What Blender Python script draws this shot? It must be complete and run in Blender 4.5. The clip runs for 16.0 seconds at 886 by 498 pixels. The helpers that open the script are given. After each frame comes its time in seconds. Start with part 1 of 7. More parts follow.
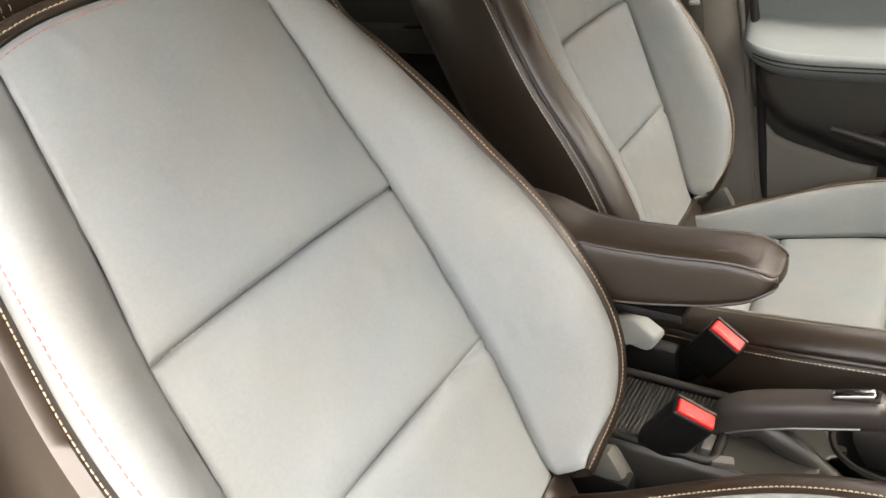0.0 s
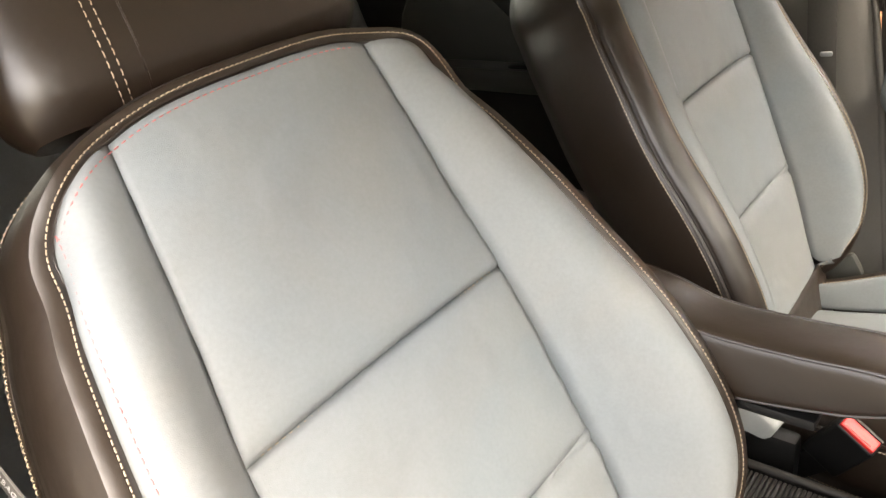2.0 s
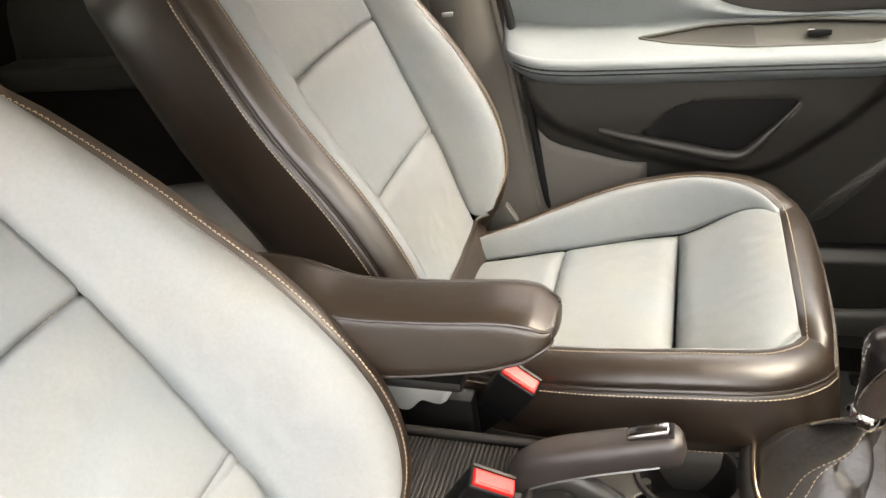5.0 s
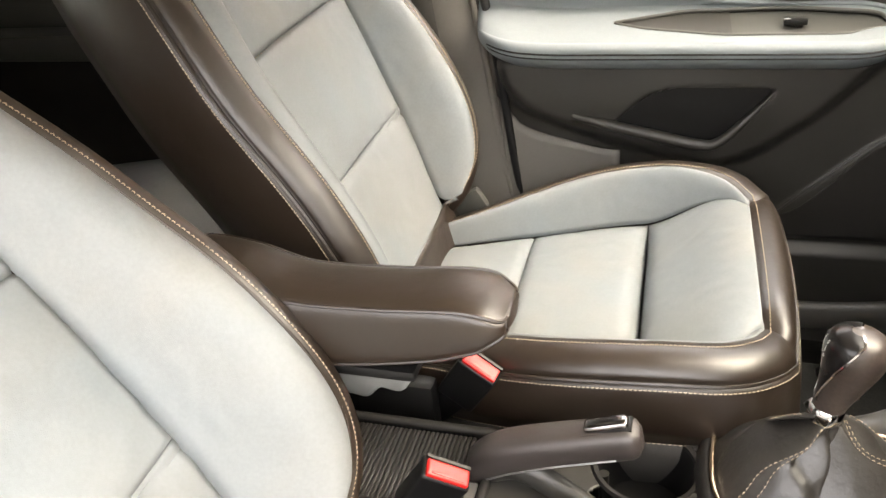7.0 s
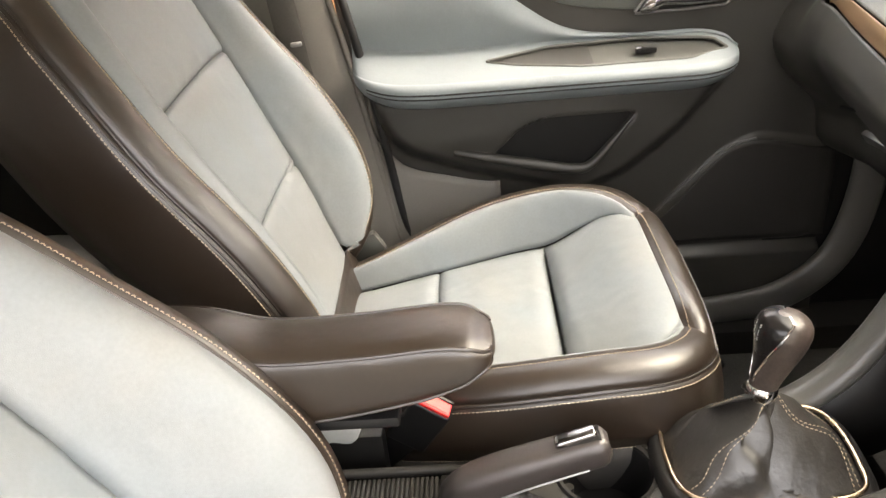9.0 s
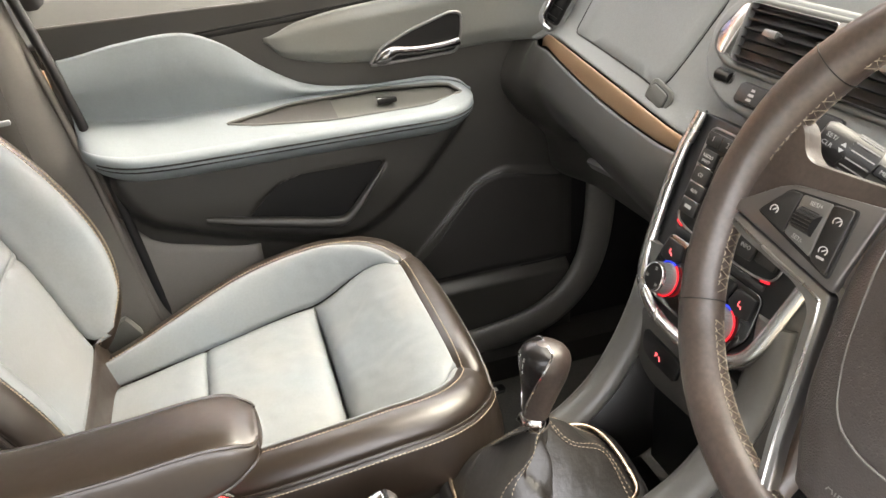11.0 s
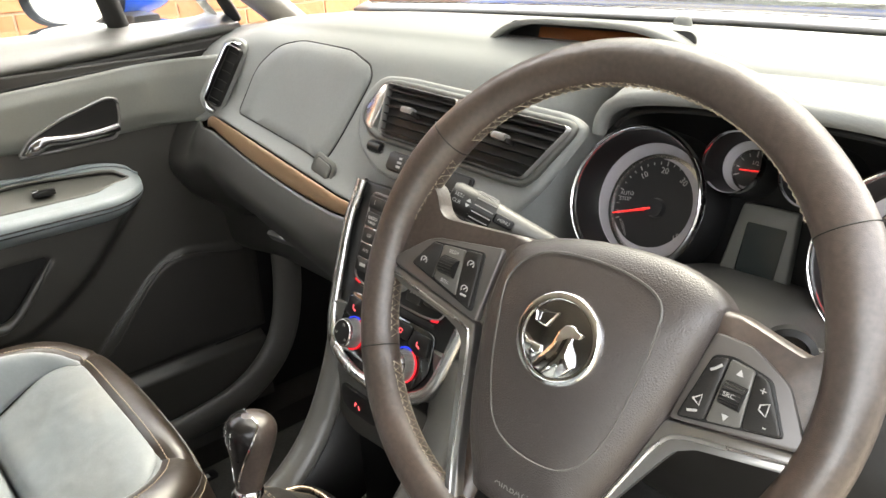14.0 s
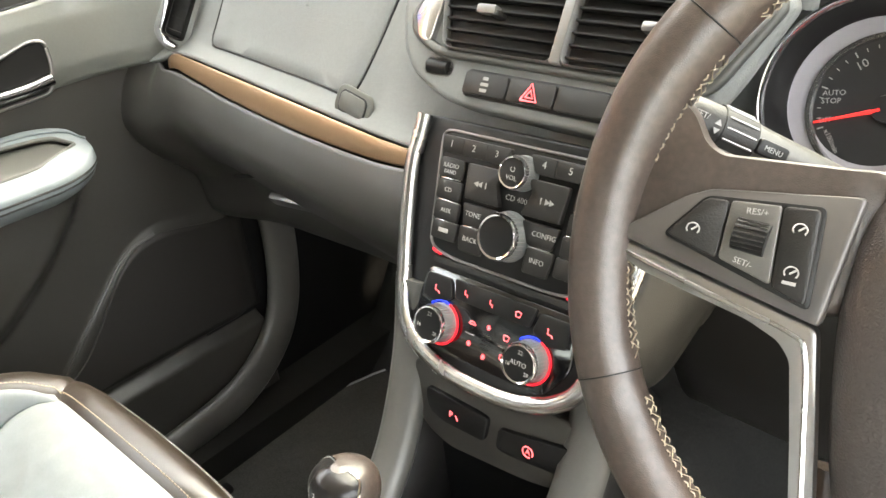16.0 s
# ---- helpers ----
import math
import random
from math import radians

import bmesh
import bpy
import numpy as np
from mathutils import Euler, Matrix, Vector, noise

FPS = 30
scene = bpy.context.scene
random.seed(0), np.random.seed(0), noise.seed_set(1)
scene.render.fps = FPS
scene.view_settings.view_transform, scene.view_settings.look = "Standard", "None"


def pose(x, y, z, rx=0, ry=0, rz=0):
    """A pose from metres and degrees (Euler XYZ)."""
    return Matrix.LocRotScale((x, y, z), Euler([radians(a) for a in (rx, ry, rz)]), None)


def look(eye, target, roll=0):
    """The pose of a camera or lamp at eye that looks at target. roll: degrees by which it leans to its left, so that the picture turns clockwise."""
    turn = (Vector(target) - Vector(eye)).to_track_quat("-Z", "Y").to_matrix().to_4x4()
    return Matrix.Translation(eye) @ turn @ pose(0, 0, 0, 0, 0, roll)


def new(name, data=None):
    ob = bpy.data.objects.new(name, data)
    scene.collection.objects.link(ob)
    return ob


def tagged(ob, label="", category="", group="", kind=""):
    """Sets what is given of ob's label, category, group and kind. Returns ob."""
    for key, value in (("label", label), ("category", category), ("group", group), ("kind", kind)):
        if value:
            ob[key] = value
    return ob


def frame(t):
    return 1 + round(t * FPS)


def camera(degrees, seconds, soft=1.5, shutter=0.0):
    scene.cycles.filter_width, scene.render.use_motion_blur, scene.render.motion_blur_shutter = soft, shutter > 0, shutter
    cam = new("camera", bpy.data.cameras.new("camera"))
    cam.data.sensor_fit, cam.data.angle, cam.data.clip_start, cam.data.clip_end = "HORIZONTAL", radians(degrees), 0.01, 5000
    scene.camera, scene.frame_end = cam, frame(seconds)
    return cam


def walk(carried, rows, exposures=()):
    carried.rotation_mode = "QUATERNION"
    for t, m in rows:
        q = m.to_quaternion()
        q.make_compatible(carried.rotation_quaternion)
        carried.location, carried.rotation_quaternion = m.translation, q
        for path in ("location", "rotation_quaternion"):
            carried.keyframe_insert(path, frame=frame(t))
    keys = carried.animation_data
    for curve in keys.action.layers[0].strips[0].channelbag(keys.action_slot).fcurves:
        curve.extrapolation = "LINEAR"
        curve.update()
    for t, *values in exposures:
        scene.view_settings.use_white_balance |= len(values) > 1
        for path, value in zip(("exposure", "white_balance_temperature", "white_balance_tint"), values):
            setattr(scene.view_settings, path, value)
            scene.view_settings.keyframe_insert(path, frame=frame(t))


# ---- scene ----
cam = camera(61.0, 16.0)
PATH = [
    (0, (0.826, 0.215, 1.028), (-0.637, -0.802, 0.118), -6.3),
    (0.5, (0.812, 0.216, 1.022), (-0.553, -0.891, 0.068), -6.4),
    (1, (0.807, 0.209, 1.023), (-0.505, -0.95, 0.055), -7.0),
    (1.5, (0.798, 0.199, 1.043), (-0.497, -1.011, 0.117), -7.0),
    (2, (0.78, 0.162, 1.073), (-0.566, -1.048, 0.221), -6.8),
    (2.5, (0.754, 0.099, 1.084), (-0.756, -0.919, 0.258), -5.7),
    (3, (0.758, 0.109, 1.089), (-0.881, -0.713, 0.29), -5.7),
    (3.5, (0.752, 0.144, 1.081), (-0.943, -0.538, 0.267), -5.8),
    (4, (0.736, 0.162, 1.07), (-0.968, -0.443, 0.215), -6.6),
    (4.5, (0.689, 0.203, 1.044), (-0.986, -0.397, 0.13), -7.8),
    (4.7, (0.672, 0.217, 1.034), (-0.988, -0.39, 0.099), -8.0),
    (6.8, (0.633, 0.245, 1.009), (-0.998, -0.318, -0.002), -6.2),
    (7, (0.632, 0.245, 1.014), (-1.011, -0.308, 0.016), -5.7),
    (7.5, (0.641, 0.246, 1.017), (-1.008, -0.324, 0.041), -5.9),
    (8, (0.657, 0.236, 1.016), (-0.993, -0.367, 0.06), -6.0),
    (8.5, (0.659, 0.21, 1.023), (-1.034, -0.291, 0.084), -6.3),
    (9, (0.66, 0.121, 1.023), (-1.105, 0.009, 0.09), -5.7),
    (9.2, (0.659, 0.1, 1.03), (-1.113, 0.132, 0.103), -5.5),
    (11.3, (0.63, 0.16, 1.032), (-1.086, 0.706, 0.161), -5.6),
    (11.5, (0.631, 0.162, 1.034), (-1.062, 0.787, 0.172), -5.8),
    (12, (0.652, 0.15, 1.044), (-0.923, 1.049, 0.202), -5.2),
    (12.5, (0.679, 0.138, 1.054), (-0.808, 1.201, 0.244), -4.3),
    (13, (0.697, 0.136, 1.064), (-0.752, 1.274, 0.285), -3.8),
    (13.5, (0.703, 0.135, 1.064), (-0.719, 1.318, 0.303), -3.1),
    (14, (0.68, 0.139, 1.055), (-0.718, 1.341, 0.281), -2.9),
    (14.5, (0.597, 0.153, 1.026), (-0.784, 1.34, 0.199), -4.1),
    (15, (0.5, 0.171, 1.013), (-0.861, 1.335, 0.122), -5.9),
    (15.5, (0.437, 0.174, 1.01), (-0.869, 1.372, 0.084), -7.2),
    (16, (0.374, 0.181, 0.987), (-0.853, 1.445, 0.038), -7.1),
]
walk(cam, [(t, look(*row)) for t, *row in PATH], [(0, 3.76, 7700, 13), (1.5, 3.86, 7700, 13), (2.5, 4.13, 7700, 13), (4.5, 4.33, 7750, 13), (9.2, 4.40, 7700, 13), (11.3, 4.4, 7400, 12), (12.5, 4.34, 7350, 10), (14.0, 4.22, 7250, 9), (15.5, 4.8, 7200, 7), (16, 4.98, 7350, 7)])

# ---- light: an overcast day, coming in by the open driver's door, the windscreen and the side windows ----
world = bpy.data.worlds.new("overcast_sky")
scene.world = world
world.use_nodes = True
wn, wl = world.node_tree.nodes, world.node_tree.links
sky = wn.new("ShaderNodeTexSky")
sky.sky_type = "NISHITA"
sky.sun_disc = False
sky.sun_elevation, sky.sun_rotation = radians(52), radians(-9)
sky.air_density, sky.dust_density, sky.ozone_density = 1.0, 3.0, 0.6
soft_sky = wn.new("ShaderNodeHueSaturation")
soft_sky.inputs["Saturation"].default_value = 0.35
wl.new(sky.outputs[0], soft_sky.inputs["Color"])
wl.new(soft_sky.outputs[0], wn["Background"].inputs["Color"])
wn["Background"].inputs["Strength"].default_value = 0.15

sun_data = bpy.data.lights.new("sun", "SUN")
sun_data.energy, sun_data.angle, sun_data.color = 0.12, radians(70), (1.0, 0.96, 0.9)
sun = new("sun", sun_data)
sun.matrix_world = look((-0.5, 2.6, 4.2), (0, 0, 0))

# ---- materials ----
def material(name, base, rough=0.5, metal=0.0, grain=None, wrinkle=None, vary=0.12, coat=0.0, glow=None, weave=False, spec=0.5, haze=0.08, mottle=0.0, crease=None):
    """A surface with colour that varies at two scales. grain: (cells per metre, strength); wrinkle: the same for broad folds."""
    m = bpy.data.materials.new(name)
    m.use_nodes = True
    n, l = m.node_tree.nodes, m.node_tree.links
    b = n["Principled BSDF"]
    b.inputs["Roughness"].default_value, b.inputs["Metallic"].default_value = rough, metal
    b.inputs["Specular IOR Level"].default_value = spec
    if coat:
        b.inputs["Coat Weight"].default_value, b.inputs["Coat Roughness"].default_value = coat, haze
    place = n.new("ShaderNodeTexCoord").outputs["Object"]
    broad, fine = n.new("ShaderNodeTexNoise"), n.new("ShaderNodeTexNoise")
    for tex, scale in ((broad, 9.0), (fine, 260.0)):
        tex.inputs["Scale"].default_value, tex.inputs["Detail"].default_value = scale, 4
        l.new(place, tex.inputs["Vector"])
    mixed = n.new("ShaderNodeMath")
    mixed.operation = "ADD"
    l.new(broad.outputs[0], mixed.inputs[0]), l.new(fine.outputs[0], mixed.inputs[1])
    tone = n.new("ShaderNodeMapRange")
    tone.inputs["From Min"].default_value, tone.inputs["From Max"].default_value = 0.6, 1.4
    tone.inputs["To Min"].default_value, tone.inputs["To Max"].default_value = 1 - vary, 1 + vary
    l.new(mixed.outputs[0], tone.inputs["Value"])
    colour = n.new("ShaderNodeVectorMath")
    colour.operation = "SCALE"
    colour.inputs[0].default_value = base[:3]
    l.new(tone.outputs[0], colour.inputs["Scale"])
    shade = colour.outputs[0]
    if mottle:
        cloud, tint, blend = n.new("ShaderNodeTexNoise"), n.new("ShaderNodeMapRange"), n.new("ShaderNodeVectorMath")
        cloud.inputs["Scale"].default_value, cloud.inputs["Detail"].default_value, cloud.inputs["Distortion"].default_value = 5.0, 3, 0.6
        l.new(place, cloud.inputs["Vector"])
        tint.data_type = "FLOAT_VECTOR"
        for name_, value in (("From Min", (0.3, 0.3, 0.3)), ("From Max", (0.7, 0.7, 0.7)), ("To Min", (1 - mottle, 1, 1 + mottle)), ("To Max", (1 + mottle, 1, 1 - 0.8 * mottle))):
            [q for q in tint.inputs if q.name == name_ and q.type == "VECTOR"][0].default_value = value
        l.new(cloud.outputs[0], [q for q in tint.inputs if q.name == "Vector"][0])
        blend.operation = "MULTIPLY"
        l.new(shade, blend.inputs[0]), l.new([q for q in tint.outputs if q.name == "Vector"][0], blend.inputs[1])
        shade = blend.outputs[0]
    l.new(shade, b.inputs["Base Color"])
    gloss = n.new("ShaderNodeMapRange")
    gloss.inputs["To Min"].default_value, gloss.inputs["To Max"].default_value = max(rough - 0.07, 0.02), min(rough + 0.07, 1)
    l.new(broad.outputs[0], gloss.inputs["Value"])
    l.new(gloss.outputs[0], b.inputs["Roughness"])
    normal = None
    for spec_, kind in ((wrinkle, "broad"), (crease, "crease"), (grain, "fine")):
        if not spec_:
            continue
        if kind == "crease":
            tex = n.new("ShaderNodeTexNoise")
            tex.noise_type = "RIDGED_MULTIFRACTAL"
            tex.inputs["Detail"].default_value, tex.inputs["Distortion"].default_value = 4, 0.8
            height = tex.outputs[0]
        elif kind == "fine" and not weave:
            tex = n.new("ShaderNodeTexVoronoi")
            tex.feature = "DISTANCE_TO_EDGE"
            height = tex.outputs["Distance"]
        elif weave:
            tex = n.new("ShaderNodeTexBrick")
            tex.inputs["Mortar Size"].default_value = 0.2
            height = tex.outputs["Fac"]
        else:
            tex = n.new("ShaderNodeTexNoise")
            tex.inputs["Detail"].default_value = 3
            height = tex.outputs[0]
        tex.inputs["Scale"].default_value = spec_[0]
        l.new(place, tex.inputs["Vector"])
        bump = n.new("ShaderNodeBump")
        bump.inputs["Strength"].default_value = spec_[1]
        bump.inputs["Distance"].default_value = 0.4 / spec_[0]
        l.new(height, bump.inputs["Height"])
        if normal:
            l.new(normal, bump.inputs["Normal"])
        normal = bump.outputs[0]
    if normal:
        l.new(normal, b.inputs["Normal"])
    if glow:
        b.inputs["Emission Color"].default_value, b.inputs["Emission Strength"].default_value = (*glow[:3], 1), glow[3]
    return m


def glass(name, tint=(1, 1, 1), rough=0.0):
    m = bpy.data.materials.new(name)
    m.use_nodes = True
    b = m.node_tree.nodes["Principled BSDF"]
    b.inputs["Base Color"].default_value = (*tint, 1)
    b.inputs["Roughness"].default_value, b.inputs["IOR"].default_value = rough, 1.45
    b.inputs["Transmission Weight"].default_value = 1
    return m


def tinted_glass(name, tint):
    """Thin sun-tinted pane: light passes straight through, dimmed, with a clear reflection."""
    m = bpy.data.materials.new(name)
    m.use_nodes = True
    n, l = m.node_tree.nodes, m.node_tree.links
    n.remove(n["Principled BSDF"])
    clear, shine, edge, mix = n.new("ShaderNodeBsdfTransparent"), n.new("ShaderNodeBsdfGlossy"), n.new("ShaderNodeFresnel"), n.new("ShaderNodeMixShader")
    clear.inputs["Color"].default_value = (*tint, 1)
    shine.inputs["Roughness"].default_value = 0.02
    edge.inputs["IOR"].default_value = 1.35
    l.new(edge.outputs[0], mix.inputs[0]), l.new(clear.outputs[0], mix.inputs[1]), l.new(shine.outputs[0], mix.inputs[2])
    l.new(mix.outputs[0], n["Material Output"].inputs["Surface"])
    return m


LEATHER_GREY = material("grey_leather", (0.212, 0.226, 0.231), 0.47, grain=(720, 0.40), wrinkle=(6, 0.16), crease=(16, 0.10), vary=0.07, spec=0.42, mottle=0.045)
LEATHER_BROWN = material("dark_brown_leather", (0.0190, 0.0115, 0.0068), 0.39, grain=(1000, 0.22), wrinkle=(20, 0.10), crease=(24, 0.04), vary=0.15, spec=0.7, coat=0.3, haze=0.42)
LEATHER_WHEEL = material("wheel_leather", (0.050, 0.037, 0.031), 0.36, grain=(800, 0.3), wrinkle=(30, 0.14), crease=(40, 0.05), vary=0.45, spec=0.8, mottle=0.10)
LEATHER_BOOT = material("boot_leather", (0.027, 0.024, 0.021), 0.38, grain=(800, 0.25), wrinkle=(45, 0.25), vary=0.15, spec=0.8)
SILL_GREY = material("dark_grey_sill_trim", (0.095, 0.092, 0.085), 0.34, grain=(520, 0.15), vary=0.06)
AIRBAG_SKIN = material("airbag_skin", (0.038, 0.031, 0.029), 0.36, grain=(500, 0.6), vary=0.1, spec=0.8)
PLASTIC_DARK = material("dark_grained_plastic", (0.017, 0.016, 0.015), 0.46, grain=(600, 0.3), vary=0.1, spec=0.4)
PLASTIC_BLACK = material("black_plastic", (0.006, 0.006, 0.0062), 0.45, grain=(900, 0.1), vary=0.1, spec=0.35)
DASH_SOFT = material("soft_dashboard_skin", (0.185, 0.190, 0.186), 0.55, grain=(520, 0.5), vary=0.08, spec=0.3)
DOOR_SOFT = material("blue_grey_door_leather", (0.215, 0.244, 0.257), 0.52, grain=(700, 0.2), wrinkle=(14, 0.06), vary=0.05)
DOOR_UPPER = material("grey_door_skin", (0.066, 0.067, 0.062), 0.42, grain=(520, 0.3), vary=0.06)
INLAY_SATIN = material("satin_grey_inlay", (0.19, 0.194, 0.18), 0.32, metal=0.25, grain=(520, 0.1), vary=0.05)
DOOR_LOWER = material("brown_grey_door_plastic", (0.038, 0.036, 0.032), 0.40, grain=(520, 0.3), vary=0.08, spec=0.6)
PILLAR_GREY = material("warm_grey_pillar_trim", (0.18, 0.168, 0.15), 0.6, grain=(520, 0.25), vary=0.06)
PIANO = material("piano_black", (0.006, 0.006, 0.007), 0.08, vary=0.02, coat=1.0)
KNOB_CAP = material("glossy_black_cap", (0.010, 0.009, 0.009), 0.28, vary=0.03, spec=0.35)
SILVER = material("satin_silver", (0.62, 0.61, 0.60), 0.26, metal=1.0, vary=0.04)
SATIN_GREY = material("satin_grey_metal", (0.29, 0.285, 0.28), 0.32, metal=0.9, vary=0.04)
GUN_GREY = material("satin_gunmetal_plastic", (0.095, 0.088, 0.084), 0.34, metal=0.3, vary=0.04)
DARK_CHROME = material("dark_chrome", (0.30, 0.29, 0.29), 0.16, metal=1.0, vary=0.03)
CHROME = material("chrome", (0.80, 0.80, 0.81), 0.07, metal=1.0, vary=0.02)
TITAN = material("titan_grey_paint", (0.24, 0.235, 0.23), 0.33, metal=0.6, vary=0.04)
# Orange-brown base: the brick wall's reflection put into the strip's colour.
GLOSS_TRIM = material("trim_strip_brick_reflection", (0.30, 0.19, 0.11), 0.30, metal=0.5, vary=0.03)
RED = material("red_buckle_button", (0.60, 0.016, 0.015), 0.38, vary=0.04)
THREAD = material("cream_thread", (0.44, 0.36, 0.26), 0.7, vary=0.1)
THREAD_DULL = material("dull_beige_thread", (0.30, 0.26, 0.20), 0.7, vary=0.1)
THREAD_PINK = material("faded_red_thread", (0.50, 0.16, 0.16), 0.7, vary=0.1)
RUBBER = material("black_rubber_seal", (0.012, 0.012, 0.012), 0.6, vary=0.1)
CARPET = material("charcoal_carpet", (0.022, 0.022, 0.0205), 0.95, grain=(900, 0.9), wrinkle=(60, 0.2), vary=0.35)
MAT_CLOTH = material("floor_mat_pile", (0.062, 0.062, 0.057), 0.95, grain=(1100, 0.9), wrinkle=(40, 0.2), vary=0.4)
SPEAKER = material("speaker_grille_weave", (0.022, 0.02, 0.018), 0.6, grain=(300, 0.6), weave=True)
FABRIC_SIDE = material("woven_seat_skirt", (0.045, 0.042, 0.038), 0.8, grain=(330, 0.6), weave=True)
HEADLINER = material("pale_headliner", (0.72, 0.67, 0.58), 0.9, grain=(700, 0.4), vary=0.05)
WHITE_INK = material("white_marking", (0.36, 0.35, 0.34), 0.5, vary=0.02)
RED_LIT = material("red_lit_marking", (0.5, 0.05, 0.06), 0.5, glow=(1.0, 0.12, 0.14, 0.13))
BLUE_LIT = material("blue_lit_ring", (0.01, 0.03, 0.5), 0.5, glow=(0.01, 0.04, 1.0, 0.05))
RING_LIT = material("red_lit_ring", (0.5, 0.01, 0.02), 0.5, glow=(1.0, 0.012, 0.03, 0.05))
NEEDLE_RED = material("red_needle", (0.75, 0.03, 0.03), 0.4, glow=(1.0, 0.03, 0.03, 0.06))
DIAL_FACE = material("dial_face_black", (0.02, 0.02, 0.021), 0.35, vary=0.05)
DIAL_GREY = material("dial_recess_grey", (0.36, 0.345, 0.37), 0.4, vary=0.03)
SCREEN = material("dark_screen", (0.012, 0.016, 0.016), 0.15, vary=0.02)
BELT_WEB = material("grey_seat_belt_webbing", (0.075, 0.070, 0.062), 0.75, grain=(900, 0.4), weave=True)
PLATE_GREY = material("olive_grey_switch_plate", (0.085, 0.085, 0.076), 0.5, grain=(500, 0.2), vary=0.05)
GREY_PLASTIC = material("pale_grey_plastic", (0.23, 0.24, 0.24), 0.5, grain=(500, 0.2), vary=0.05)
BLUE_PAINT = material("blue_car_paint", (0.005, 0.10, 0.62), 0.2, metal=0.2, vary=0.02, coat=1.0)
GLASS = glass("window_glass", (0.93, 0.96, 0.95))
SCREEN_GLASS = tinted_glass("tinted_windscreen_glass", (0.60, 0.612, 0.592))
FRIT = material("dark_screen_border", (0.10, 0.10, 0.095), 0.30, vary=0.05)
MIRROR = material("mirror_glass", (0.85, 0.86, 0.86), 0.02, metal=1.0, vary=0.0)

# ---- tools for building ----
BASE = {}


def thing(name, base, label, category, group="", kind=""):
    """An Empty at the foot of a thing that is made of parts."""
    ob = new(name)
    ob.location = base
    BASE[ob.name] = Vector(base)
    return tagged(ob, label, category, group, kind)


def part(name, me, mat, parent=None, label=""):
    """One mesh object, in world coordinates, under a thing or a part."""
    ob = new(name, me)
    if mat:
        me.materials.append(mat)
    if parent:
        ob.parent = parent
        ob.matrix_parent_inverse = Matrix.Translation(-BASE.get(parent.name, Vector()))
    if label:
        ob["label"] = label
    return ob


def mesh(verts, faces, smooth=True):
    me = bpy.data.meshes.new("m")
    me.from_pydata([tuple(v) for v in verts], [], faces)
    me.validate()
    bm = bmesh.new()
    bm.from_mesh(me)
    bmesh.ops.recalc_face_normals(bm, faces=bm.faces)
    bm.to_mesh(me)
    bm.free()
    if smooth:
        me.polygons.foreach_set("use_smooth", [True] * len(me.polygons))
        me.set_sharp_from_angle(angle=radians(50))
    return me


def done(bm, smooth=True):
    me = bpy.data.meshes.new("m")
    bmesh.ops.recalc_face_normals(bm, faces=bm.faces)
    bm.to_mesh(me)
    bm.free()
    if smooth:
        me.polygons.foreach_set("use_smooth", [True] * len(me.polygons))
        me.set_sharp_from_angle(angle=radians(40))
    return me


def grid(f, nu, nv, loop=False, keep=None):
    """The sheet f(u, v), u and v from 0 to 1. loop: closed along u. keep(u, v): whether a face stays."""
    us = [i / nu for i in range(nu + (0 if loop else 1))]
    verts = [f(u, j / nv) for j in range(nv + 1) for u in us]
    w, faces = len(us), []
    for j in range(nv):
        for i in range(nu):
            if keep and not keep((i + 0.5) / nu, (j + 0.5) / nv):
                continue
            k = (i + 1) % w
            faces.append((j * w + i, j * w + k, (j + 1) * w + k, (j + 1) * w + i))
    return mesh(verts, faces)


def shell(ob, thickness=0.004):
    """Gives a sheet its thickness, away from its outer side."""
    mod = ob.modifiers.new("thickness", "SOLIDIFY")
    mod.thickness, mod.offset = thickness, 0
    return ob


def smooth_line(points, n, closed=False):
    """n + 1 points (n where closed) along a Catmull-Rom curve through the given ones."""
    p = [Vector(q) for q in points]
    k = len(p)
    spans = k if closed else k - 1
    out = []
    for i in range(n + (0 if closed else 1)):
        s = i / n * spans
        a = min(int(s), spans - 1)
        t = s - a
        q = [p[(a + d) % k] if closed else p[max(0, min(k - 1, a + d))] for d in (-1, 0, 1, 2)]
        out.append(0.5 * ((2 * q[1]) + (q[2] - q[0]) * t + (2 * q[0] - 5 * q[1] + 4 * q[2] - q[3]) * t * t + (3 * q[1] - q[0] - 3 * q[2] + q[3]) * t ** 3))
    return out


def curve1(x, table):
    """A smooth function of x through the pairs of a table."""
    xs, ys = [a for a, _ in table], [b for _, b in table]
    if x <= xs[0]:
        return ys[0]
    if x >= xs[-1]:
        return ys[-1]
    i = max(k for k in range(len(xs)) if xs[k] <= x)
    h, t = xs[i + 1] - xs[i], (x - xs[i]) / (xs[i + 1] - xs[i])
    def slope(k):
        if k in (0, len(xs) - 1):
            return 0.0
        return (ys[k + 1] - ys[k - 1]) / (xs[k + 1] - xs[k - 1])
    a, b = slope(i), slope(i + 1)
    return (2 * t ** 3 - 3 * t * t + 1) * ys[i] + (t ** 3 - 2 * t * t + t) * h * a + (3 * t * t - 2 * t ** 3) * ys[i + 1] + (t ** 3 - t * t) * h * b


def step(a, b, x):
    t = max(0.0, min(1.0, (x - a) / (b - a)))
    return t * t * (3 - 2 * t)


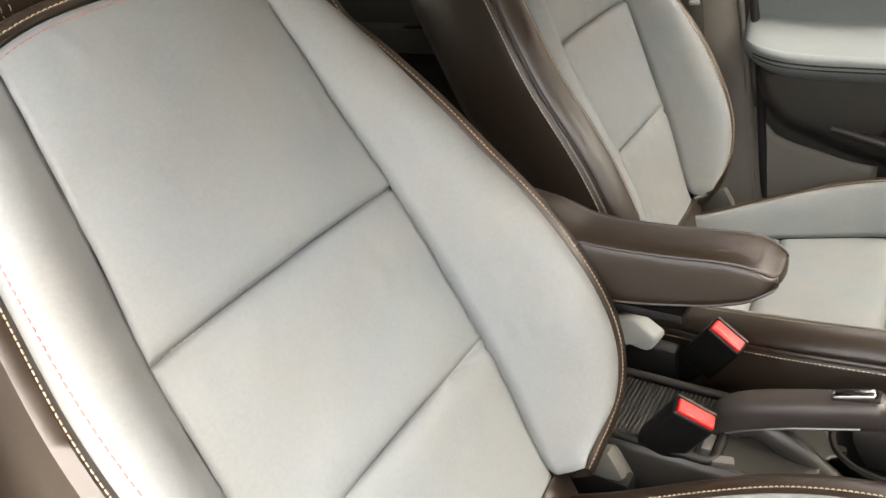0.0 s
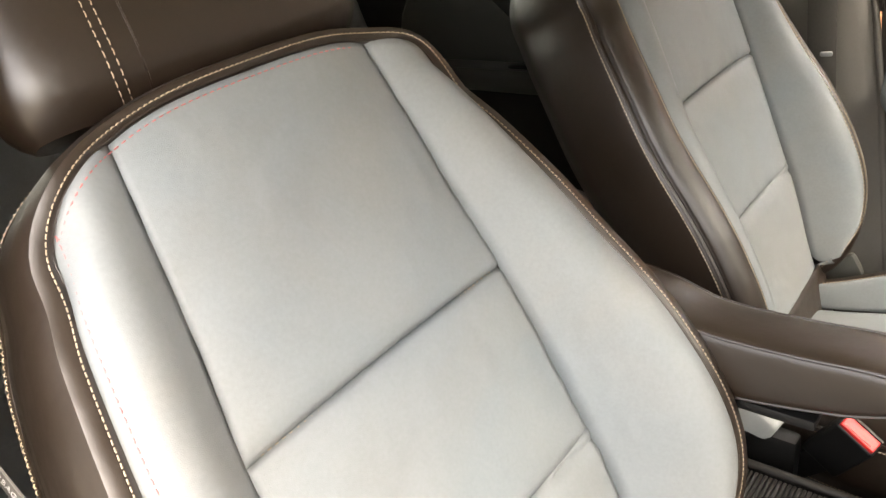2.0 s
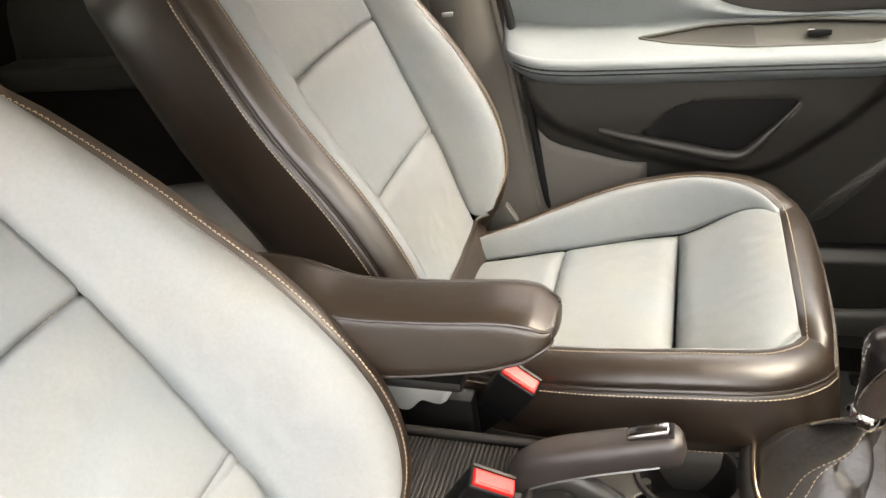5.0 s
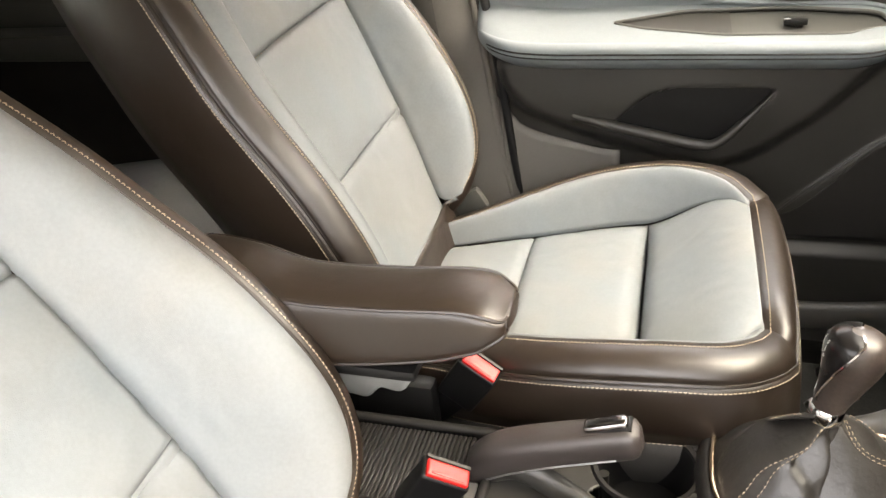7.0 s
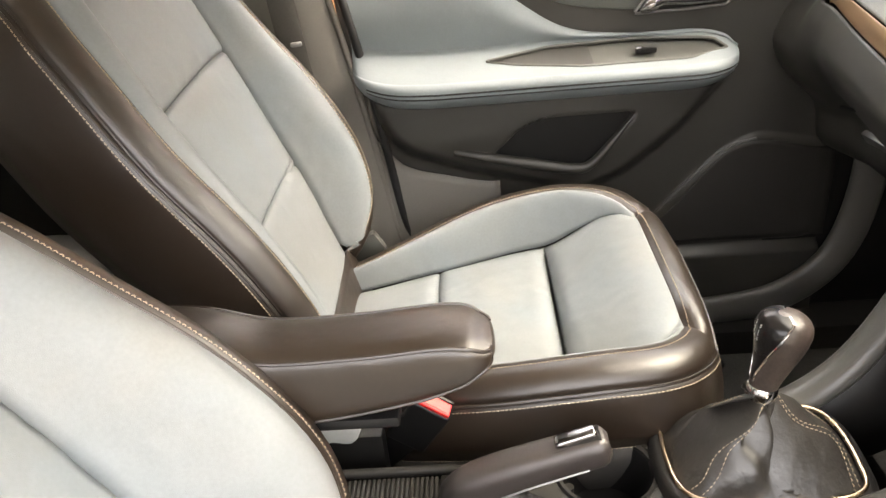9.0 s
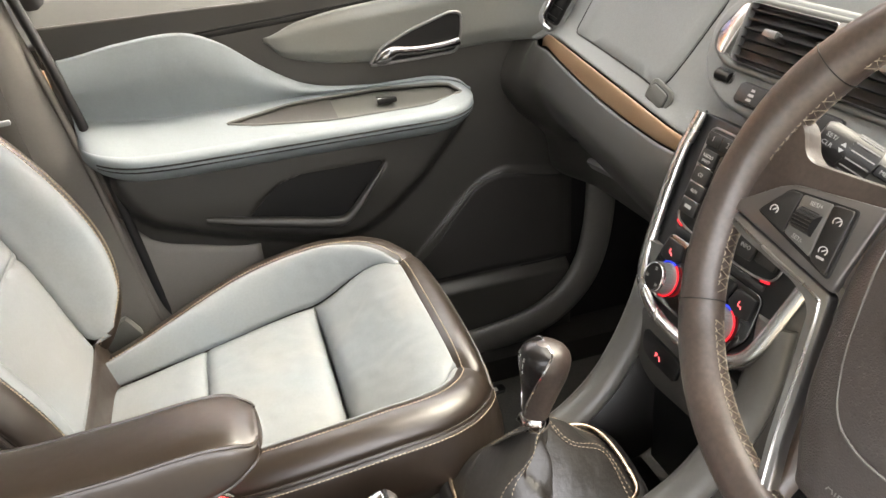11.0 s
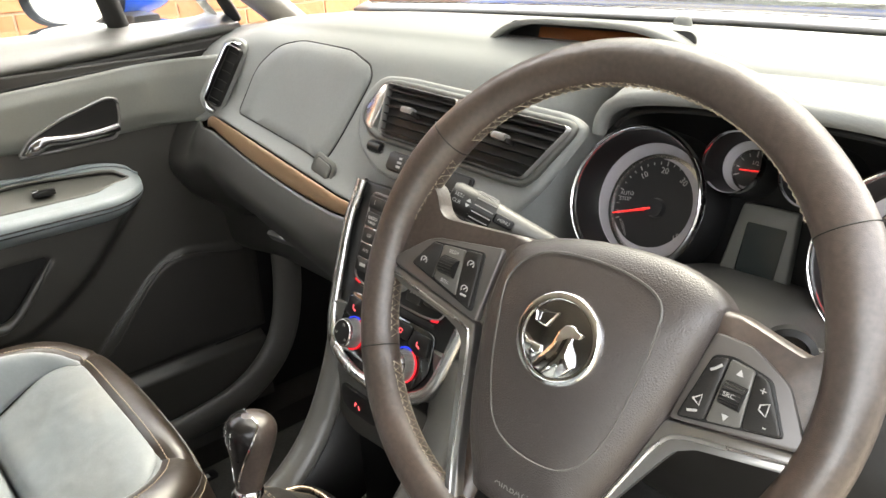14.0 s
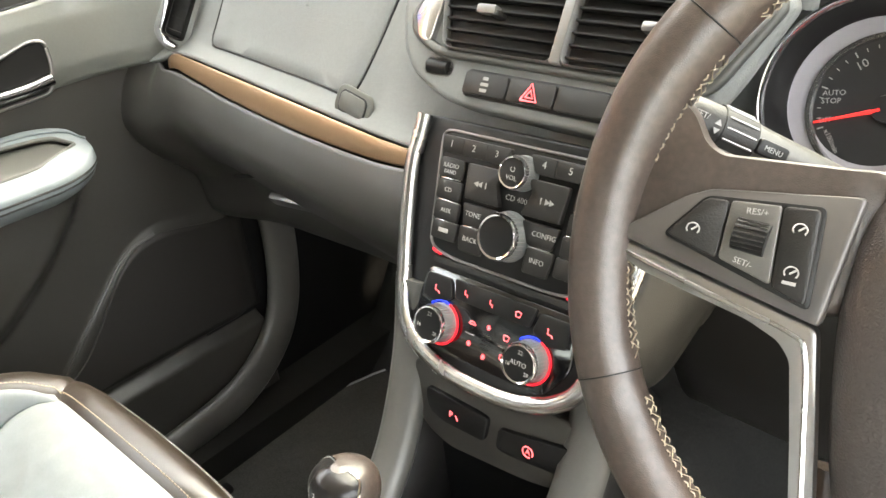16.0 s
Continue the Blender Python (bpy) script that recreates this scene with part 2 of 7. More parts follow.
def tube(points, r, closed=False, n=8, flat=1.0, up=(0, 0, 1), caps=True):
    """A round or flattened bar along points; r a number or a function of 0 to 1."""
    p, verts, faces = [Vector(q) for q in points], [], []
    k = len(p)
    for i, q in enumerate(p):
        way = (p[(i + 1) % k] - p[i - 1]) if closed else p[min(i + 1, k - 1)] - p[max(i - 1, 0)]
        way = way.normalized() if way.length else Vector((0, 0, 1))
        side = way.cross(Vector(up))
        if side.length < 1e-4:
            side = way.cross(Vector((1, 0, 0.01)))
        side.normalize()
        top = side.cross(way)
        rr = r(i / max(1, k - 1)) if callable(r) else r
        for j in range(n):
            a = 2 * math.pi * j / n
            verts.append(q + side * math.cos(a) * rr + top * math.sin(a) * rr * flat)
    for i in range(k if closed else k - 1):
        for j in range(n):
            a, b = i * n, ((i + 1) % k) * n
            faces.append((a + j, a + (j + 1) % n, b + (j + 1) % n, b + j))
    if not closed and caps:
        faces += [tuple(range(n)), tuple(range((k - 1) * n, k * n))]
    return mesh(verts, faces)


def stitches(points, out, length=0.0055, gap=0.0030, r=0.00075, lift=0.0004):
    """A row of thread stitches along points; out: a direction, or one for each point, away from the cloth."""
    p = [Vector(q) for q in points]
    outs = [Vector(o) for o in out] if isinstance(out, list) else [Vector(out)] * len(p)
    run = [0.0]
    for a, b in zip(p, p[1:]):
        run.append(run[-1] + (b - a).length)
    def at(s):
        i = max(k for k in range(len(run)) if run[k] <= s + 1e-9)
        i = min(i, len(p) - 2)
        t = (s - run[i]) / max(run[i + 1] - run[i], 1e-9)
        return p[i].lerp(p[i + 1], t), outs[i].lerp(outs[i + 1], t).normalized()
    verts, faces, s = [], [], 0.0
    while s + length < run[-1]:
        (a, oa), (b, ob) = at(s), at(s + length)
        way = (b - a).normalized()
        side = way.cross(oa).normalized() * r
        k = len(verts)
        mid = (a + b) / 2 + oa * (lift + 0.6 * r)
        for q in (a - oa * r * 0.6, mid, b - oa * r * 0.6):
            verts += [q + side, q + oa * r * 1.1, q - side, q - oa * r * 1.1]
        for e in (0, 4):
            for j in range(4):
                faces.append((k + e + j, k + e + (j + 1) % 4, k + e + 4 + (j + 1) % 4, k + e + 4 + j))
        s += length + gap
    return mesh(verts, faces)


def rounded(w, h, r, n=5):
    """The outline of a rectangle with round corners, about its middle."""
    r = min(r, w / 2 - 1e-5, h / 2 - 1e-5)
    out = []
    for cx, cy, a0 in ((w / 2 - r, h / 2 - r, 0), (r - w / 2, h / 2 - r, 90), (r - w / 2, r - h / 2, 180), (w / 2 - r, r - h / 2, 270)):
        for i in range(n + 1):
            a = radians(a0 + 90 * i / n)
            out.append((cx + r * math.cos(a), cy + r * math.sin(a)))
    return out


def round_corners(points, r, n=4):
    """A polygon with its corners rounded by about r."""
    p, out, k = [Vector((*q, 0)) for q in points], [], len(points)
    for i in range(k):
        a, b, c = p[i - 1], p[i], p[(i + 1) % k]
        u, v = (a - b), (c - b)
        d = min(r, u.length * 0.45, v.length * 0.45)
        s, e = b + u.normalized() * d, b + v.normalized() * d
        for j in range(n + 1):
            t = j / n
            q = s * (1 - t) ** 2 + b * 2 * t * (1 - t) + e * t * t
            out.append((q.x, q.y))
    return out


def prism(outline, depth, m=Matrix(), bevel=0.0015, shrink=1.0):
    """An outline in x and y, from z = 0 up to depth, with a bevelled upper rim, at the pose m."""
    k = len(outline)
    cx, cy = sum(p[0] for p in outline) / k, sum(p[1] for p in outline) / k
    size = max(max(abs(p[0] - cx), abs(p[1] - cy)) for p in outline)
    bevel = min(bevel, depth * 0.9)
    rings = [(0.0, 1.0), (depth - bevel, shrink), (depth - bevel * 0.3, shrink * (1 - 0.3 * bevel / size)), (depth, shrink * (1 - bevel / size))]
    verts = [m @ Vector((cx + (x - cx) * s, cy + (y - cy) * s, z)) for z, s in rings for x, y in outline]
    faces = [tuple(range(k)), tuple(range(3 * k, 4 * k))]
    for e in range(3):
        for j in range(k):
            faces.append((e * k + j, e * k + (j + 1) % k, (e + 1) * k + (j + 1) % k, (e + 1) * k + j))
    return mesh(verts, faces)


def lathe(profile, m=Matrix(), n=40, squash=1.0):
    """A profile of (radius, height) turned about the z axis, at the pose m."""
    verts = [m @ Vector((r * math.cos(2 * math.pi * j / n), squash * r * math.sin(2 * math.pi * j / n), z)) for r, z in profile for j in range(n)]
    faces = []
    for e in range(len(profile) - 1):
        for j in range(n):
            faces.append((e * n + j, e * n + (j + 1) % n, (e + 1) * n + (j + 1) % n, (e + 1) * n + j))
    return mesh(verts, faces)


def box(size, m=Matrix(), bevel=0.003, segments=2):
    bm = bmesh.new()
    bmesh.ops.create_cube(bm, size=1.0)
    bmesh.ops.scale(bm, vec=size, verts=bm.verts)
    if bevel:
        bmesh.ops.bevel(bm, geom=list(bm.edges), offset=min(bevel, min(size) * 0.45), segments=segments, profile=0.6, affect="EDGES")
    bmesh.ops.transform(bm, matrix=m, verts=bm.verts)
    return done(bm)


def loft(rings, closed=True, caps=True):
    """A skin over rings of equally many points."""
    n, verts, faces = len(rings[0]), [q for r in rings for q in r], []
    for e in range(len(rings) - 1):
        for j in range(n if closed else n - 1):
            faces.append((e * n + j, e * n + (j + 1) % n, (e + 1) * n + (j + 1) % n, (e + 1) * n + j))
    if caps and closed:
        faces += [tuple(range(n)), tuple(range((len(rings) - 1) * n, len(rings) * n))]
    return mesh(verts, faces)


def lettering(text, size, m, mat, parent, name="lettering", depth=0.00015):
    cu = bpy.data.curves.new("letters", "FONT")
    cu.body, cu.size, cu.align_x, cu.align_y, cu.extrude, cu.resolution_u = text, size, "CENTER", "CENTER", depth, 2
    ob = bpy.data.objects.new("letters", cu)
    me = bpy.data.meshes.new_from_object(ob)
    bpy.data.objects.remove(ob)
    bpy.data.curves.remove(cu)
    me.transform(m)
    me.materials.clear()
    return part(name, me, mat, parent)


def facing(place, normal, up=(0, 0, 1)):
    """The pose whose z axis is the normal and whose y axis lies nearest to up."""
    z = Vector(normal).normalized()
    x = Vector(up).cross(z).normalized()
    y = z.cross(x)
    m = Matrix((x, y, z)).transposed().to_4x4()
    return Matrix.Translation(place) @ m


def inside(x, y, poly):
    """Distance from a point to the rim of a polygon, positive inside it."""
    best, odd = 1e9, False
    for (x0, y0), (x1, y1) in zip(poly, poly[1:] + poly[:1]):
        dx, dy = x1 - x0, y1 - y0
        t = max(0.0, min(1.0, ((x - x0) * dx + (y - y0) * dy) / (dx * dx + dy * dy + 1e-12)))
        best = min(best, math.hypot(x - x0 - t * dx, y - y0 - t * dy))
        if (y0 > y) != (y1 > y) and x < x0 + (y - y0) * dx / dy:
            odd = not odd
    return best if odd else -best

# ---- the two front seats ----
BACK_W = [(-0.19, 0.175), (-0.16, 0.222), (-0.12, 0.248), (-0.06, 0.261), (0.05, 0.264), (0.15, 0.262), (0.25, 0.255), (0.33, 0.244), (0.40, 0.231), (0.464, 0.215)]
BACK_I = [(-0.19, 0.160), (0.0, 0.168), (0.19, 0.163), (0.3, 0.150), (0.44, 0.137), (0.464, 0.135)]
BACK_H = [(-0.19, 0.030), (-0.14, 0.075), (-0.06, 0.100), (0.05, 0.094), (0.2, 0.062), (0.3, 0.046), (0.37, 0.033), (0.42, 0.022), (0.464, 0.012)]


def seat_back(owner, cx, y0, z0, recline, door, worn, slim=1.0, low=1.0):
    """Backrest whose lower seam runs through (cx, y0, z0); door: the side towards the door; worn: depth of the puckers; slim, low: width and height of the bolsters."""
    side_w = [(v, w * slim - 0.007) for v, w in BACK_W]
    side_h = [(v, h * low) for v, h in BACK_H]
    a = radians(recline)
    up, out, base = Vector((0, -math.sin(a), math.cos(a))), Vector((0, math.cos(a), math.sin(a))), Vector((cx, y0, z0))

    def at(x, v, h):
        x *= 0.94 if door < 0 and x < 0 else 1.0
        return base + Vector((0.998 * x, 0, -0.06 * x)) + up * v + out * h

    def drop(s, v):
        return v - 0.086 * (1 - math.sqrt(max(0.0, 1 - abs(s) ** 3))) * step(0.02, 0.464, v)

    def height(x, v):
        """How far the cloth stands out at x across and v up."""
        wide, ins, rise = curve1(v, side_w), curve1(v, BACK_I), curve1(v, side_h)
        hollow = 0.012 * step(0.0, 0.464, v) - 0.008 * step(-0.02, -0.19, v)
        if abs(x) <= ins:
            t = abs(x) / ins
            seam = min(abs(v - 0.198), abs(v - 0.0 + 0.05 * (x / 0.17) ** 2 * 0.3))
            pad = 0.008 * (1 - t ** 5) * (1 - 0.75 * math.exp(-(seam / 0.012) ** 2))
            crease = 0.5 + 0.5 * math.sin(61 * v + 9 * math.sin(23 * v + (2 if x > 0 else 0)))
            pucker = worn * (0.45 * crease ** 3 * math.exp(-((1 - t) / 0.10) ** 2) + 0.5 * math.sin(38 * x + 11 * v + 3 * math.sin(17 * v)) * math.sin(21 * v + 9 * x) ** 2)
            return pad - 0.004 * math.exp(-(seam / 0.003) ** 2) + hollow - pucker
        t = min(1.0, (abs(x) - ins) / max(wide - ins, 1e-4))
        return hollow * (1 - t) + rise * math.sin(t * math.pi / 2) ** 1.25 + 0.013 * math.sin(math.pi * t) ** 1.15 - 0.0022 * math.exp(-(t / 0.05) ** 2)

    def cloth(x, v0):
        wide = curve1(v0, side_w)
        return at(x, drop(x / wide, v0), height(x, v0))

    # the outer seam runs up one side, over the top and down the other
    rim = []
    for i in range(61):
        v0 = -0.185 + 0.649 * i / 60
        rim.append((curve1(v0, side_w), v0, 1.0))
    for i in range(1, 40):
        s = math.cos(math.pi * i / 40)
        rim.append((curve1(0.464, side_w) * s, 0.464, s))
    for i in range(61):
        v0 = 0.464 - 0.649 * i / 60
        rim.append((-curve1(v0, side_w), v0, -1.0))
    edge = [(x, drop(s, v), height(x, v)) for x, v, s in rim]
    for _ in range(4):
        edge = [(x, v, h if i in (0, len(edge) - 1) else 0.25 * edge[i - 1][2] + 0.5 * h + 0.25 * edge[i + 1][2]) for i, (x, v, h) in enumerate(edge)]
    ways = []
    for i in range(len(edge)):
        p, q = edge[max(i - 1, 0)], edge[min(i + 1, len(edge) - 1)]
        d = Vector((q[1] - p[1], -(q[0] - p[0]), 0))
        d.normalize()
        ways.append(d)

    def ring(off, deep):
        pts = []
        for (x, v, h), d in zip(edge, ways):
            wide_band = curve1(v, [(-0.19, 2.4), (0.15, 2.5), (0.30, 2.1), (0.42, 1.3)] if x * door > 0 else [(-0.19, 0.7), (0.13, 0.8), (0.31, 1.25), (0.42, 1.3)])
            wide_band = wide_band if door > 0 else 1.0
            low = deep * wide_band if deep <= 0.05 else 0.05 * wide_band + (deep - 0.05) * (0.175 - 0.05 * wide_band) / 0.125
            slim_top = 1 - 0.45 * step(0.36, 0.45, v) if door > 0 else 1.0
            pts.append(at(x + d.x * off * slim_top, v + d.y * off * slim_top, h - low))
        return pts

    flat = ((0.0410, 0.0185), (0.0430, 0.030), (0.0440, 0.07), (0.039, 0.12), (0.022, 0.15), (-0.010, 0.168), (-0.07, 0.175))
    cover = [ring(o, d) for o, d in flat] if door < 0 else [ring(o, d) for o, d in ((0.027, 0.0505), (0.0285, 0.056), (0.028, 0.08), (0.022, 0.12), (0.008, 0.15), (-0.02, 0.168), (-0.08, 0.175))]
    back = shell(part("backrest", loft(cover, closed=False), LEATHER_BROWN, owner), 0.003)

    # centre panels, divided by two cross seams
    for name, lo, hi in (("upper_panel", 0.1985, 0.462), ("middle_panel", 0.0005, 0.1975), ("lower_panel", -0.185, -0.0005)):
        def sheet(u, v, lo=lo, hi=hi):
            v0 = lo + (hi - lo) * v
            return cloth((2 * u - 1) * curve1(v0, BACK_I), v0)
        shell(part(name, grid(sheet, 44, 40 if hi > 0.3 else 30), LEATHER_GREY, back), 0.003)
    shell(part("lower_tuck", grid(lambda u, v: at(0.36 * (u - 0.5), -0.30 + 0.117 * v, -0.012 + 0.012 * v), 8, 6), LEATHER_BROWN, back, "brown leather tucked in behind the cushion"), 0.003)
    for side in (-1, 1):
        def wing(u, v, side=side):
            v0 = -0.185 + 0.649 * v
            ins, wide = curve1(v0, BACK_I), curve1(v0, side_w)
            return cloth(side * (ins + 0.0012 + (wide - ins - 0.0012) * (1 - (1 - u) ** 2)), v0)
        shell(part("bolster", grid(wing, 22, 80), LEATHER_GREY, back), 0.003)

    # a band of brown leather, then the darker side cover and the back
    # the driver's band is rolled over, the other one is cut flat between its seams
    rolled = ((0.0, 0.003), (0.003, -0.001), (0.010, -0.0030), (0.019, -0.0020), (0.025, 0.006), (0.028, 0.022), (0.028, 0.040), (0.0275, 0.050))
    band = [ring(o, d) for o, d in rolled if door > 0] or [ring(o, d) for o, d in ((0.0, 0.003), (0.003, -0.001), (0.010, -0.0025), (0.019, -0.002), (0.028, 0.001), (0.0355, 0.006), (0.0395, 0.012), (0.0410, 0.018))]
    shell(part("side_band", loft(band, closed=False), LEATHER_BROWN, back, "brown leather band round the edge"), 0.003)
    def rear(u, v):
        x = (2 * u - 1) * (curve1(-0.185 + 0.649 * v, side_w) - 0.05)
        v0 = -0.185 + 0.60 * v
        return at(x, v0, min(height(curve1(v0, side_w), v0), 0.1) - 0.172)
    shell(part("back_panel", grid(rear, 10, 14), PLASTIC_DARK, back), 0.006)
    part("piping", tube(ring(0.003, -0.0005), 0.0024, n=6), LEATHER_BROWN, back)
    part("stitching", stitches(ring(0.0085, -0.0050 if door > 0 else -0.0043), [Vector((d.x, 0, 0)) * 0.4 + up * d.y * 0.4 + out for d in ways], 0.0036, 0.0016, 0.00055 if door > 0 else 0.0007), THREAD, back, "cream thread along the seam")
    inner = [cloth(x * (1 - 0.0075 / 0.22) if abs(s) > 0.999 else x * 0.966, v if abs(s) > 0.999 else v - 0.0075) + out * (0.0022 if abs(s) > 0.999 else 0.0014) for x, v, s in rim if s * door > -0.6]
    part("stitching", stitches(inner, out, 0.0046, 0.0024, 0.0006), THREAD_PINK if door > 0 else THREAD, back, "faded red thread along the seam" if door > 0 else "cream thread along the seam")
    side_out = [Vector((d.x, 0, 0)) + up * d.y for d in ways]
    part("stitching", stitches(ring(0.0308, 0.058) if door > 0 else ring(0.0447, 0.0265), side_out, 0.0036, 0.0016, 0.00055 if door > 0 else 0.0007), THREAD, back)
    for off, deep in ((0.0276, 0.0455), (0.0276, 0.0525)) if door > 0 else ((0.0405, 0.0160), (0.0424, 0.0215)):
        part("piping", tube(ring(off, deep), 0.0018, n=6), LEATHER_BROWN, back)
    part("stitching", stitches([at(0.3 * (i / 40 - 0.5), 0.1955, height(0.3 * (i / 40 - 0.5), 0.1955)) for i in range(41)], out, 0.004, 0.003, 0.0004), THREAD, back)
    return at


def seat_cushion(owner, cx, y0, z0, pitch=4.0):
    """Cushion whose cross crease runs through (cx, y0, z0); its pads rise towards the front."""
    a = radians(pitch)
    ahead, up, base = Vector((0, math.cos(a), math.sin(a))), Vector((0, -math.sin(a), math.cos(a))), Vector((cx, y0, z0))
    rear, front = -0.36, 0.152
    seat_w = [(-0.36, 0.135), (-0.28, 0.150), (-0.2, 0.180), (-0.1, 0.210), (0.0, 0.221), (0.07, 0.217), (0.11, 0.206), (0.138, 0.183), (0.152, 0.160)]
    seat_i = [(-0.36, 0.118), (-0.2, 0.150), (-0.05, 0.186), (0.05, 0.194), (0.10, 0.187), (0.13, 0.170), (0.152, 0.149)]
    seat_h = [(-0.36, 0.030), (-0.25, 0.048), (-0.1, 0.078), (0.02, 0.088), (0.09, 0.082), (0.13, 0.072), (0.152, 0.062)]

    def at(x, v, h):
        return base + Vector((0.999 * x, 0, -0.045 * x)) + ahead * v + up * h

    def height(x, v):
        wide, ins, rise = curve1(v, seat_w), curve1(v, seat_i), curve1(v, seat_h)
        lift = 0.060 * step(-0.01, 0.15, v)
        if abs(x) <= ins:
            t = abs(x) / ins
            s1, s2 = abs(v), abs(v + 0.185)
            pad = 0.014 * (1 - t ** 6) * (1 - 0.85 * math.exp(-(s1 / 0.016) ** 2) - 0.6 * math.exp(-(s2 / 0.010) ** 2))
            return lift + pad - 0.024 * math.exp(-(s1 / 0.006) ** 2) * (1 - t ** 8) - 0.003 * math.exp(-(s2 / 0.003) ** 2)
        t = min(1.0, (abs(x) - ins) / max(wide - ins, 1e-4))
        up_ = math.sin(t * math.pi / 2) ** 1.1
        return lift * (1 - up_) + rise * up_ + (0.016 if x < 0 else 0.004) * (1 - 0.92 * step(0.03, 0.14, v)) * math.sin(math.pi * t) ** 0.8 - 0.003 * math.exp(-(t / 0.05) ** 2)

    rim = [(curve1(v, seat_w), v) for v in [rear + (front - rear) * i / 50 for i in range(51)]]
    rim += [(curve1(front, seat_w) * (1 - 2 * i / 30), front) for i in range(1, 30)]
    rim += [(-curve1(v, seat_w), v) for v in [front - (front - rear) * i / 50 for i in range(51)]]
    edge = [(x, v, height(x, v)) for x, v in rim]
    ways = []
    for i, (x, v, h) in enumerate(edge):
        corner = step(0.05, front, v)
        d = Vector((math.copysign(1, x) * (1 - corner) + corner * x / 0.21, corner * 1.0, 0))
        if abs(x) < 0.2 and v >= front - 1e-6:
            d = Vector((x / 0.24, 1.0, 0))
        d.normalize()
        ways.append(d)
    for _ in range(24):
        ways = [ways[0]] + [(ways[i - 1] + ways[i] * 2 + ways[i + 1]).normalized() for i in range(1, len(ways) - 1)] + [ways[-1]]

    def ring(off, deep):
        return [at(x + d.x * off * (1 + 0.15 * d.y), v + d.y * off * 0.9, h - deep - 0.35 * max(0, deep - 0.01) * d.y * 0.2) for (x, v, h), d in zip(edge, ways)]

    low = [ring(o, d) for o, d in ((0.0465, 0.0205), (0.050, 0.030), (0.054, 0.055), (0.055, 0.080), (0.050, 0.105))]
    cushion = shell(part("cushion", loft(low, closed=False), LEATHER_BROWN, owner), 0.003)
    for name, lo, hi in (("front_pad", 0.0005, front), ("centre_pad", -0.1845, -0.0005), ("rear_pad", rear, -0.1855)):
        def sheet(u, v, lo=lo, hi=hi):
            v0 = lo + (hi - lo) * v
            x = (2 * u - 1) * curve1(v0, seat_i)
            return at(x, v0, height(x, v0))
        shell(part(name, grid(sheet, 40, 30), LEATHER_GREY, cushion), 0.003)
    for side in (-1, 1):
        def wing(u, v, side=side):
            v0 = rear + (front - rear) * v
            ins, wide = curve1(v0, seat_i), curve1(v0, seat_w)
            x = side * (ins + 0.001 + (wide - ins - 0.001) * u)
            return at(x, v0, height(x, v0))
        shell(part("bolster", grid(wing, 20, 60), LEATHER_GREY, cushion), 0.003)
    top = [ring(o, d) for o, d in ((-0.004, 0.002), (0.0, -0.0012), (0.012, -0.003), (0.024, -0.0025), (0.034, 0.002), (0.042, 0.010), (0.0465, 0.020))]
    shell(part("side_band", loft(top, closed=False), LEATHER_BROWN, cushion, "brown leather band round the edge"), 0.003)
    skirt = [ring(o, d) for o, d in ((0.0500, 0.1055), (0.050, 0.13), (0.040, 0.18), (0.010, 0.22))]
    shell(part("skirt", loft(skirt, closed=False), FABRIC_SIDE, cushion, "woven cloth skirt under the seat edge"), 0.003)
    part("piping", tube(ring(0.003, -0.0005), 0.0022, n=6), LEATHER_BROWN, cushion)
    part("piping", tube(ring(0.0470, 0.0195), 0.0026, n=6), LEATHER_BROWN, cushion)
    flat = [Vector((d.x, 0, 0)) * 0.3 + up for d in ways]
    part("stitching", stitches(ring(0.009, -0.0047), flat, 0.0036, 0.0016, 0.0007), THREAD, cushion)
    sides = [Vector((d.x, d.y, 0.25)) for d in ways]
    part("stitching", stitches(ring(0.0507, 0.0265), sides, 0.0036, 0.0018, 0.0007), THREAD, cushion)
    part("stitching", stitches(ring(0.0526, 0.104), sides, 0.0040, 0.0020, 0.0006), THREAD, cushion)
    frame_m = at(0, -0.12, -0.19)
    part("seat_base", box((0.40, 0.40, 0.10), Matrix.Translation(frame_m), 0.02), PLASTIC_BLACK, owner)
    for side in (-1, 1):
        part("seat_rail", box((0.035, 0.52, 0.05), Matrix.Translation((cx + side * 0.17, y0 - 0.12, 0.075)), 0.006), PLASTIC_BLACK, owner)
    part("recliner_cover", box((0.03, 0.16, 0.11), Matrix.Translation(at(0.225, -0.36, -0.04)), 0.012), PLASTIC_BLACK, owner)
    part("hinge_cover", box((0.022, 0.060, 0.045), Matrix.Translation(at(-0.235, -0.315, 0.025)) @ pose(0, 0, 0, 30, 0, 0), 0.01), PLATE_GREY, owner)


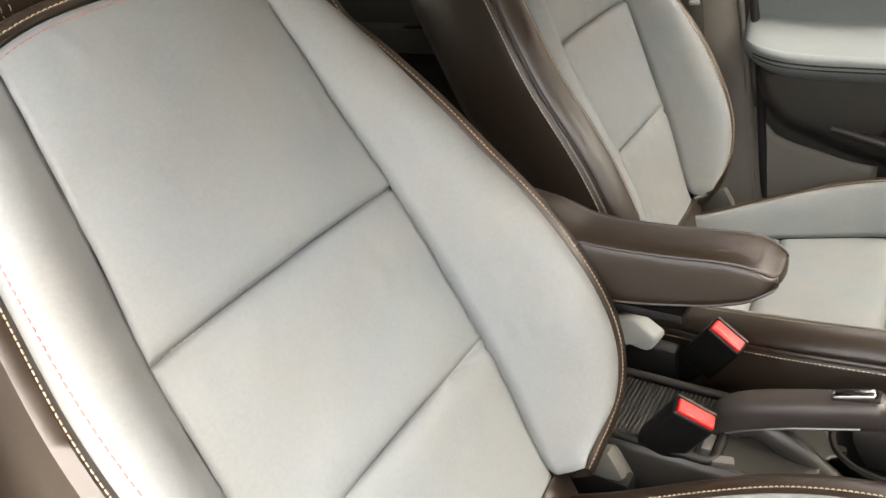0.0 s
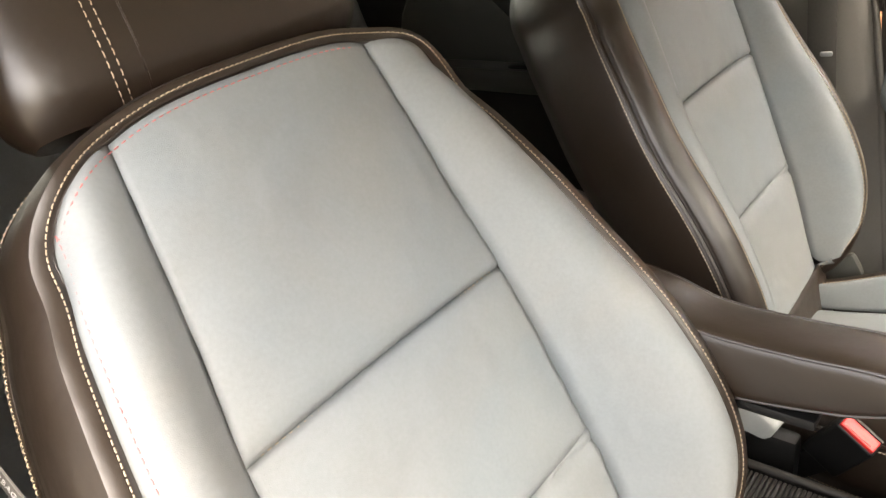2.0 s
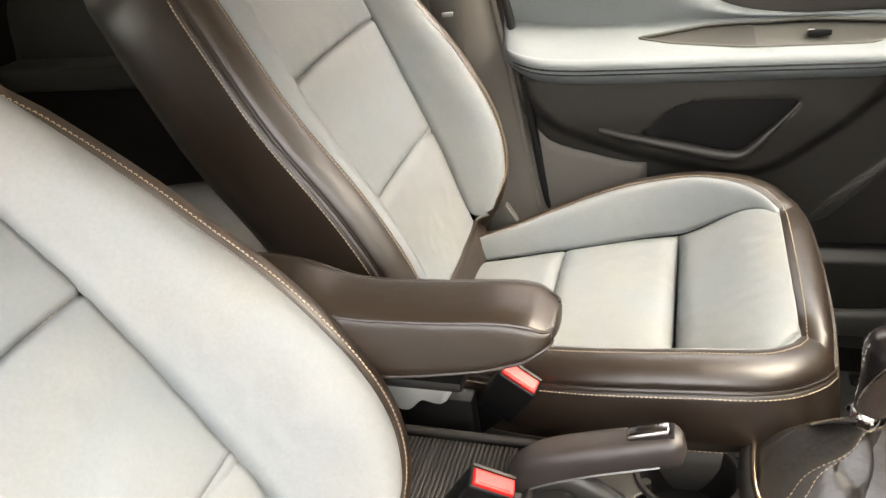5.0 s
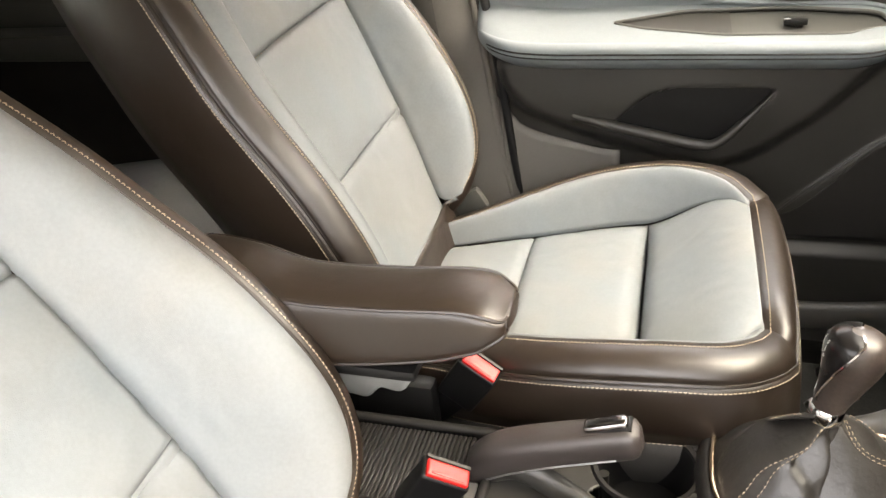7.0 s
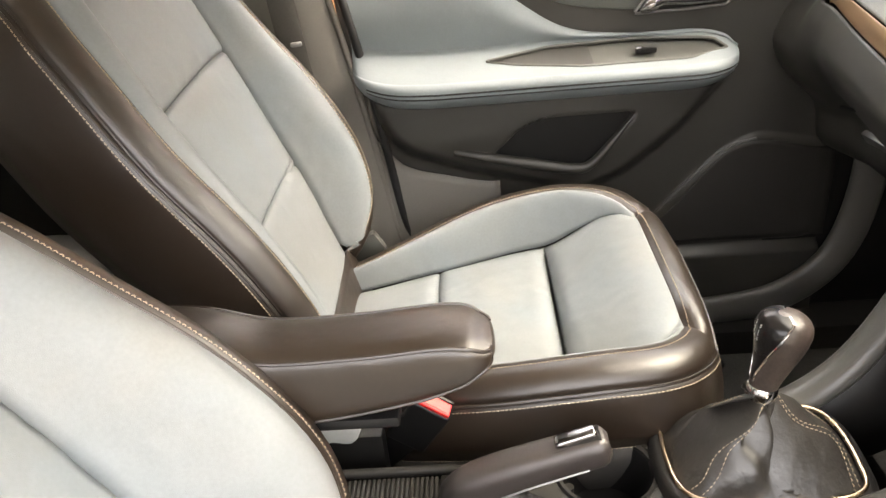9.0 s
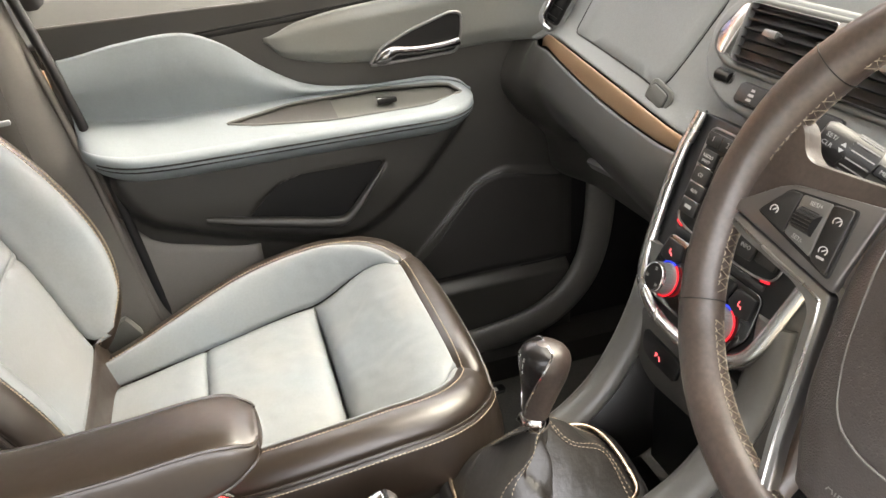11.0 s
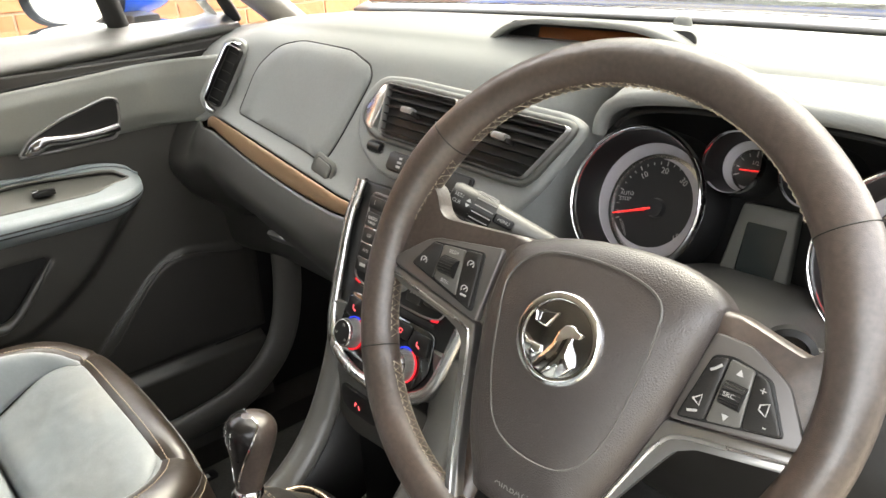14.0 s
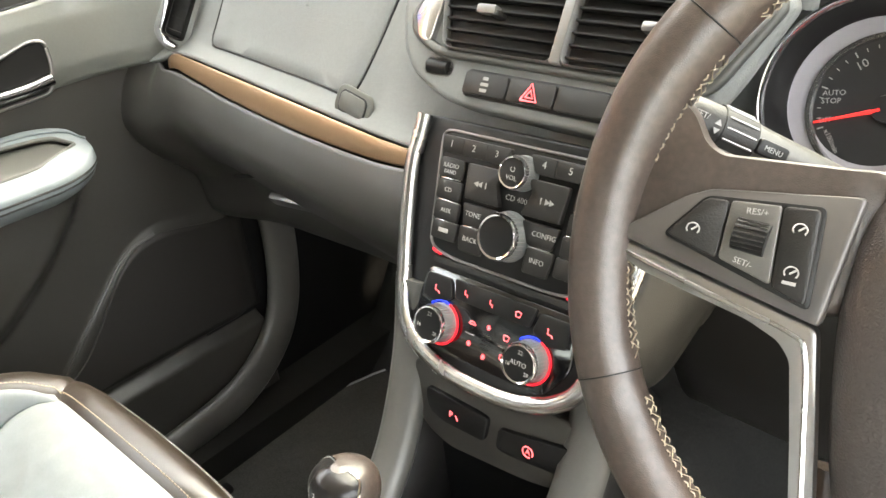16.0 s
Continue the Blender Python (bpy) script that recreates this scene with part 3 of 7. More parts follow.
def head_restraint(owner, at):
    def pad(u, v):
        a = 2 * math.pi * u
        t = 2 * v - 1
        wide = 0.170 * (1 - 0.10 * t) * (1 - abs(t) ** 6 * 0.12)
        deep = 0.060 * (1 - abs(t) ** 6 * 0.55)
        c, s = math.cos(a), math.sin(a)
        x = wide * math.copysign(abs(c) ** 0.45, c)
        h = deep * math.copysign(abs(s) ** 0.7, s) - 0.02 + 0.012 * (x / 0.15) ** 2
        return at(x, 0.592 + 0.117 * t, h - 0.03)
    head = part("head_restraint", grid(pad, 48, 26, loop=True), LEATHER_BROWN, owner, "dark brown leather head restraint")
    ends = []
    for t, v in ((-1, 0.0), (1, 1.0)):
        ends.append(mesh([pad(i / 48, v) for i in range(48)], [tuple(range(48))]))
    for e in ends:
        part("end_panel", e, LEATHER_BROWN, head)
    for x in (0.062, 0.075):
        line = [pad(0.25 - x * 0.62, i / 24) for i in range(25)]
        part("stitching", stitches(line, at(0, 0, 1) - at(0, 0, 0), 0.0055, 0.0025, 0.0006), THREAD, head)
    part("seam", tube([pad(0.25 - 0.022, i / 24) for i in range(25)], 0.0012, n=5), LEATHER_BROWN, head)
    for x in (-0.07, 0.07):
        part("post", tube([at(x, 0.40, -0.05), at(x, 0.55, -0.05)], 0.006, n=12), CHROME, head)
        part("guide", lathe([(0.016, 0), (0.016, 0.006), (0.012, 0.012)], facing(at(x, 0.462, -0.05), at(0, 1, 0) - at(0, 0, 0), (0, 1, 0)), 20), PLASTIC_BLACK, head)


passenger_seat = thing("passenger_seat", (-0.318, -0.02, 0.05), "grey leather car seat with dark brown sides and cream stitching", "car seat", "front seats")
p_at = seat_back(passenger_seat, -0.318, -0.182, 0.598, 22, -1, 0.0005, 0.925, 0.84)
seat_cushion(passenger_seat, -0.318, 0.224, 0.383)
head_restraint(passenger_seat, p_at)
driver_seat = thing("driver_seat", (0.40, 0.02, 0.05), "worn grey leather driver's seat with creases and faded red thread", "car seat", "front seats")
d_at = seat_back(driver_seat, 0.40, -0.161, 0.545, 29.5, 1, 0.0022)
seat_cushion(driver_seat, 0.40, 0.268, 0.341)
head_restraint(driver_seat, d_at)

tag_m = facing((0.683, -0.352, 0.742), (0.97, 0.2, 0.1), (0.0, 0.72, 0.69))
side_tag = part("side_tag", prism(rounded(0.040, 0.014, 0.001), 0.002, tag_m, 0.0005), BELT_WEB, driver_seat, "small grey cloth label sewn into the side seam")
lettering("AIRBAG", 0.0085, tag_m @ pose(0, 0, 0.0022), WHITE_INK, side_tag)

# ---- the car's shell: floor, roof, pillars, windscreen, doors ----
def slab(name, verts, thick, mat, label, axis):
    """A flat piece of the setting with thickness along an axis."""
    off = Vector([thick if k == axis else 0 for k in range(3)])
    n = len(verts)
    v = [Vector(p) for p in verts] + [Vector(p) + off for p in verts]
    f = [tuple(range(n)), tuple(range(n, 2 * n))] + [(j, (j + 1) % n, n + (j + 1) % n, n + j) for j in range(n)]
    return tagged(part(name, mesh(v, f, False), mat), label, kind="structure")


def floor_height(x, y):
    """The carpet: a tunnel along the middle, rising to the toe board in front."""
    tunnel = 0.16 * math.exp(-((x - 0.0) / 0.115) ** 4)
    toe = 0.42 * step(0.95, 1.35, y)
    return max(tunnel, toe)


shell(tagged(part("floor", grid(lambda u, v: (-0.72 + 1.47 * u, -1.45 + 2.8 * v, floor_height(-0.72 + 1.47 * u, -1.45 + 2.8 * v)), 60, 60), CARPET), "charcoal carpet on the car floor", kind="structure"), 0.01)

# roof lining and outer roof
def roof(u, v):
    x, y = -0.70 + 1.40 * u, -1.55 + 2.10 * v
    return (x, y, 1.30 - 0.10 * (2 * u - 1) ** 4 - 0.10 * abs(2 * v - 1.1) ** 3)
shell(tagged(part("ceiling", grid(roof, 24, 24), HEADLINER), "pale cloth headliner under the roof", kind="structure"), 0.03)

# windscreen and its lower edge, scuttle and bonnet
def screen(u, v):
    x = (-0.70 + 1.40 * u) * (1 - 0.14 * v)
    bow = 0.10 * (1 - (2 * u - 1) ** 2)
    return (x, 1.16 + bow - 0.62 * v, 0.925 + 0.315 * v + 0.02 * math.sin(math.pi * v))
glass_front = tagged(part("windscreen", grid(screen, 30, 16), SCREEN_GLASS), "lightly tinted raked windscreen glass", kind="structure")
shell(glass_front, 0.005)
def scuttle(u, v):
    x = -0.78 + 1.56 * u
    bow = 0.10 * (1 - (2 * u - 1) ** 2)
    return (x, 1.165 + bow + 0.09 * v, 0.905 + 0.012 * math.sin(math.pi * v))
shell(tagged(part("trim", grid(scuttle, 30, 6), FRIT), "dark glossy border below the windscreen", kind="structure"), 0.006)
bonnet_car = thing("car_bonnet", (0, 1.6, 0.85), "glossy blue painted car bonnet in front of the windscreen", "bonnet")
def bonnet(u, v):
    x = -0.80 + 1.60 * u
    bow = 0.10 * (1 - (2 * u - 1) ** 2)
    return (x, 1.262 + bow + 0.75 * v, 0.925 - 0.035 * (2 * u - 1) ** 2 - 0.15 * v - 0.10 * v * v)
shell(part("panel", grid(bonnet, 30, 14), BLUE_PAINT, bonnet_car), 0.006)
part("rear_edge", tube([bonnet(i / 30, 0.0) for i in range(31)], 0.009, n=8), BLUE_PAINT, bonnet_car)

# A pillars
for side, where in ((-1, "left"), (1, "right")):
    line = [(side * 0.775, 1.02, 0.88), (side * 0.745, 0.86, 1.00), (side * 0.69, 0.62, 1.16), (side * 0.64, 0.42, 1.25)]
    ob = part("pillar_front_" + where, tube(smooth_line(line, 16), 0.036, n=12, flat=0.8), PILLAR_GREY)
    tagged(ob, "warm grey windscreen pillar trim", kind="structure")
tagged(part("window_seal", tube(smooth_line([(-0.80, 0.885, 0.91), (-0.785, 0.825, 1.0), (-0.75, 0.685, 1.13)], 12), 0.013, n=8), RUBBER), "black rubber seal of the side window", kind="structure")

# left body side: sill, B pillar, rear quarter; the right side is open at the driver's door
def b_pillar(u, v):
    z = 0.02 + 1.25 * v
    lean = -0.135 * step(0.3, 1.1, z)
    y = -0.235 + 0.18 * u + lean * 0.75 - 0.09 * (1 - u) * step(0.5, 1.0, z)
    bulge = 0.030 * math.sin(math.pi * u) ** 0.6
    return (-0.735 + bulge + 0.075 * max(0, z - 0.6) ** 1.4, y, z)
shell(tagged(part("pillar_middle_left", grid(b_pillar, 16, 30), PILLAR_GREY), "warm grey centre pillar trim beside the seat", kind="structure"), 0.006)
seal = [(-0.748, -0.020, 0.28), (-0.735, -0.040, 0.37), (-0.728, -0.068, 0.60), (-0.725, -0.098, 0.78), (-0.722, -0.128, 0.914), (-0.66, -0.17, 1.15)]
tagged(part("door_seal", tube(smooth_line(seal, 30), 0.0085, n=10), RUBBER), "black rubber door seal along the centre pillar", kind="structure")
tagged(part("door_seal_outer", tube(smooth_line([(x + 0.004, y - 0.022, z) for x, y, z in seal], 30), 0.006, n=10), PILLAR_GREY), "grey seal strip along the centre pillar", kind="structure")
slab("sill_left", [(-0.80, -1.4, -0.02), (-0.80, 1.3, -0.02), (-0.66, 1.3, -0.02), (-0.66, -1.4, -0.02)], 0.10, PLASTIC_DARK, "dark plastic door sill plate", 2)
slab("sill_right", [(0.70, -1.4, -0.02), (0.70, 1.3, -0.02), (0.84, 1.3, -0.02), (0.84, -1.4, -0.02)], 0.10, PLASTIC_DARK, "dark plastic door sill plate", 2)
slab("wall_right_rear", [(0.74, -0.42, 0.0), (0.74, -1.5, 0.0), (0.74, -1.5, 0.88), (0.74, -0.40, 0.88)], 0.05, DOOR_LOWER, "dark rear body side trim", 0)
slab("wall_rear", [(-0.84, -1.5, 0.0), (0.84, -1.5, 0.0), (0.84, -1.5, 0.93), (-0.84, -1.5, 0.93)], -0.05, PLASTIC_DARK, "dark trim that closes the rear of the cabin", 1)
shell(tagged(part("window_4", grid(lambda u, v: (-0.70 + 1.40 * u, -1.52 + 0.05 * v, 0.93 + 0.27 * v), 6, 4), SCREEN_GLASS), "tinted rear window glass", kind="structure"), 0.004)
tagged(part("pillar_middle_right", tube(smooth_line([(0.76, -0.33, 0.0), (0.76, -0.34, 0.6), (0.70, -0.42, 1.0), (0.62, -0.46, 1.24)], 18), 0.05, n=14, flat=0.7), PILLAR_GREY), "warm grey centre pillar trim", kind="structure")
slab("firewall", [(-0.78, 1.30, 0.0), (0.78, 1.30, 0.0), (0.78, 1.30, 0.90), (-0.78, 1.30, 0.90)], 0.04, PLASTIC_BLACK, "black bulkhead behind the dashboard", 1)

belt_line = [(-0.690, -0.25, 1.10), (-0.672, -0.21, 0.93), (-0.668, -0.19, 0.72), (-0.690, -0.17, 0.46), (-0.705, -0.16, 0.12)]
seat_belt = thing("seat_belt", (-0.705, -0.16, 0.10), "grey webbing seat belt hanging along the centre pillar", "seat belt")
part("webbing", tube(smooth_line(belt_line, 26), 0.023, n=8, flat=0.09, up=(1, 0.2, 0)), BELT_WEB, seat_belt)
part("stop_button", prism(rounded(0.020, 0.008, 0.003), 0.005, facing((-0.640, -0.178, 0.752), (1, 0.3, 0)), 0.0015), GREY_PLASTIC, seat_belt, "pale plastic stop button")
part("anchor_cover", box((0.03, 0.05, 0.08), Matrix.Translation((-0.69, -0.25, 1.11)), 0.01), PILLAR_GREY, seat_belt)

# ---- passenger's front door ----
BULGE = round_corners([(-0.080, 0.625), (-0.070, 0.56), (-0.02, 0.505), (0.12, 0.452), (0.32, 0.396), (0.40, 0.425), (0.495, 0.503), (0.565, 0.582), (0.60, 0.625), (0.5, 0.645), (0.0, 0.645)], 0.03)
POCKET = round_corners([(0.138, 0.488), (0.205, 0.552), (0.25, 0.566), (0.42, 0.566), (0.322, 0.458), (0.28, 0.455)], 0.02)
SPEAKER_AREA = round_corners([(0.36, 0.20), (0.44, 0.30), (0.60, 0.462), (0.66, 0.49), (0.80, 0.46), (0.80, 0.25), (0.47, 0.255)], 0.03)


def door_x(y, z):
    x = -0.757 + 0.012 * step(0.10, 0.6, z)
    x += 0.050 * step(-0.012, 0.030, inside(y, z, BULGE)) * (1 - 0.25 * step(0.55, 0.42, z))
    x -= 0.052 * step(-0.004, 0.010, inside(y, z, POCKET)) * step(-0.03, 0.05, z - 0.44)
    x += 0.006 * step(-0.004, 0.006, inside(y, z, SPEAKER_AREA))
    x += 0.022 * step(0.245, 0.225, z) * step(0.3, 0.45, y)
    return x


front_door = thing("passenger_door", (-0.75, 0.3, 0.10), "closed grey and brown passenger door with padded armrest", "car door")
def door_skin(u, v):
    y, z = -0.100 + 0.93 * u, 0.07 + 0.80 * v
    y -= 0.02 + 0.10 * (z - 0.35) * (1 - u) ** 2 - 0.045 * (1 - u) ** 2
    return (door_x(y, z), y, z)
shell(part("panel", grid(door_skin, 190, 170), DOOR_LOWER, front_door), 0.004)
pc = (sum(p[0] for p in POCKET) / len(POCKET), sum(p[1] for p in POCKET) / len(POCKET))
pocket_ring = [[(x, pc[0] + (y - pc[0]) * s, pc[1] + (z - pc[1]) * s) for y, z in POCKET] for x, s in ((-0.706, 0.985), (-0.742, 0.93), (-0.744, 0.9))]
# Black sheet set into the recess: the pocket's shade as colour.
part("pocket_shade_sheet", loft(pocket_ring), PLASTIC_BLACK, front_door, "black sheet added for the shade in the map pocket")

# soft belt rail under the window
def rail_low(y):
    return 0.824 + 0.058 * y
def rail(u, v):
    y = -0.172 + 1.037 * u
    z0 = rail_low(y) + 0.024
    prof = smooth_line([(-0.818, 0, 0.926), (-0.795, 0, 0.920), (-0.772, 0, z0 + 0.6 * (0.918 - z0)), (-0.752, 0, z0 + 0.012), (-0.745, 0, z0 + 0.001), (-0.752, 0, z0 - 0.005)], 14)
    p = prof[round(v * 14)]
    return (p.x, y, p.z)
shell(part("belt_rail", grid(rail, 40, 14), DOOR_UPPER, front_door, "soft grey rail under the window"), 0.003)
# Undercut face below the rail; its shade is put into a darker plastic.
def rail_shade_strip(u, v):
    y = -0.135 + 1.00 * u
    return (-0.749 + 0.006 * v, y, rail_low(y) + 0.020 - 0.032 * v)
shell(part("rail_shade_strip", grid(rail_shade_strip, 40, 4), PLASTIC_DARK, front_door, "strip under the rail with its shade put into dark plastic"), 0.003)
part("rail_groove", tube([(-0.7435, -0.12 + 0.95 * i / 30, rail_low(-0.12 + 0.95 * i / 30) - 0.001) for i in range(31)], 0.0022, n=6), PLASTIC_BLACK, front_door)

# upper inlay that carries the handle
def inlay(u, v):
    y = 0.235 + 0.555 * u
    lo = curve1(y, [(0.235, 0.803), (0.262, 0.774), (0.33, 0.753), (0.42, 0.742), (0.60, 0.742), (0.8, 0.750)])
    hi = curve1(y, [(0.235, 0.807), (0.29, 0.826), (0.364, 0.8395), (0.515, 0.851), (0.8, 0.867)])
    z = lo + (hi - lo) * v
    edge = min(v, 1 - v, u * 4)
    return (-0.741 + 0.008 * step(0, 0.25, edge) + 0.075 * step(0.61, 0.80, y) ** 1.3, y, z)
shell(part("inlay", grid(inlay, 60, 16), INLAY_SATIN, front_door, "satin grey inlay round the handle"), 0.004)

# padded armrest: a tall wing at the rear that runs into a ledge
ARM_TOP = [(-0.10, 0.818), (0.0, 0.832), (0.10, 0.836), (0.16, 0.812), (0.22, 0.765), (0.28, 0.726), (0.34, 0.708), (0.45, 0.697), (0.54, 0.690), (0.58, 0.680), (0.605, 0.664)]
SLOT = round_corners([(0.142, 0.42), (0.20, 0.60), (0.32, 0.80), (0.50, 0.80), (0.575, 0.55), (0.555, 0.22), (0.42, 0.10), (0.26, 0.14)], 0.03)


def arm(u, v):
    y = -0.098 + 0.70 * u
    top = curve1(y, ARM_TOP)
    end = (max(0.0, 1 - ((y - 0.50) / 0.102) ** 2) ** 0.5 if y > 0.50 else 1.0) * (max(0.02, 1 - ((0.00 - y) / 0.100) ** 2) ** 0.5 if y < 0.0 else 1.0)
    ledge = 0.664 - 0.002 * u + 0.016 * max(0.0, 1 - u * 4) ** 2
    deep = 0.092 * end
    rise = max(top - ledge, 0.004)
    lo = ledge - 0.052 * (0.35 + 0.65 * end)
    if v < 0.25:
        t = v / 0.25
        return (-0.737 + 0.010 * math.sin(t * math.pi) + 0.004 * t, y, top - (rise - 0.002 - 0.036 * min(1, rise / 0.03)) * t ** 0.9)
    if v < 0.6:
        t = (v - 0.25) / 0.35
        return (-0.733 + deep * t, y, ledge + (0.026 * (1 - t) + 0.010 * (1 - t) ** 3) * min(1, rise / 0.03) - 0.003 * t ** 3)
    t = (v - 0.6) / 0.4
    a = math.pi * 0.5 * min(1, t / 0.35)
    if t < 0.35:
        return (-0.733 + deep + 0.012 * end * math.sin(a), y, ledge - 0.003 - 0.012 * (1 - math.cos(a)))
    s = (t - 0.35) / 0.65
    return (-0.733 + deep + 0.012 * end - (0.010 + 0.03 * end) * s ** 2.2, y, ledge - 0.015 + (lo - ledge + 0.015) * s)


def slot_keep(u, v):
    if not 0.25 < v < 0.6:
        return True
    return inside(-0.098 + 0.70 * u, (v - 0.25) / 0.35, SLOT) < 0.0
armrest_pad = part("armrest", grid(arm, 300, 130, keep=slot_keep), DOOR_SOFT, front_door, "blue-grey padded leather armrest")
shell(armrest_pad, 0.003)
for z_off, x_off in ((0.018, 0.0118), (0.026, 0.0095)):
    line = []
    for i in range(90):
        p = Vector(arm(0.04 + 0.95 * i / 89, 0.6 + 0.4 * (0.35 + 0.65 * (z_off - 0.015) / 0.037)))
        line.append(p + Vector((0.0006, 0, 0)))
    part("seam", tube([p + Vector((0.0006, 0, 0)) for p in line], 0.0018, n=6), PLASTIC_DARK, armrest_pad)
def slot_point(y, t, drop):
    p = Vector(arm((y + 0.098) / 0.70, 0.25 + 0.35 * t))
    return p + Vector((0, 0, -drop))
k = len(SLOT)
mid_y, mid_t = sum(p[0] for p in SLOT) / k, sum(p[1] for p in SLOT) / k
def slot_ring(s, drop):
    return [slot_point(mid_y + (y - mid_y) * s, mid_t + (t - mid_t) * s, drop) for y, t in SLOT]
part("slot_frame", tube(slot_ring(1.0, -0.0008), 0.0032, closed=True, n=8), PLATE_GREY, armrest_pad, "grey frame of the pull slot")
SWITCH = [(0.335, 0.82), (0.50, 0.81), (0.577, 0.55), (0.557, 0.20), (0.42, 0.08), (0.325, 0.11)]
plate = [slot_point(y, t, 0.006) for y, t in round_corners(SWITCH, 0.03)]
under = [p + Vector((0, 0, -0.01)) for p in plate]
part("switch_plate", loft([under, plate]), PLATE_GREY, armrest_pad, "grey plate with the window switch")
cup = [slot_point(y, t, d) for d, s in ((0.002, 1.0), (0.03, 0.94), (0.045, 0.6)) for y, t in [(0.25 + (a - 0.25) * s, 0.45 + (b - 0.45) * s) for a, b in round_corners([(0.145, 0.43), (0.20, 0.61), (0.335, 0.81), (0.33, 0.12), (0.26, 0.13)], 0.03)]]
n_cup = len(cup) // 3
shell(part("pull_cup", loft([cup[:n_cup], cup[n_cup:2 * n_cup], cup[2 * n_cup:]]), DOOR_LOWER, armrest_pad, "dark hollow for the fingers"), 0.001)
sw = part("window_switch", box((0.014, 0.036, 0.010), Matrix.Translation(slot_point(0.43, 0.45, -0.001)), 0.003), PLASTIC_BLACK, armrest_pad)
part("switch_edge", box((0.010, 0.010, 0.003), Matrix.Translation(slot_point(0.417, 0.45, -0.006)), 0.001), CHROME, sw)

# door handle in a chrome frame
HANDLE = [(0.412, 0.736), (0.440, 0.766), (0.495, 0.789), (0.574, 0.812), (0.594, 0.808), (0.593, 0.775), (0.582, 0.740), (0.50, 0.737)]
def handle_at(y, z, h=0.0):
    return Vector((-0.731 + h + 0.05 * step(0.62, 0.80, y), y, z))
ring_h = round_corners(HANDLE, 0.012, 5)
bezel = part("handle_bezel", tube([handle_at(y, z, 0.002) for y, z in ring_h], 0.0030, closed=True, n=8), SATIN_GREY, front_door, "satin frame of the door handle")
cz, cy = sum(p[1] for p in ring_h) / len(ring_h), sum(p[0] for p in ring_h) / len(ring_h)
bowl = [[handle_at(cy + (y - cy) * s, cz + (z - cz) * s, h) for y, z in ring_h] for s, h in ((1.0, 0.0025), (0.93, -0.004), (0.80, -0.009))]
part("handle_bowl", loft(bowl), PLASTIC_BLACK, bezel)
lever = [handle_at(y, z, 0.011) for y, z in ((0.424, 0.742), (0.440, 0.750), (0.458, 0.757), (0.480, 0.756), (0.510, 0.754), (0.550, 0.755), (0.584, 0.760))]
part("handle_lever", tube(smooth_line(lever, 24), lambda t: 0.0095 + 0.0050 * math.exp(-((t - 0.22) / 0.14) ** 2) - 0.006 * max(0.0, 1 - t / 0.12), n=14, flat=0.9), DARK_CHROME, bezel, "chrome pull lever")

# speaker grille, map pocket floor, lower strip
def grille(u, v):
    y = 0.452 + 0.37 * u
    lo, hi = 0.262 - 0.01 * u, curve1(y, [(0.452, 0.305), (0.60, 0.452), (0.66, 0.475), (0.80, 0.45)])
    z = lo + (hi - lo) * v
    return (door_x(y, z) + 0.003, y, z)
shell(part("speaker_grille", grid(grille, 30, 20), SPEAKER, front_door, "dark woven speaker grille"), 0.003)
part("grille_rim", tube([(door_x(y, z) + 0.003, y, z) for y, z in [(0.36, 0.20), (0.44, 0.295), (0.50, 0.36), (0.59, 0.452), (0.62, 0.47), (0.66, 0.478)]], 0.003, n=6), DOOR_LOWER, front_door)
part("pocket_lip", tube(smooth_line([(-0.700, 0.075, 0.512), (-0.694, 0.145, 0.496), (-0.691, 0.22, 0.480), (-0.691, 0.295, 0.464), (-0.692, 0.332, 0.468), (-0.694, 0.375, 0.512), (-0.700, 0.425, 0.570)], 40), lambda t: 0.004 + 0.007 * math.sin(math.pi * min(1.0, 0.1 + t)) ** 0.7, n=10), DOOR_LOWER, front_door)
# Paler than the panel: light on this lower corner put into its colour.
def kick(u, v):
    y = -0.075 + 0.235 * u
    hi = curve1(y, [(-0.08, 0.545), (-0.03, 0.49), (0.05, 0.462), (0.16, 0.440)])
    return (-0.736 + 0.004 * math.sin(math.pi * v), y, 0.28 + (hi - 0.29) * v)
shell(part("lower_trim", grid(kick, 16, 10), PILLAR_GREY, front_door, "lower door trim with the light on it put into a pale warm grey"), 0.004)
sill_line = smooth_line([(-0.715, 0.30, 0.085), (-0.715, 0.45, 0.092), (-0.715, 0.60, 0.100), (-0.716, 0.72, 0.122), (-0.722, 0.81, 0.175), (-0.728, 0.86, 0.25), (-0.734, 0.885, 0.36), (-0.738, 0.89, 0.50)], 40)
tagged(part("sill_trim", tube(sill_line, 0.036, n=14, flat=0.5, up=(1, 0, 0)), SILL_GREY), "grey sill trim that curves up in front of the door", kind="structure")
slab("kick_panel_left", [(-0.752, 0.70, 0.0), (-0.752, 1.31, 0.0), (-0.752, 1.31, 0.86), (-0.752, 0.70, 0.86)], -0.03, PLASTIC_BLACK, "black kick panel in the footwell", 0)
slab("kick_panel_right", [(0.745, 0.75, 0.0), (0.745, 1.31, 0.0), (0.745, 1.31, 0.90), (0.745, 0.75, 0.90)], 0.03, PLASTIC_BLACK, "black kick panel in the footwell", 0)
part("outer_skin", box((0.02, 1.02, 0.86), Matrix.Translation((-0.800, 0.45, 0.44)), 0.006), BLUE_PAINT, front_door, "blue painted outer skin")
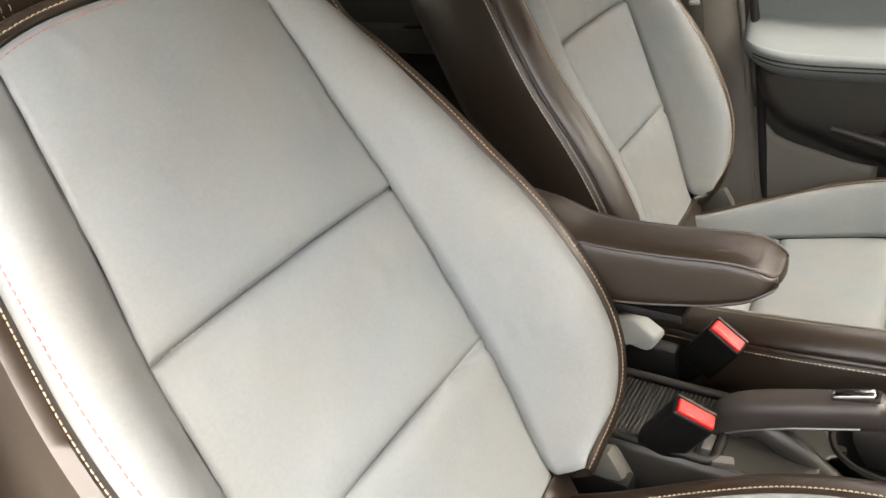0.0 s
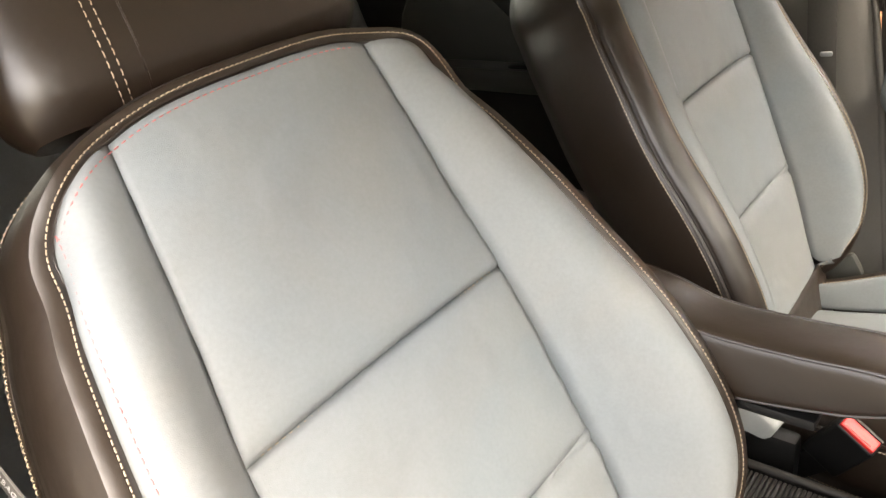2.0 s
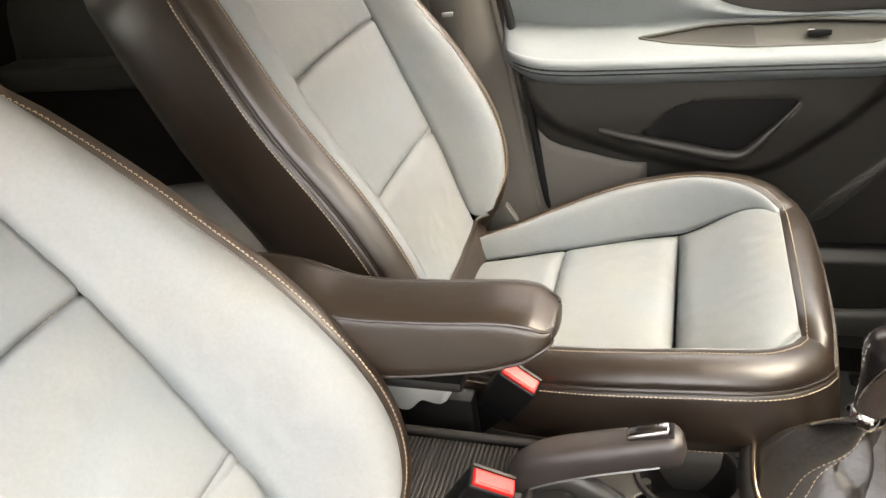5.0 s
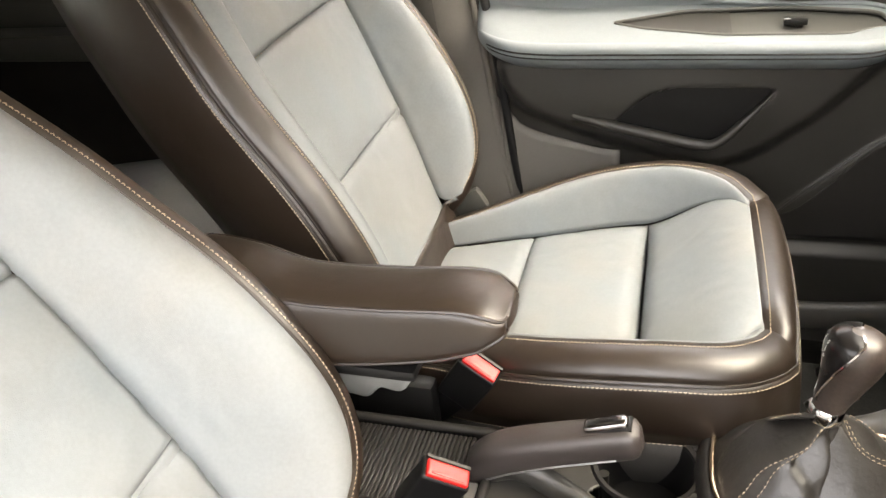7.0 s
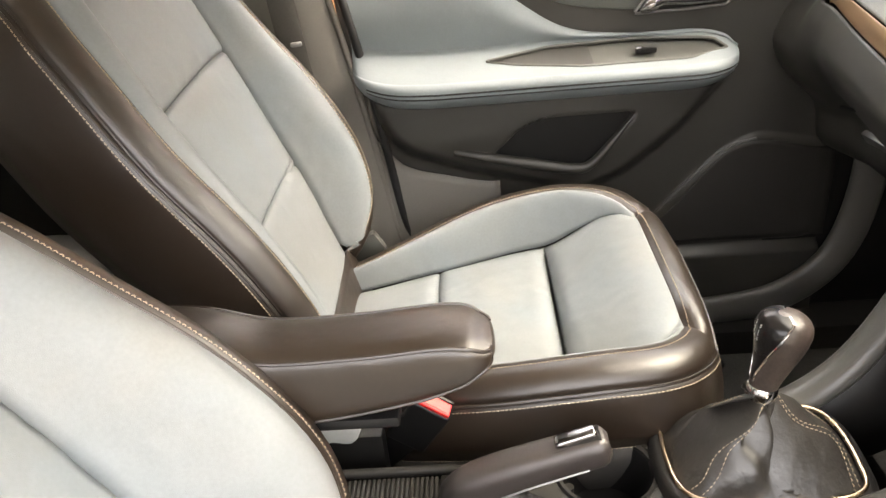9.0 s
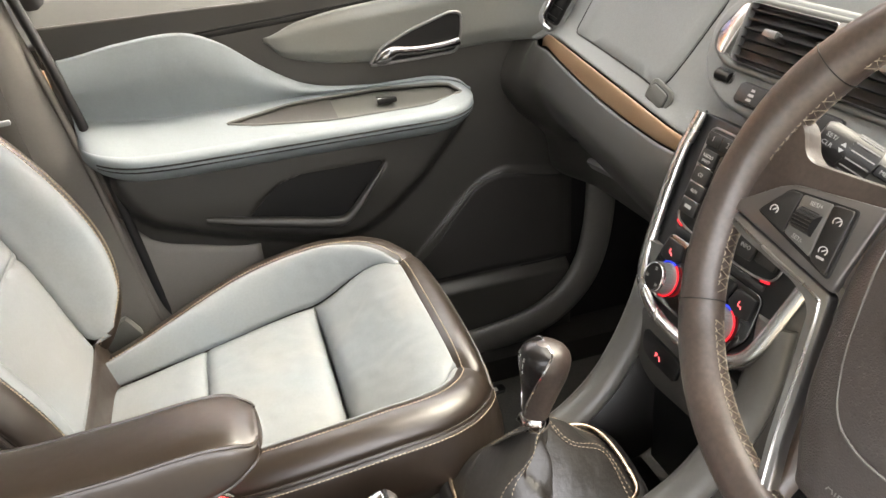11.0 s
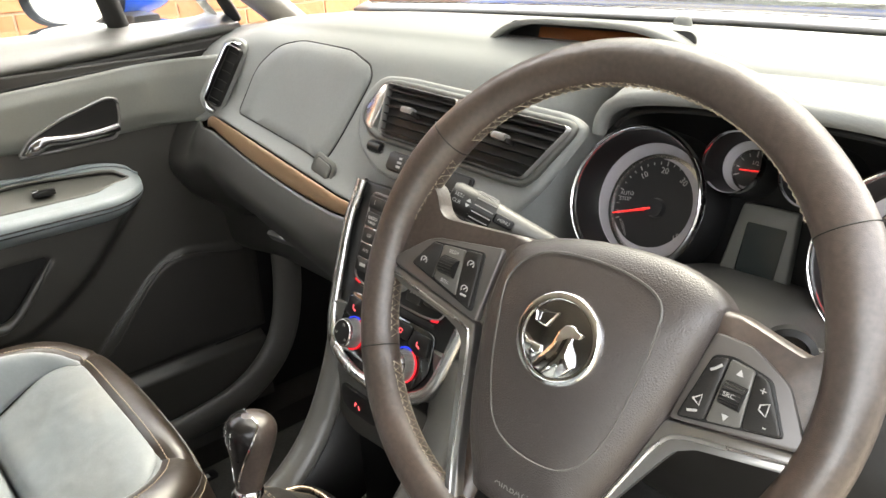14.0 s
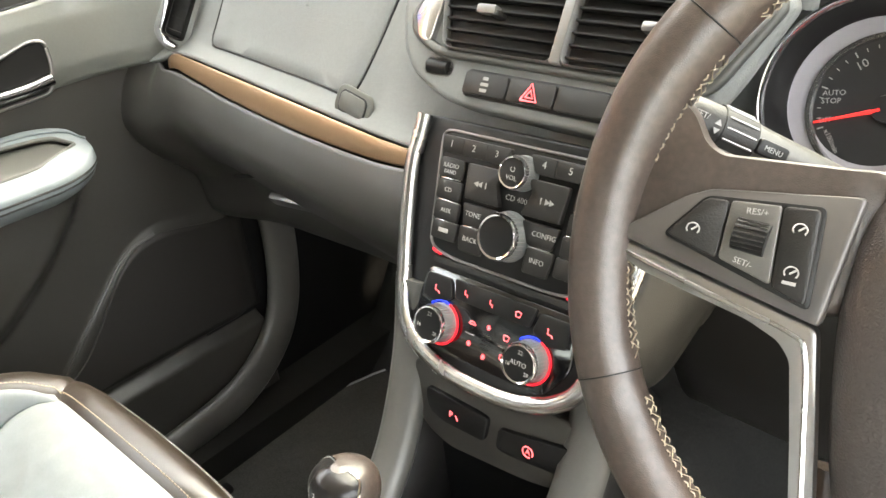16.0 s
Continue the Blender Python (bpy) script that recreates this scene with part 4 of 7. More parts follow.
# Unseen opaque panel, added to keep light out of the rear.
slab("window_blocker_right", [(0.78, -0.42, 0.88), (0.78, -1.5, 0.88), (0.66, -1.45, 1.22), (0.64, -0.46, 1.22)], 0.004, PLASTIC_BLACK, "opaque black panel in place of the rear side window", 0)

# side window, its rear frame and the door mirror
part("window_frame", tube(smooth_line([(-0.792, -0.110, 0.86), (-0.785, -0.122, 0.93), (-0.742, -0.160, 1.08), (-0.690, -0.195, 1.22)], 16), 0.024, n=10, flat=0.7, up=(1, 0, 0)), RUBBER, front_door, "black frame of the side window")
def side_glass(u, v):
    y = -0.15 + 1.02 * u - 0.25 * u * v * 1.2
    return (-0.812 + 0.155 * v ** 1.2, y, 0.90 + 0.36 * v)
pane = tagged(part("window_1", grid(side_glass, 16, 10), GLASS), "clear passenger side window", kind="structure")
shell(pane, 0.004)
pane.visible_shadow = False
door_mirror = thing("door_mirror", (-0.86, 0.72, 0.90), "blue painted door mirror with a black inner shell", "door mirror")
M_C, M_X, M_D = Vector((-1.0, 0.632, 1.0)), Vector((0.874, 0.485, 0)), Vector((-0.2, 0.98, 0))
def mirror_shell(u, v):
    a = 2 * math.pi * u
    s = math.cos(v * math.pi / 2) ** 0.5
    c, q = math.cos(a), math.sin(a)
    return M_C + M_X * (0.118 * s * math.copysign(abs(c) ** 0.65, c) + 0.03 * v) + Vector((0, 0, 0.085 * s * math.copysign(abs(q) ** 0.65, q))) + M_D * 0.17 * math.sin(v * math.pi / 2)
part("housing", grid(mirror_shell, 40, 18, loop=True), BLUE_PAINT, door_mirror, "glossy blue mirror housing")
def mirror_ring(s, d):
    return [M_C + (mirror_shell(i / 40, 0.0) - M_C) * s + M_D * d for i in range(40)]
part("rim", loft([mirror_ring(s, d) for s, d in ((1.012, 0.02), (1.03, 0.0), (1.0, -0.014), (0.93, -0.010), (0.92, 0.004))], caps=False), PLASTIC_BLACK, door_mirror)
part("mirror_glass", mesh(mirror_ring(0.925, -0.002), [tuple(range(40))]), MIRROR, door_mirror)
part("foot", box((0.10, 0.06, 0.05), Matrix.Translation((-0.875, 0.715, 0.915)), 0.015), PLASTIC_BLACK, door_mirror)
tagged(part("window_divider", tube(smooth_line([(-0.812, 0.660, 0.89), (-0.79, 0.632, 0.98), (-0.755, 0.595, 1.10)], 12), 0.020, n=10, flat=0.5, up=(1, 0, 0)), RUBBER), "black divider of the side window", kind="structure")

# ---- rear door on the passenger's side, half in the dark ----
rear_door = thing("rear_door", (-0.75, -0.9, 0.10), "closed rear door with padded armrest, shade put into darker materials", "car door")
def rear_skin(u, v):
    y, z = -1.54 + 1.30 * u, 0.07 + 0.82 * v
    return (-0.745 + 0.01 * math.sin(math.pi * v), y, z)
# Darker plastic than the front door's: the rear's shade put into colour.
shell(part("panel", grid(rear_skin, 20, 16), PLASTIC_DARK, rear_door), 0.006)
REAR_TOP = [(-1.27, 0.70), (-1.245, 0.80), (-1.21, 0.842), (-1.14, 0.860), (-1.06, 0.862), (-0.97, 0.838), (-0.88, 0.77), (-0.79, 0.718), (-0.6, 0.69)]
def rear_arm(u, v):
    y = -1.27 + 0.90 * u
    top, ledge = curve1(y, REAR_TOP), 0.685
    if v < 0.4:
        return (-0.738 + 0.006 * v, y, top - (top - ledge) * v / 0.4)
    if v < 0.7:
        return (-0.735 + 0.07 * (v - 0.4) / 0.3, y, ledge - 0.004 * v)
    return (-0.665 - 0.03 * ((v - 0.7) / 0.3) ** 2, y, ledge - 0.004 - 0.06 * (v - 0.7) / 0.3)
# Darker than the front armrest's leather, to stand for the shade here.
rear_pad = part("armrest", grid(rear_arm, 40, 30), DOOR_UPPER, rear_door, "padded armrest with its shade put into a darker grey")
shell(rear_pad, 0.003)
part("pull_slot", prism(rounded(0.05, 0.17, 0.02), 0.004, facing((-0.70, -0.80, 0.6835), (0, 0, 1), (0, 1, 0)), 0.001), PLASTIC_BLACK, rear_pad)
# Opaque panel in place of glass, so the rear stays dark.
slab("window_blocker_left", [(-0.80, -1.55, 0.86), (-0.80, -0.36, 0.86), (-0.66, -0.40, 1.22), (-0.66, -1.55, 1.22)], 0.004, PLASTIC_BLACK, "opaque black panel in place of the rear side window", 0)

# rear bench
bench = thing("rear_bench", (0.0, -1.1, 0.02), "dark leather rear bench seat", "bench seat")
def bench_pad(u, v):
    x, t = -0.66 + 1.32 * u, v
    prof = smooth_line([(0, -0.70, 0.08), (0, -0.66, 0.34), (0, -0.75, 0.40), (0, -1.12, 0.36), (0, -1.20, 0.42), (0, -1.34, 0.80), (0, -1.40, 0.94), (0, -1.46, 0.92)], 40)
    p = prof[min(40, int(t * 40))]
    return (x, p.y + 0.012 * math.cos(u * math.pi * 4), p.z + 0.008 * math.cos(u * math.pi * 4))
shell(part("pad", grid(bench_pad, 40, 40), LEATHER_GREY, bench), 0.02)

# ---- dashboard ----
def lip(x):
    """Lower front edge of the upper dashboard: height and depth at x."""
    p = -x
    z = 0.715 + 0.11 * (p - 0.2) if p > -0.1 else 0.682
    y = 0.700 + 0.08 * max(p - 0.2, 0)
    return y, z - 0.022 * step(0.625, 0.70, p)


def dash_section(x):
    yl, zl = lip(x)
    back = step(0.115, 0.160, x) * 0.12 * (1 - step(0.62, 0.70, x))
    edge = step(-0.60, -0.74, x)
    bow = 0.08 * (1 - min(1.0, (x / 0.78) ** 2))
    pts = [(1.160 + bow, 0.902), (1.02, 0.918 - 0.02 * edge), (0.90, 0.920 - 0.02 * edge), (0.862, 0.910 - 0.02 * edge), (0.818 + back * 0.3, 0.890 - 0.02 * edge), (0.786 + back, 0.838), (yl + 0.030 + back, zl + 0.030), (yl + back, zl)]
    return smooth_line([(x, y - 0.025 * edge, z) for y, z in pts], 40)


dashboard = thing("dashboard", (0.0, 0.9, 0.40), "soft grey dashboard with darker lower half", "dashboard")
xs = [-0.765 + 1.51 * i / 90 for i in range(91)]
upper = part("upper_pad", loft([dash_section(x) for x in xs], closed=False), DASH_SOFT, dashboard, "soft grained grey upper dashboard")
shell(upper, 0.006)


def on_dash(x, s):
    """A point of the upper dashboard's face at x; s from 0, the windscreen, to 1, the lower lip."""
    line = dash_section(x)
    k = min(39.0, s * 40)
    i = int(k)
    return line[i].lerp(line[i + 1], k - i)


def dash_at_height(x, z):
    line = dash_section(x)
    for a, b in zip(line[14:], line[15:]):
        if a.z >= z >= b.z:
            return a.lerp(b, (a.z - z) / max(a.z - b.z, 1e-9))
    return line[-1]


# glossy strip under the lip on the passenger's side, then the lower dashboard
def strip(u, v):
    x = -0.66 + 0.535 * u
    yl, zl = lip(x)
    wide = 0.026 * math.sin(math.pi * (0.08 + 0.87 * u)) ** 0.6 + 0.003
    a = v * math.pi * 0.5
    return (x, yl - 0.006 - 0.008 * math.sin(a) * wide / 0.026, zl + 0.0015 - wide * (0.35 * (1 - math.cos(a)) + 0.55 * v) - 0.004 * v)
shell(part("trim_strip", grid(strip, 50, 10), GLOSS_TRIM, dashboard, "glossy trim strip with an orange brick reflection put into its colour"), 0.003)
def lower(u, v):
    x = -0.77 + 0.665 * u
    yl, zl = lip(max(x, -0.70))
    wide = 0.026 * math.sin(math.pi * (0.08 + 0.87 * max(0, (x + 0.66) / 0.535))) ** 0.6 + 0.006 if x > -0.66 else 0.006
    join = step(-0.69, -0.64, x)
    prof = smooth_line([(0, yl + 0.004 - 0.022 * join, zl - 0.002 - (wide - 0.0045) * join), (0, yl - 0.022 - 0.012 * join, zl - wide - 0.03), (0, yl - 0.036, zl - 0.09), (0, yl + 0.000, zl - 0.15), (0, yl + 0.055, zl - 0.205), (0, 0.82, 0.46), (0, 0.95, 0.42)], 30)
    p = prof[min(30, round(v * 30))]
    return (x, p.y - 0.03 * step(-0.60, -0.74, x), p.z)
shell(part("lower_panel", grid(lower, 50, 30), DOOR_LOWER, dashboard, "brown-grey lower dashboard"), 0.005)
def on_lower(x, v, lift=0.001):
    p = Vector(lower((x + 0.77) / 0.665, v))
    return p + Vector((0, -lift, -lift * 0.4))
lid_line = [on_lower(-0.62 + 0.46 * i / 30, 0.36 + 0.06 * (abs(i - 15) / 15) ** 4) for i in range(31)]
part("glovebox_gap", tube(lid_line, 0.0016, n=5), PLASTIC_BLACK, dashboard)
pull = part("glovebox_pull", box((0.085, 0.012, 0.022), facing(on_lower(-0.44, 0.58, 0.004), (0.1, -0.8, -0.6)) @ pose(0, 0, 0, 90, 0, 0), 0.005), TITAN, dashboard, "grey glovebox pull")
part("glovebox_slot", box((0.10, 0.004, 0.005), Matrix.Translation(on_lower(-0.49, 0.46, 0.001)) @ pose(0, 0, 0, 0, -12, 0), 0.001), PLASTIC_BLACK, dashboard)

# upper glovebox lid: a raised panel with a gap round it
LID = [(-0.575, 0.775), (-0.555, 0.85), (-0.505, 0.888), (-0.45, 0.897), (-0.30, 0.893), (-0.238, 0.878), (-0.226, 0.862), (-0.245, 0.80), (-0.268, 0.742), (-0.33, 0.7505), (-0.48, 0.766)]
lid_out = round_corners(LID, 0.02, 4)
lid_c = (sum(p[0] for p in lid_out) / len(lid_out), sum(p[1] for p in lid_out) / len(lid_out))
def lid_ring(s, lift):
    out = []
    for x, z in lid_out:
        x, z = lid_c[0] + (x - lid_c[0]) * s, lid_c[1] + (z - lid_c[1]) * s
        p = dash_at_height(x, z)
        out.append(p + Vector((0, -0.85, 0.5)) * lift)
    return out
lid = part("glovebox_lid", loft([lid_ring(1.0, 0.001), lid_ring(0.998, 0.0035), lid_ring(0.985, 0.005)] + [lid_ring(s, 0.0055) for s in (0.8, 0.6, 0.4, 0.2, 0.02)], caps=False), DASH_SOFT, dashboard, "soft grey upper glovebox lid")
part("lid_gap", tube(lid_ring(1.012, 0.0014), 0.0026, closed=True, n=6), PLASTIC_BLACK, dashboard)
key_m = facing(dash_at_height(-0.257, 0.737) + Vector((0, -0.004, 0.001)), (0, -0.85, 0.35))
key_pad = part("lid_button", prism(rounded(0.060, 0.036, 0.012), 0.004, key_m @ pose(0, 0, 0, 0, 0, -14), 0.002), PLATE_GREY, dashboard, "grey push button of the lid")
part("button_gap", prism(rounded(0.046, 0.026, 0.008), 0.0008, key_m @ pose(0, 0, 0.0038, 0, 0, -14), 0.0003), PLASTIC_BLACK, key_pad)
part("button_face", prism(rounded(0.042, 0.022, 0.007), 0.002, key_m @ pose(0, 0, 0.004, 0, 0, -14), 0.001), PLATE_GREY, key_pad)


def vent(owner, name, m, w, h, slats, frame_mat, tab=None, lean=(0.0, 0.0)):
    """An air vent: a black plate for its shaded depth, a frame and slats, opening along the z axis of m; lean: how its
    two ends slant.
    """
    def skew(x, y):
        return x + y * (lean[1] * max(0.0, x / w + 0.5) - lean[0] * max(0.0, 0.5 - x / w))
    # Thin black plate: the shade of the duct put into colour, no hollow behind.
    body = part(name, prism([(skew(x, y), y) for x, y in rounded(w, h, 0.006)], 0.002, m @ pose(0, 0, -0.0015), 0.0005), PLASTIC_BLACK, owner)
    ring = [[m @ Vector((skew(x * s, y * s), y * s, z)) for x, y in rounded(w + 0.003, h + 0.003, 0.007)] for s, z in ((0.985, 0.0), (0.985, 0.009), (1.0, 0.011), (1.02, 0.010), (1.035, 0.004), (1.04, -0.001))]
    part("frame", loft(ring, caps=False), frame_mat, body, "slim frame round the vent")
    for k in range(slats):
        y = h * ((k + 0.5) / slats - 0.5)
        x0, x1 = skew(-w / 2, y), skew(w / 2, y)
        part("slat", prism(rounded((x1 - x0) * 0.985, 0.0085, 0.001, 2), 0.0013, m @ pose((x0 + x1) / 2, y, 0.0048, 86, 0, 0), 0.0004), PLASTIC_BLACK, body)
    if tab:
        for tx in tab:
            t = part("thumb_tab", box((0.022, 0.009, 0.012), m @ pose(tx, 0.004, 0.012), 0.003), TITAN, body, "grey thumb tab")
            part("tab_stem", box((0.010, 0.006, 0.018), m @ pose(tx + 0.008, 0.002, 0.006), 0.002), PLASTIC_DARK, t)
    return body


# centre vents in their pod, with the row of switches below
pod_n = (0, -0.857, 0.515)
pod_m = facing((0.006, 0.748, 0.829), pod_n) @ pose(0, 0, 0, 0, 0, -2.5)
POD = round_corners([(-0.205, 0.012), (-0.178, 0.048), (-0.12, 0.054), (0.165, 0.054), (0.192, 0.044), (0.160, -0.040), (0.125, -0.084), (-0.115, -0.082), (-0.18, -0.052)], 0.03, 5)
def pod_ring(grow, z):
    """The pod's outline; behind, its driver's end draws in towards the dials."""
    k = max(0.0, -z - 0.004) / 0.065
    return [pod_m @ Vector((0.0 + (x + 0.02) * grow - 0.02 - 0.075 * k * step(0.02, 0.18, x), (y + 0.015) * grow - 0.015, z)) for x, y in POD]
pod = part("vent_pod", loft([pod_ring(0.995, -0.069), pod_ring(1.0, -0.03), pod_ring(1.0, -0.006), pod_ring(0.985, 0.001), pod_ring(0.955, 0.005), pod_ring(0.92, 0.006), pod_ring(0.6, 0.006), pod_ring(0.2, 0.006)]), DASH_SOFT, dashboard, "grey centre pod for the vents")
part("pod_trim", tube([pod_m @ Vector((x, y, 0.0085)) for x, y in round_corners([(-0.172, -0.002), (-0.152, 0.036), (-0.13, 0.040), (0.182, 0.040), (0.144, -0.036), (-0.13, -0.036), (-0.165, -0.02)], 0.015)], 0.0058, closed=True, n=10, flat=0.8), DOOR_UPPER, pod, "grey vent surround")
part("pod_flank", prism(round_corners([(-0.170, -0.004), (-0.152, 0.036), (-0.136, 0.036), (-0.142, -0.032), (-0.158, -0.028)], 0.008), 0.010, pod_m @ pose(0, 0, 0.004), 0.003), SILVER, pod)
vent(pod, "air_vent", pod_m @ pose(-0.063, 0.002, 0.0075), 0.130, 0.064, 6, TITAN, tab=[-0.012], lean=(0.28, 0.0))
vent(pod, "air_vent", pod_m @ pose(0.0865, 0.002, 0.0075), 0.143, 0.064, 6, TITAN, tab=[0.006], lean=(0.0, 0.55))
part("divider", box((0.011, 0.070, 0.014), pod_m @ pose(0.008, 0.002, 0.013, 0, 0, 0), 0.003), TITAN, pod)
row_m = pod_m @ pose(-0.010, -0.060, 0.0062)
row = part("switch_panel", prism(rounded(0.158, 0.026, 0.006), 0.003, row_m, 0.001), PLASTIC_BLACK, pod)
for k, x in enumerate((-0.052, 0.0, 0.052)):
    key = part("switch", prism(rounded(0.050, 0.021, 0.003), 0.004, row_m @ pose(x, 0, 0.0025), 0.001), PLASTIC_DARK, row)
    if k == 0:
        for dy, wd in ((0.0055, 0.006), (0.0, 0.009), (-0.0055, 0.008)):
            part("marking", box((wd, 0.003, 0.0003), row_m @ pose(x, dy, 0.0066), 0), WHITE_INK, key)
    if k == 1:
        tri = [(-0.0085, -0.007), (0.0085, -0.007), (0.0, 0.0085)]
        part("hazard_triangle", tube([row_m @ Vector((x + a, b, 0.0068)) for a, b in tri + tri[:1]], 0.0010, n=5), RED_LIT, key, "red warning triangle")
        part("hazard_triangle", tube([row_m @ Vector((x + a * 0.45, b * 0.45 - 0.001, 0.0068)) for a, b in tri + tri[:1]], 0.0008, n=5), RED_LIT, key)
wheel_m = pod_m @ pose(-0.128, -0.050, 0.004)
part("wheel_bed", prism(rounded(0.040, 0.018, 0.008), 0.002, wheel_m, 0.001), PLASTIC_DARK, pod)
part("thumb_wheel", tube([wheel_m @ Vector((-0.013 + 0.026 * i / 12, 0, 0.001)) for i in range(13)], 0.0065, n=14), PLASTIC_BLACK, pod, "ribbed vent thumb wheel")

# end vent beside the passenger's door
end_m = facing((-0.644, 0.760, 0.836), (0.55, -0.78, 0.30), (0.28, 0.35, 0.9))
end_pod = part("end_vent_pod", prism(round_corners([(-0.022, -0.062), (-0.016, 0.064), (0.012, 0.076), (0.034, 0.060), (0.036, -0.060), (0.010, -0.080)], 0.02), 0.03, end_m @ pose(0, 0, -0.026), 0.005), DASH_SOFT, dashboard)
vent(end_pod, "air_vent", end_m @ pose(0.013, 0.0, 0.006), 0.027, 0.108, 6, PLASTIC_DARK)
part("vent_trim", tube([end_m @ Vector(p) for p in ((0.020, 0.064, 0.008), (0.004, 0.063, 0.008), (-0.006, 0.05, 0.008), (-0.009, -0.01, 0.008), (-0.006, -0.050, 0.008), (0.006, -0.064, 0.008), (0.022, -0.066, 0.008))], 0.0052, n=8, flat=0.6), SILVER, end_pod, "silver trim round the end vent")

# display hood on top of the dashboard
def hood(u, v):
    x = 0.084 + 0.155 * (2 * u - 1) * (1 + 0.25 * v)
    arch = max(0.0, 1 - (2 * u - 1) ** 4)
    y = 0.885 + 0.20 * v
    return (x, y - 0.012 * (1 - (2 * u - 1) ** 2) * (1 - v), 0.908 + 0.034 * arch * (1 - v ** 2) + 0.006 * (1 - v))
hood_ob = part("display_hood", grid(hood, 36, 14), DASH_SOFT, dashboard, "grey hood over the small display")
shell(hood_ob, 0.006)
part("display_cove", prism(rounded(0.285, 0.034, 0.012), 0.004, facing((0.084, 0.912, 0.9245), (0, -0.95, 0.3))), PLASTIC_BLACK, hood_ob)
# The brown base is a warm reflection painted onto a dark display.
part("display", prism(rounded(0.19, 0.022, 0.004), 0.002, facing((0.097, 0.907, 0.9255), (0, -0.95, 0.3)), 0.0005), material("brown_reflection_display", (0.16, 0.055, 0.02), 0.2, vary=0.03), hood_ob, "dark display with a brown reflection put into its colour")
part("light_sensor", lathe([(0.024, 0), (0.022, 0.006), (0.013, 0.009), (0.011, 0.017), (0.007, 0.021), (0.0, 0.022)], pose(0.130, 1.04, 0.921), 24), DASH_SOFT, dashboard, "small grey dome of the light sensor")

# ---- instrument cluster ----
cluster = thing("instrument_cluster", (0.36, 0.86, 0.68), "instrument cluster with chrome-ringed dials behind the wheel", "gauges")
cl_n = Vector((0.0, -0.93, 0.36)).normalized()
part("housing", prism(rounded(0.48, 0.20, 0.05), 0.02, facing((0.375, 0.868, 0.785), cl_n), 0.004), PLASTIC_BLACK, cluster)


def dial(name, x, y, z, r, face_off, face_r, label):
    """A tube with a chrome ring in front and a smaller face sunk in it."""
    m = facing((x, y, z), cl_n)
    tub = part(name, lathe([(r * 0.84, -0.034), (r * 0.88, -0.030), (r * 0.95, -0.002), (r, 0.0)], m, 56), PLASTIC_BLACK, cluster, label)
    part("recess", lathe([(r * 0.86, -0.0325), (r * 0.84, -0.036), (0.0, -0.040)], m, 56), DIAL_GREY, tub, "pale grey recess behind the dial face")
    part("dial_shroud", lathe([(r * 0.99, 0.0), (r * 1.03, -0.004), (r * 1.04, -0.09)], m, 56), PLASTIC_BLACK, tub)
    part("chrome_ring", lathe([(r * 0.955, -0.002), (r * 0.965, 0.003), (r * 0.99, 0.005), (r * 1.015, 0.003), (r * 1.03, -0.003)], m, 64), CHROME, tub)
    f = m @ pose(face_off[0], face_off[1], -0.040)
    part("face_ring", lathe([(face_r * 1.07, 0.0), (face_r * 1.07, 0.006), (face_r * 1.0, 0.007), (face_r * 0.97, 0.002)], f, 56), SILVER, tub)
    part("face", lathe([(face_r * 1.02, 0.0), (face_r * 1.0, 0.003), (0.0, 0.003)], f, 56), DIAL_FACE, tub)
    return tub, f


def ticks(owner, f, r, a0, a1, n, long_each):
    for k in range(n + 1):
        a = radians(a0 + (a1 - a0) * k / n)
        big = k % long_each == 0
        part("tick", box((0.0007 if not big else 0.0011, 0.0030 if not big else 0.005, 0.0003), f @ pose(math.cos(a) * r, math.sin(a) * r, 0.0034, 0, 0, math.degrees(a) - 90), 0), WHITE_INK, owner)


tach, tf = dial("rev_counter", 0.242, 0.785, 0.785, 0.078, (0.008, -0.004), 0.055, "rev counter with red needle")
ticks(tach, tf, 0.049, 205, -25, 24, 4)
for text, a, r, s in (("10", 128, 0.040, 0.0095), ("20", 92, 0.041, 0.0095), ("30", 55, 0.041, 0.0095), ("60", -38, 0.041, 0.0095)):
    lettering(text, s, tf @ pose(math.cos(radians(a)) * r, math.sin(radians(a)) * r, 0.0034, 0, 0, a - 90 if text != "60" else a + 90 - 10), WHITE_INK, tach)
lettering("AUTO", 0.0062, tf @ pose(-0.040, 0.008, 0.0034, 0, 0, 8), WHITE_INK, tach)
lettering("STOP", 0.0062, tf @ pose(-0.041, 0.0015, 0.0034, 0, 0, 8), WHITE_INK, tach)
lettering("OFF", 0.0058, tf @ pose(-0.042, -0.014, 0.0034, 0, 0, 15), WHITE_INK, tach)
lettering("x100/min", 0.0055, tf @ pose(-0.034, -0.030, 0.0034, 0, 0, -55), WHITE_INK, tach)
na = radians(199)
part("needle", tube([tf @ Vector((math.cos(na) * d, math.sin(na) * d, 0.008)) for d in (0.004, 0.02, 0.052)], lambda t: 0.0020 - 0.0012 * t, n=6), NEEDLE_RED, tach, "red needle")
part("needle_hub", lathe([(0.011, 0.003), (0.010, 0.009), (0.0, 0.010)], tf, 24), DIAL_FACE, tach)
small, sf = dial("fuel_gauge", 0.333, 0.815, 0.836, 0.031, (0.006, -0.003), 0.020, "small gauge with red needle")
ticks(small, sf, 0.017, 200, -20, 8, 4)
lettering("1/2", 0.006, sf @ pose(0, 0.008, 0.0034), WHITE_INK, small)
part("needle", tube([sf @ Vector((-0.013, -0.001, 0.006)), sf @ Vector((0.015, 0.001, 0.006))], 0.0008, n=6), NEEDLE_RED, small)
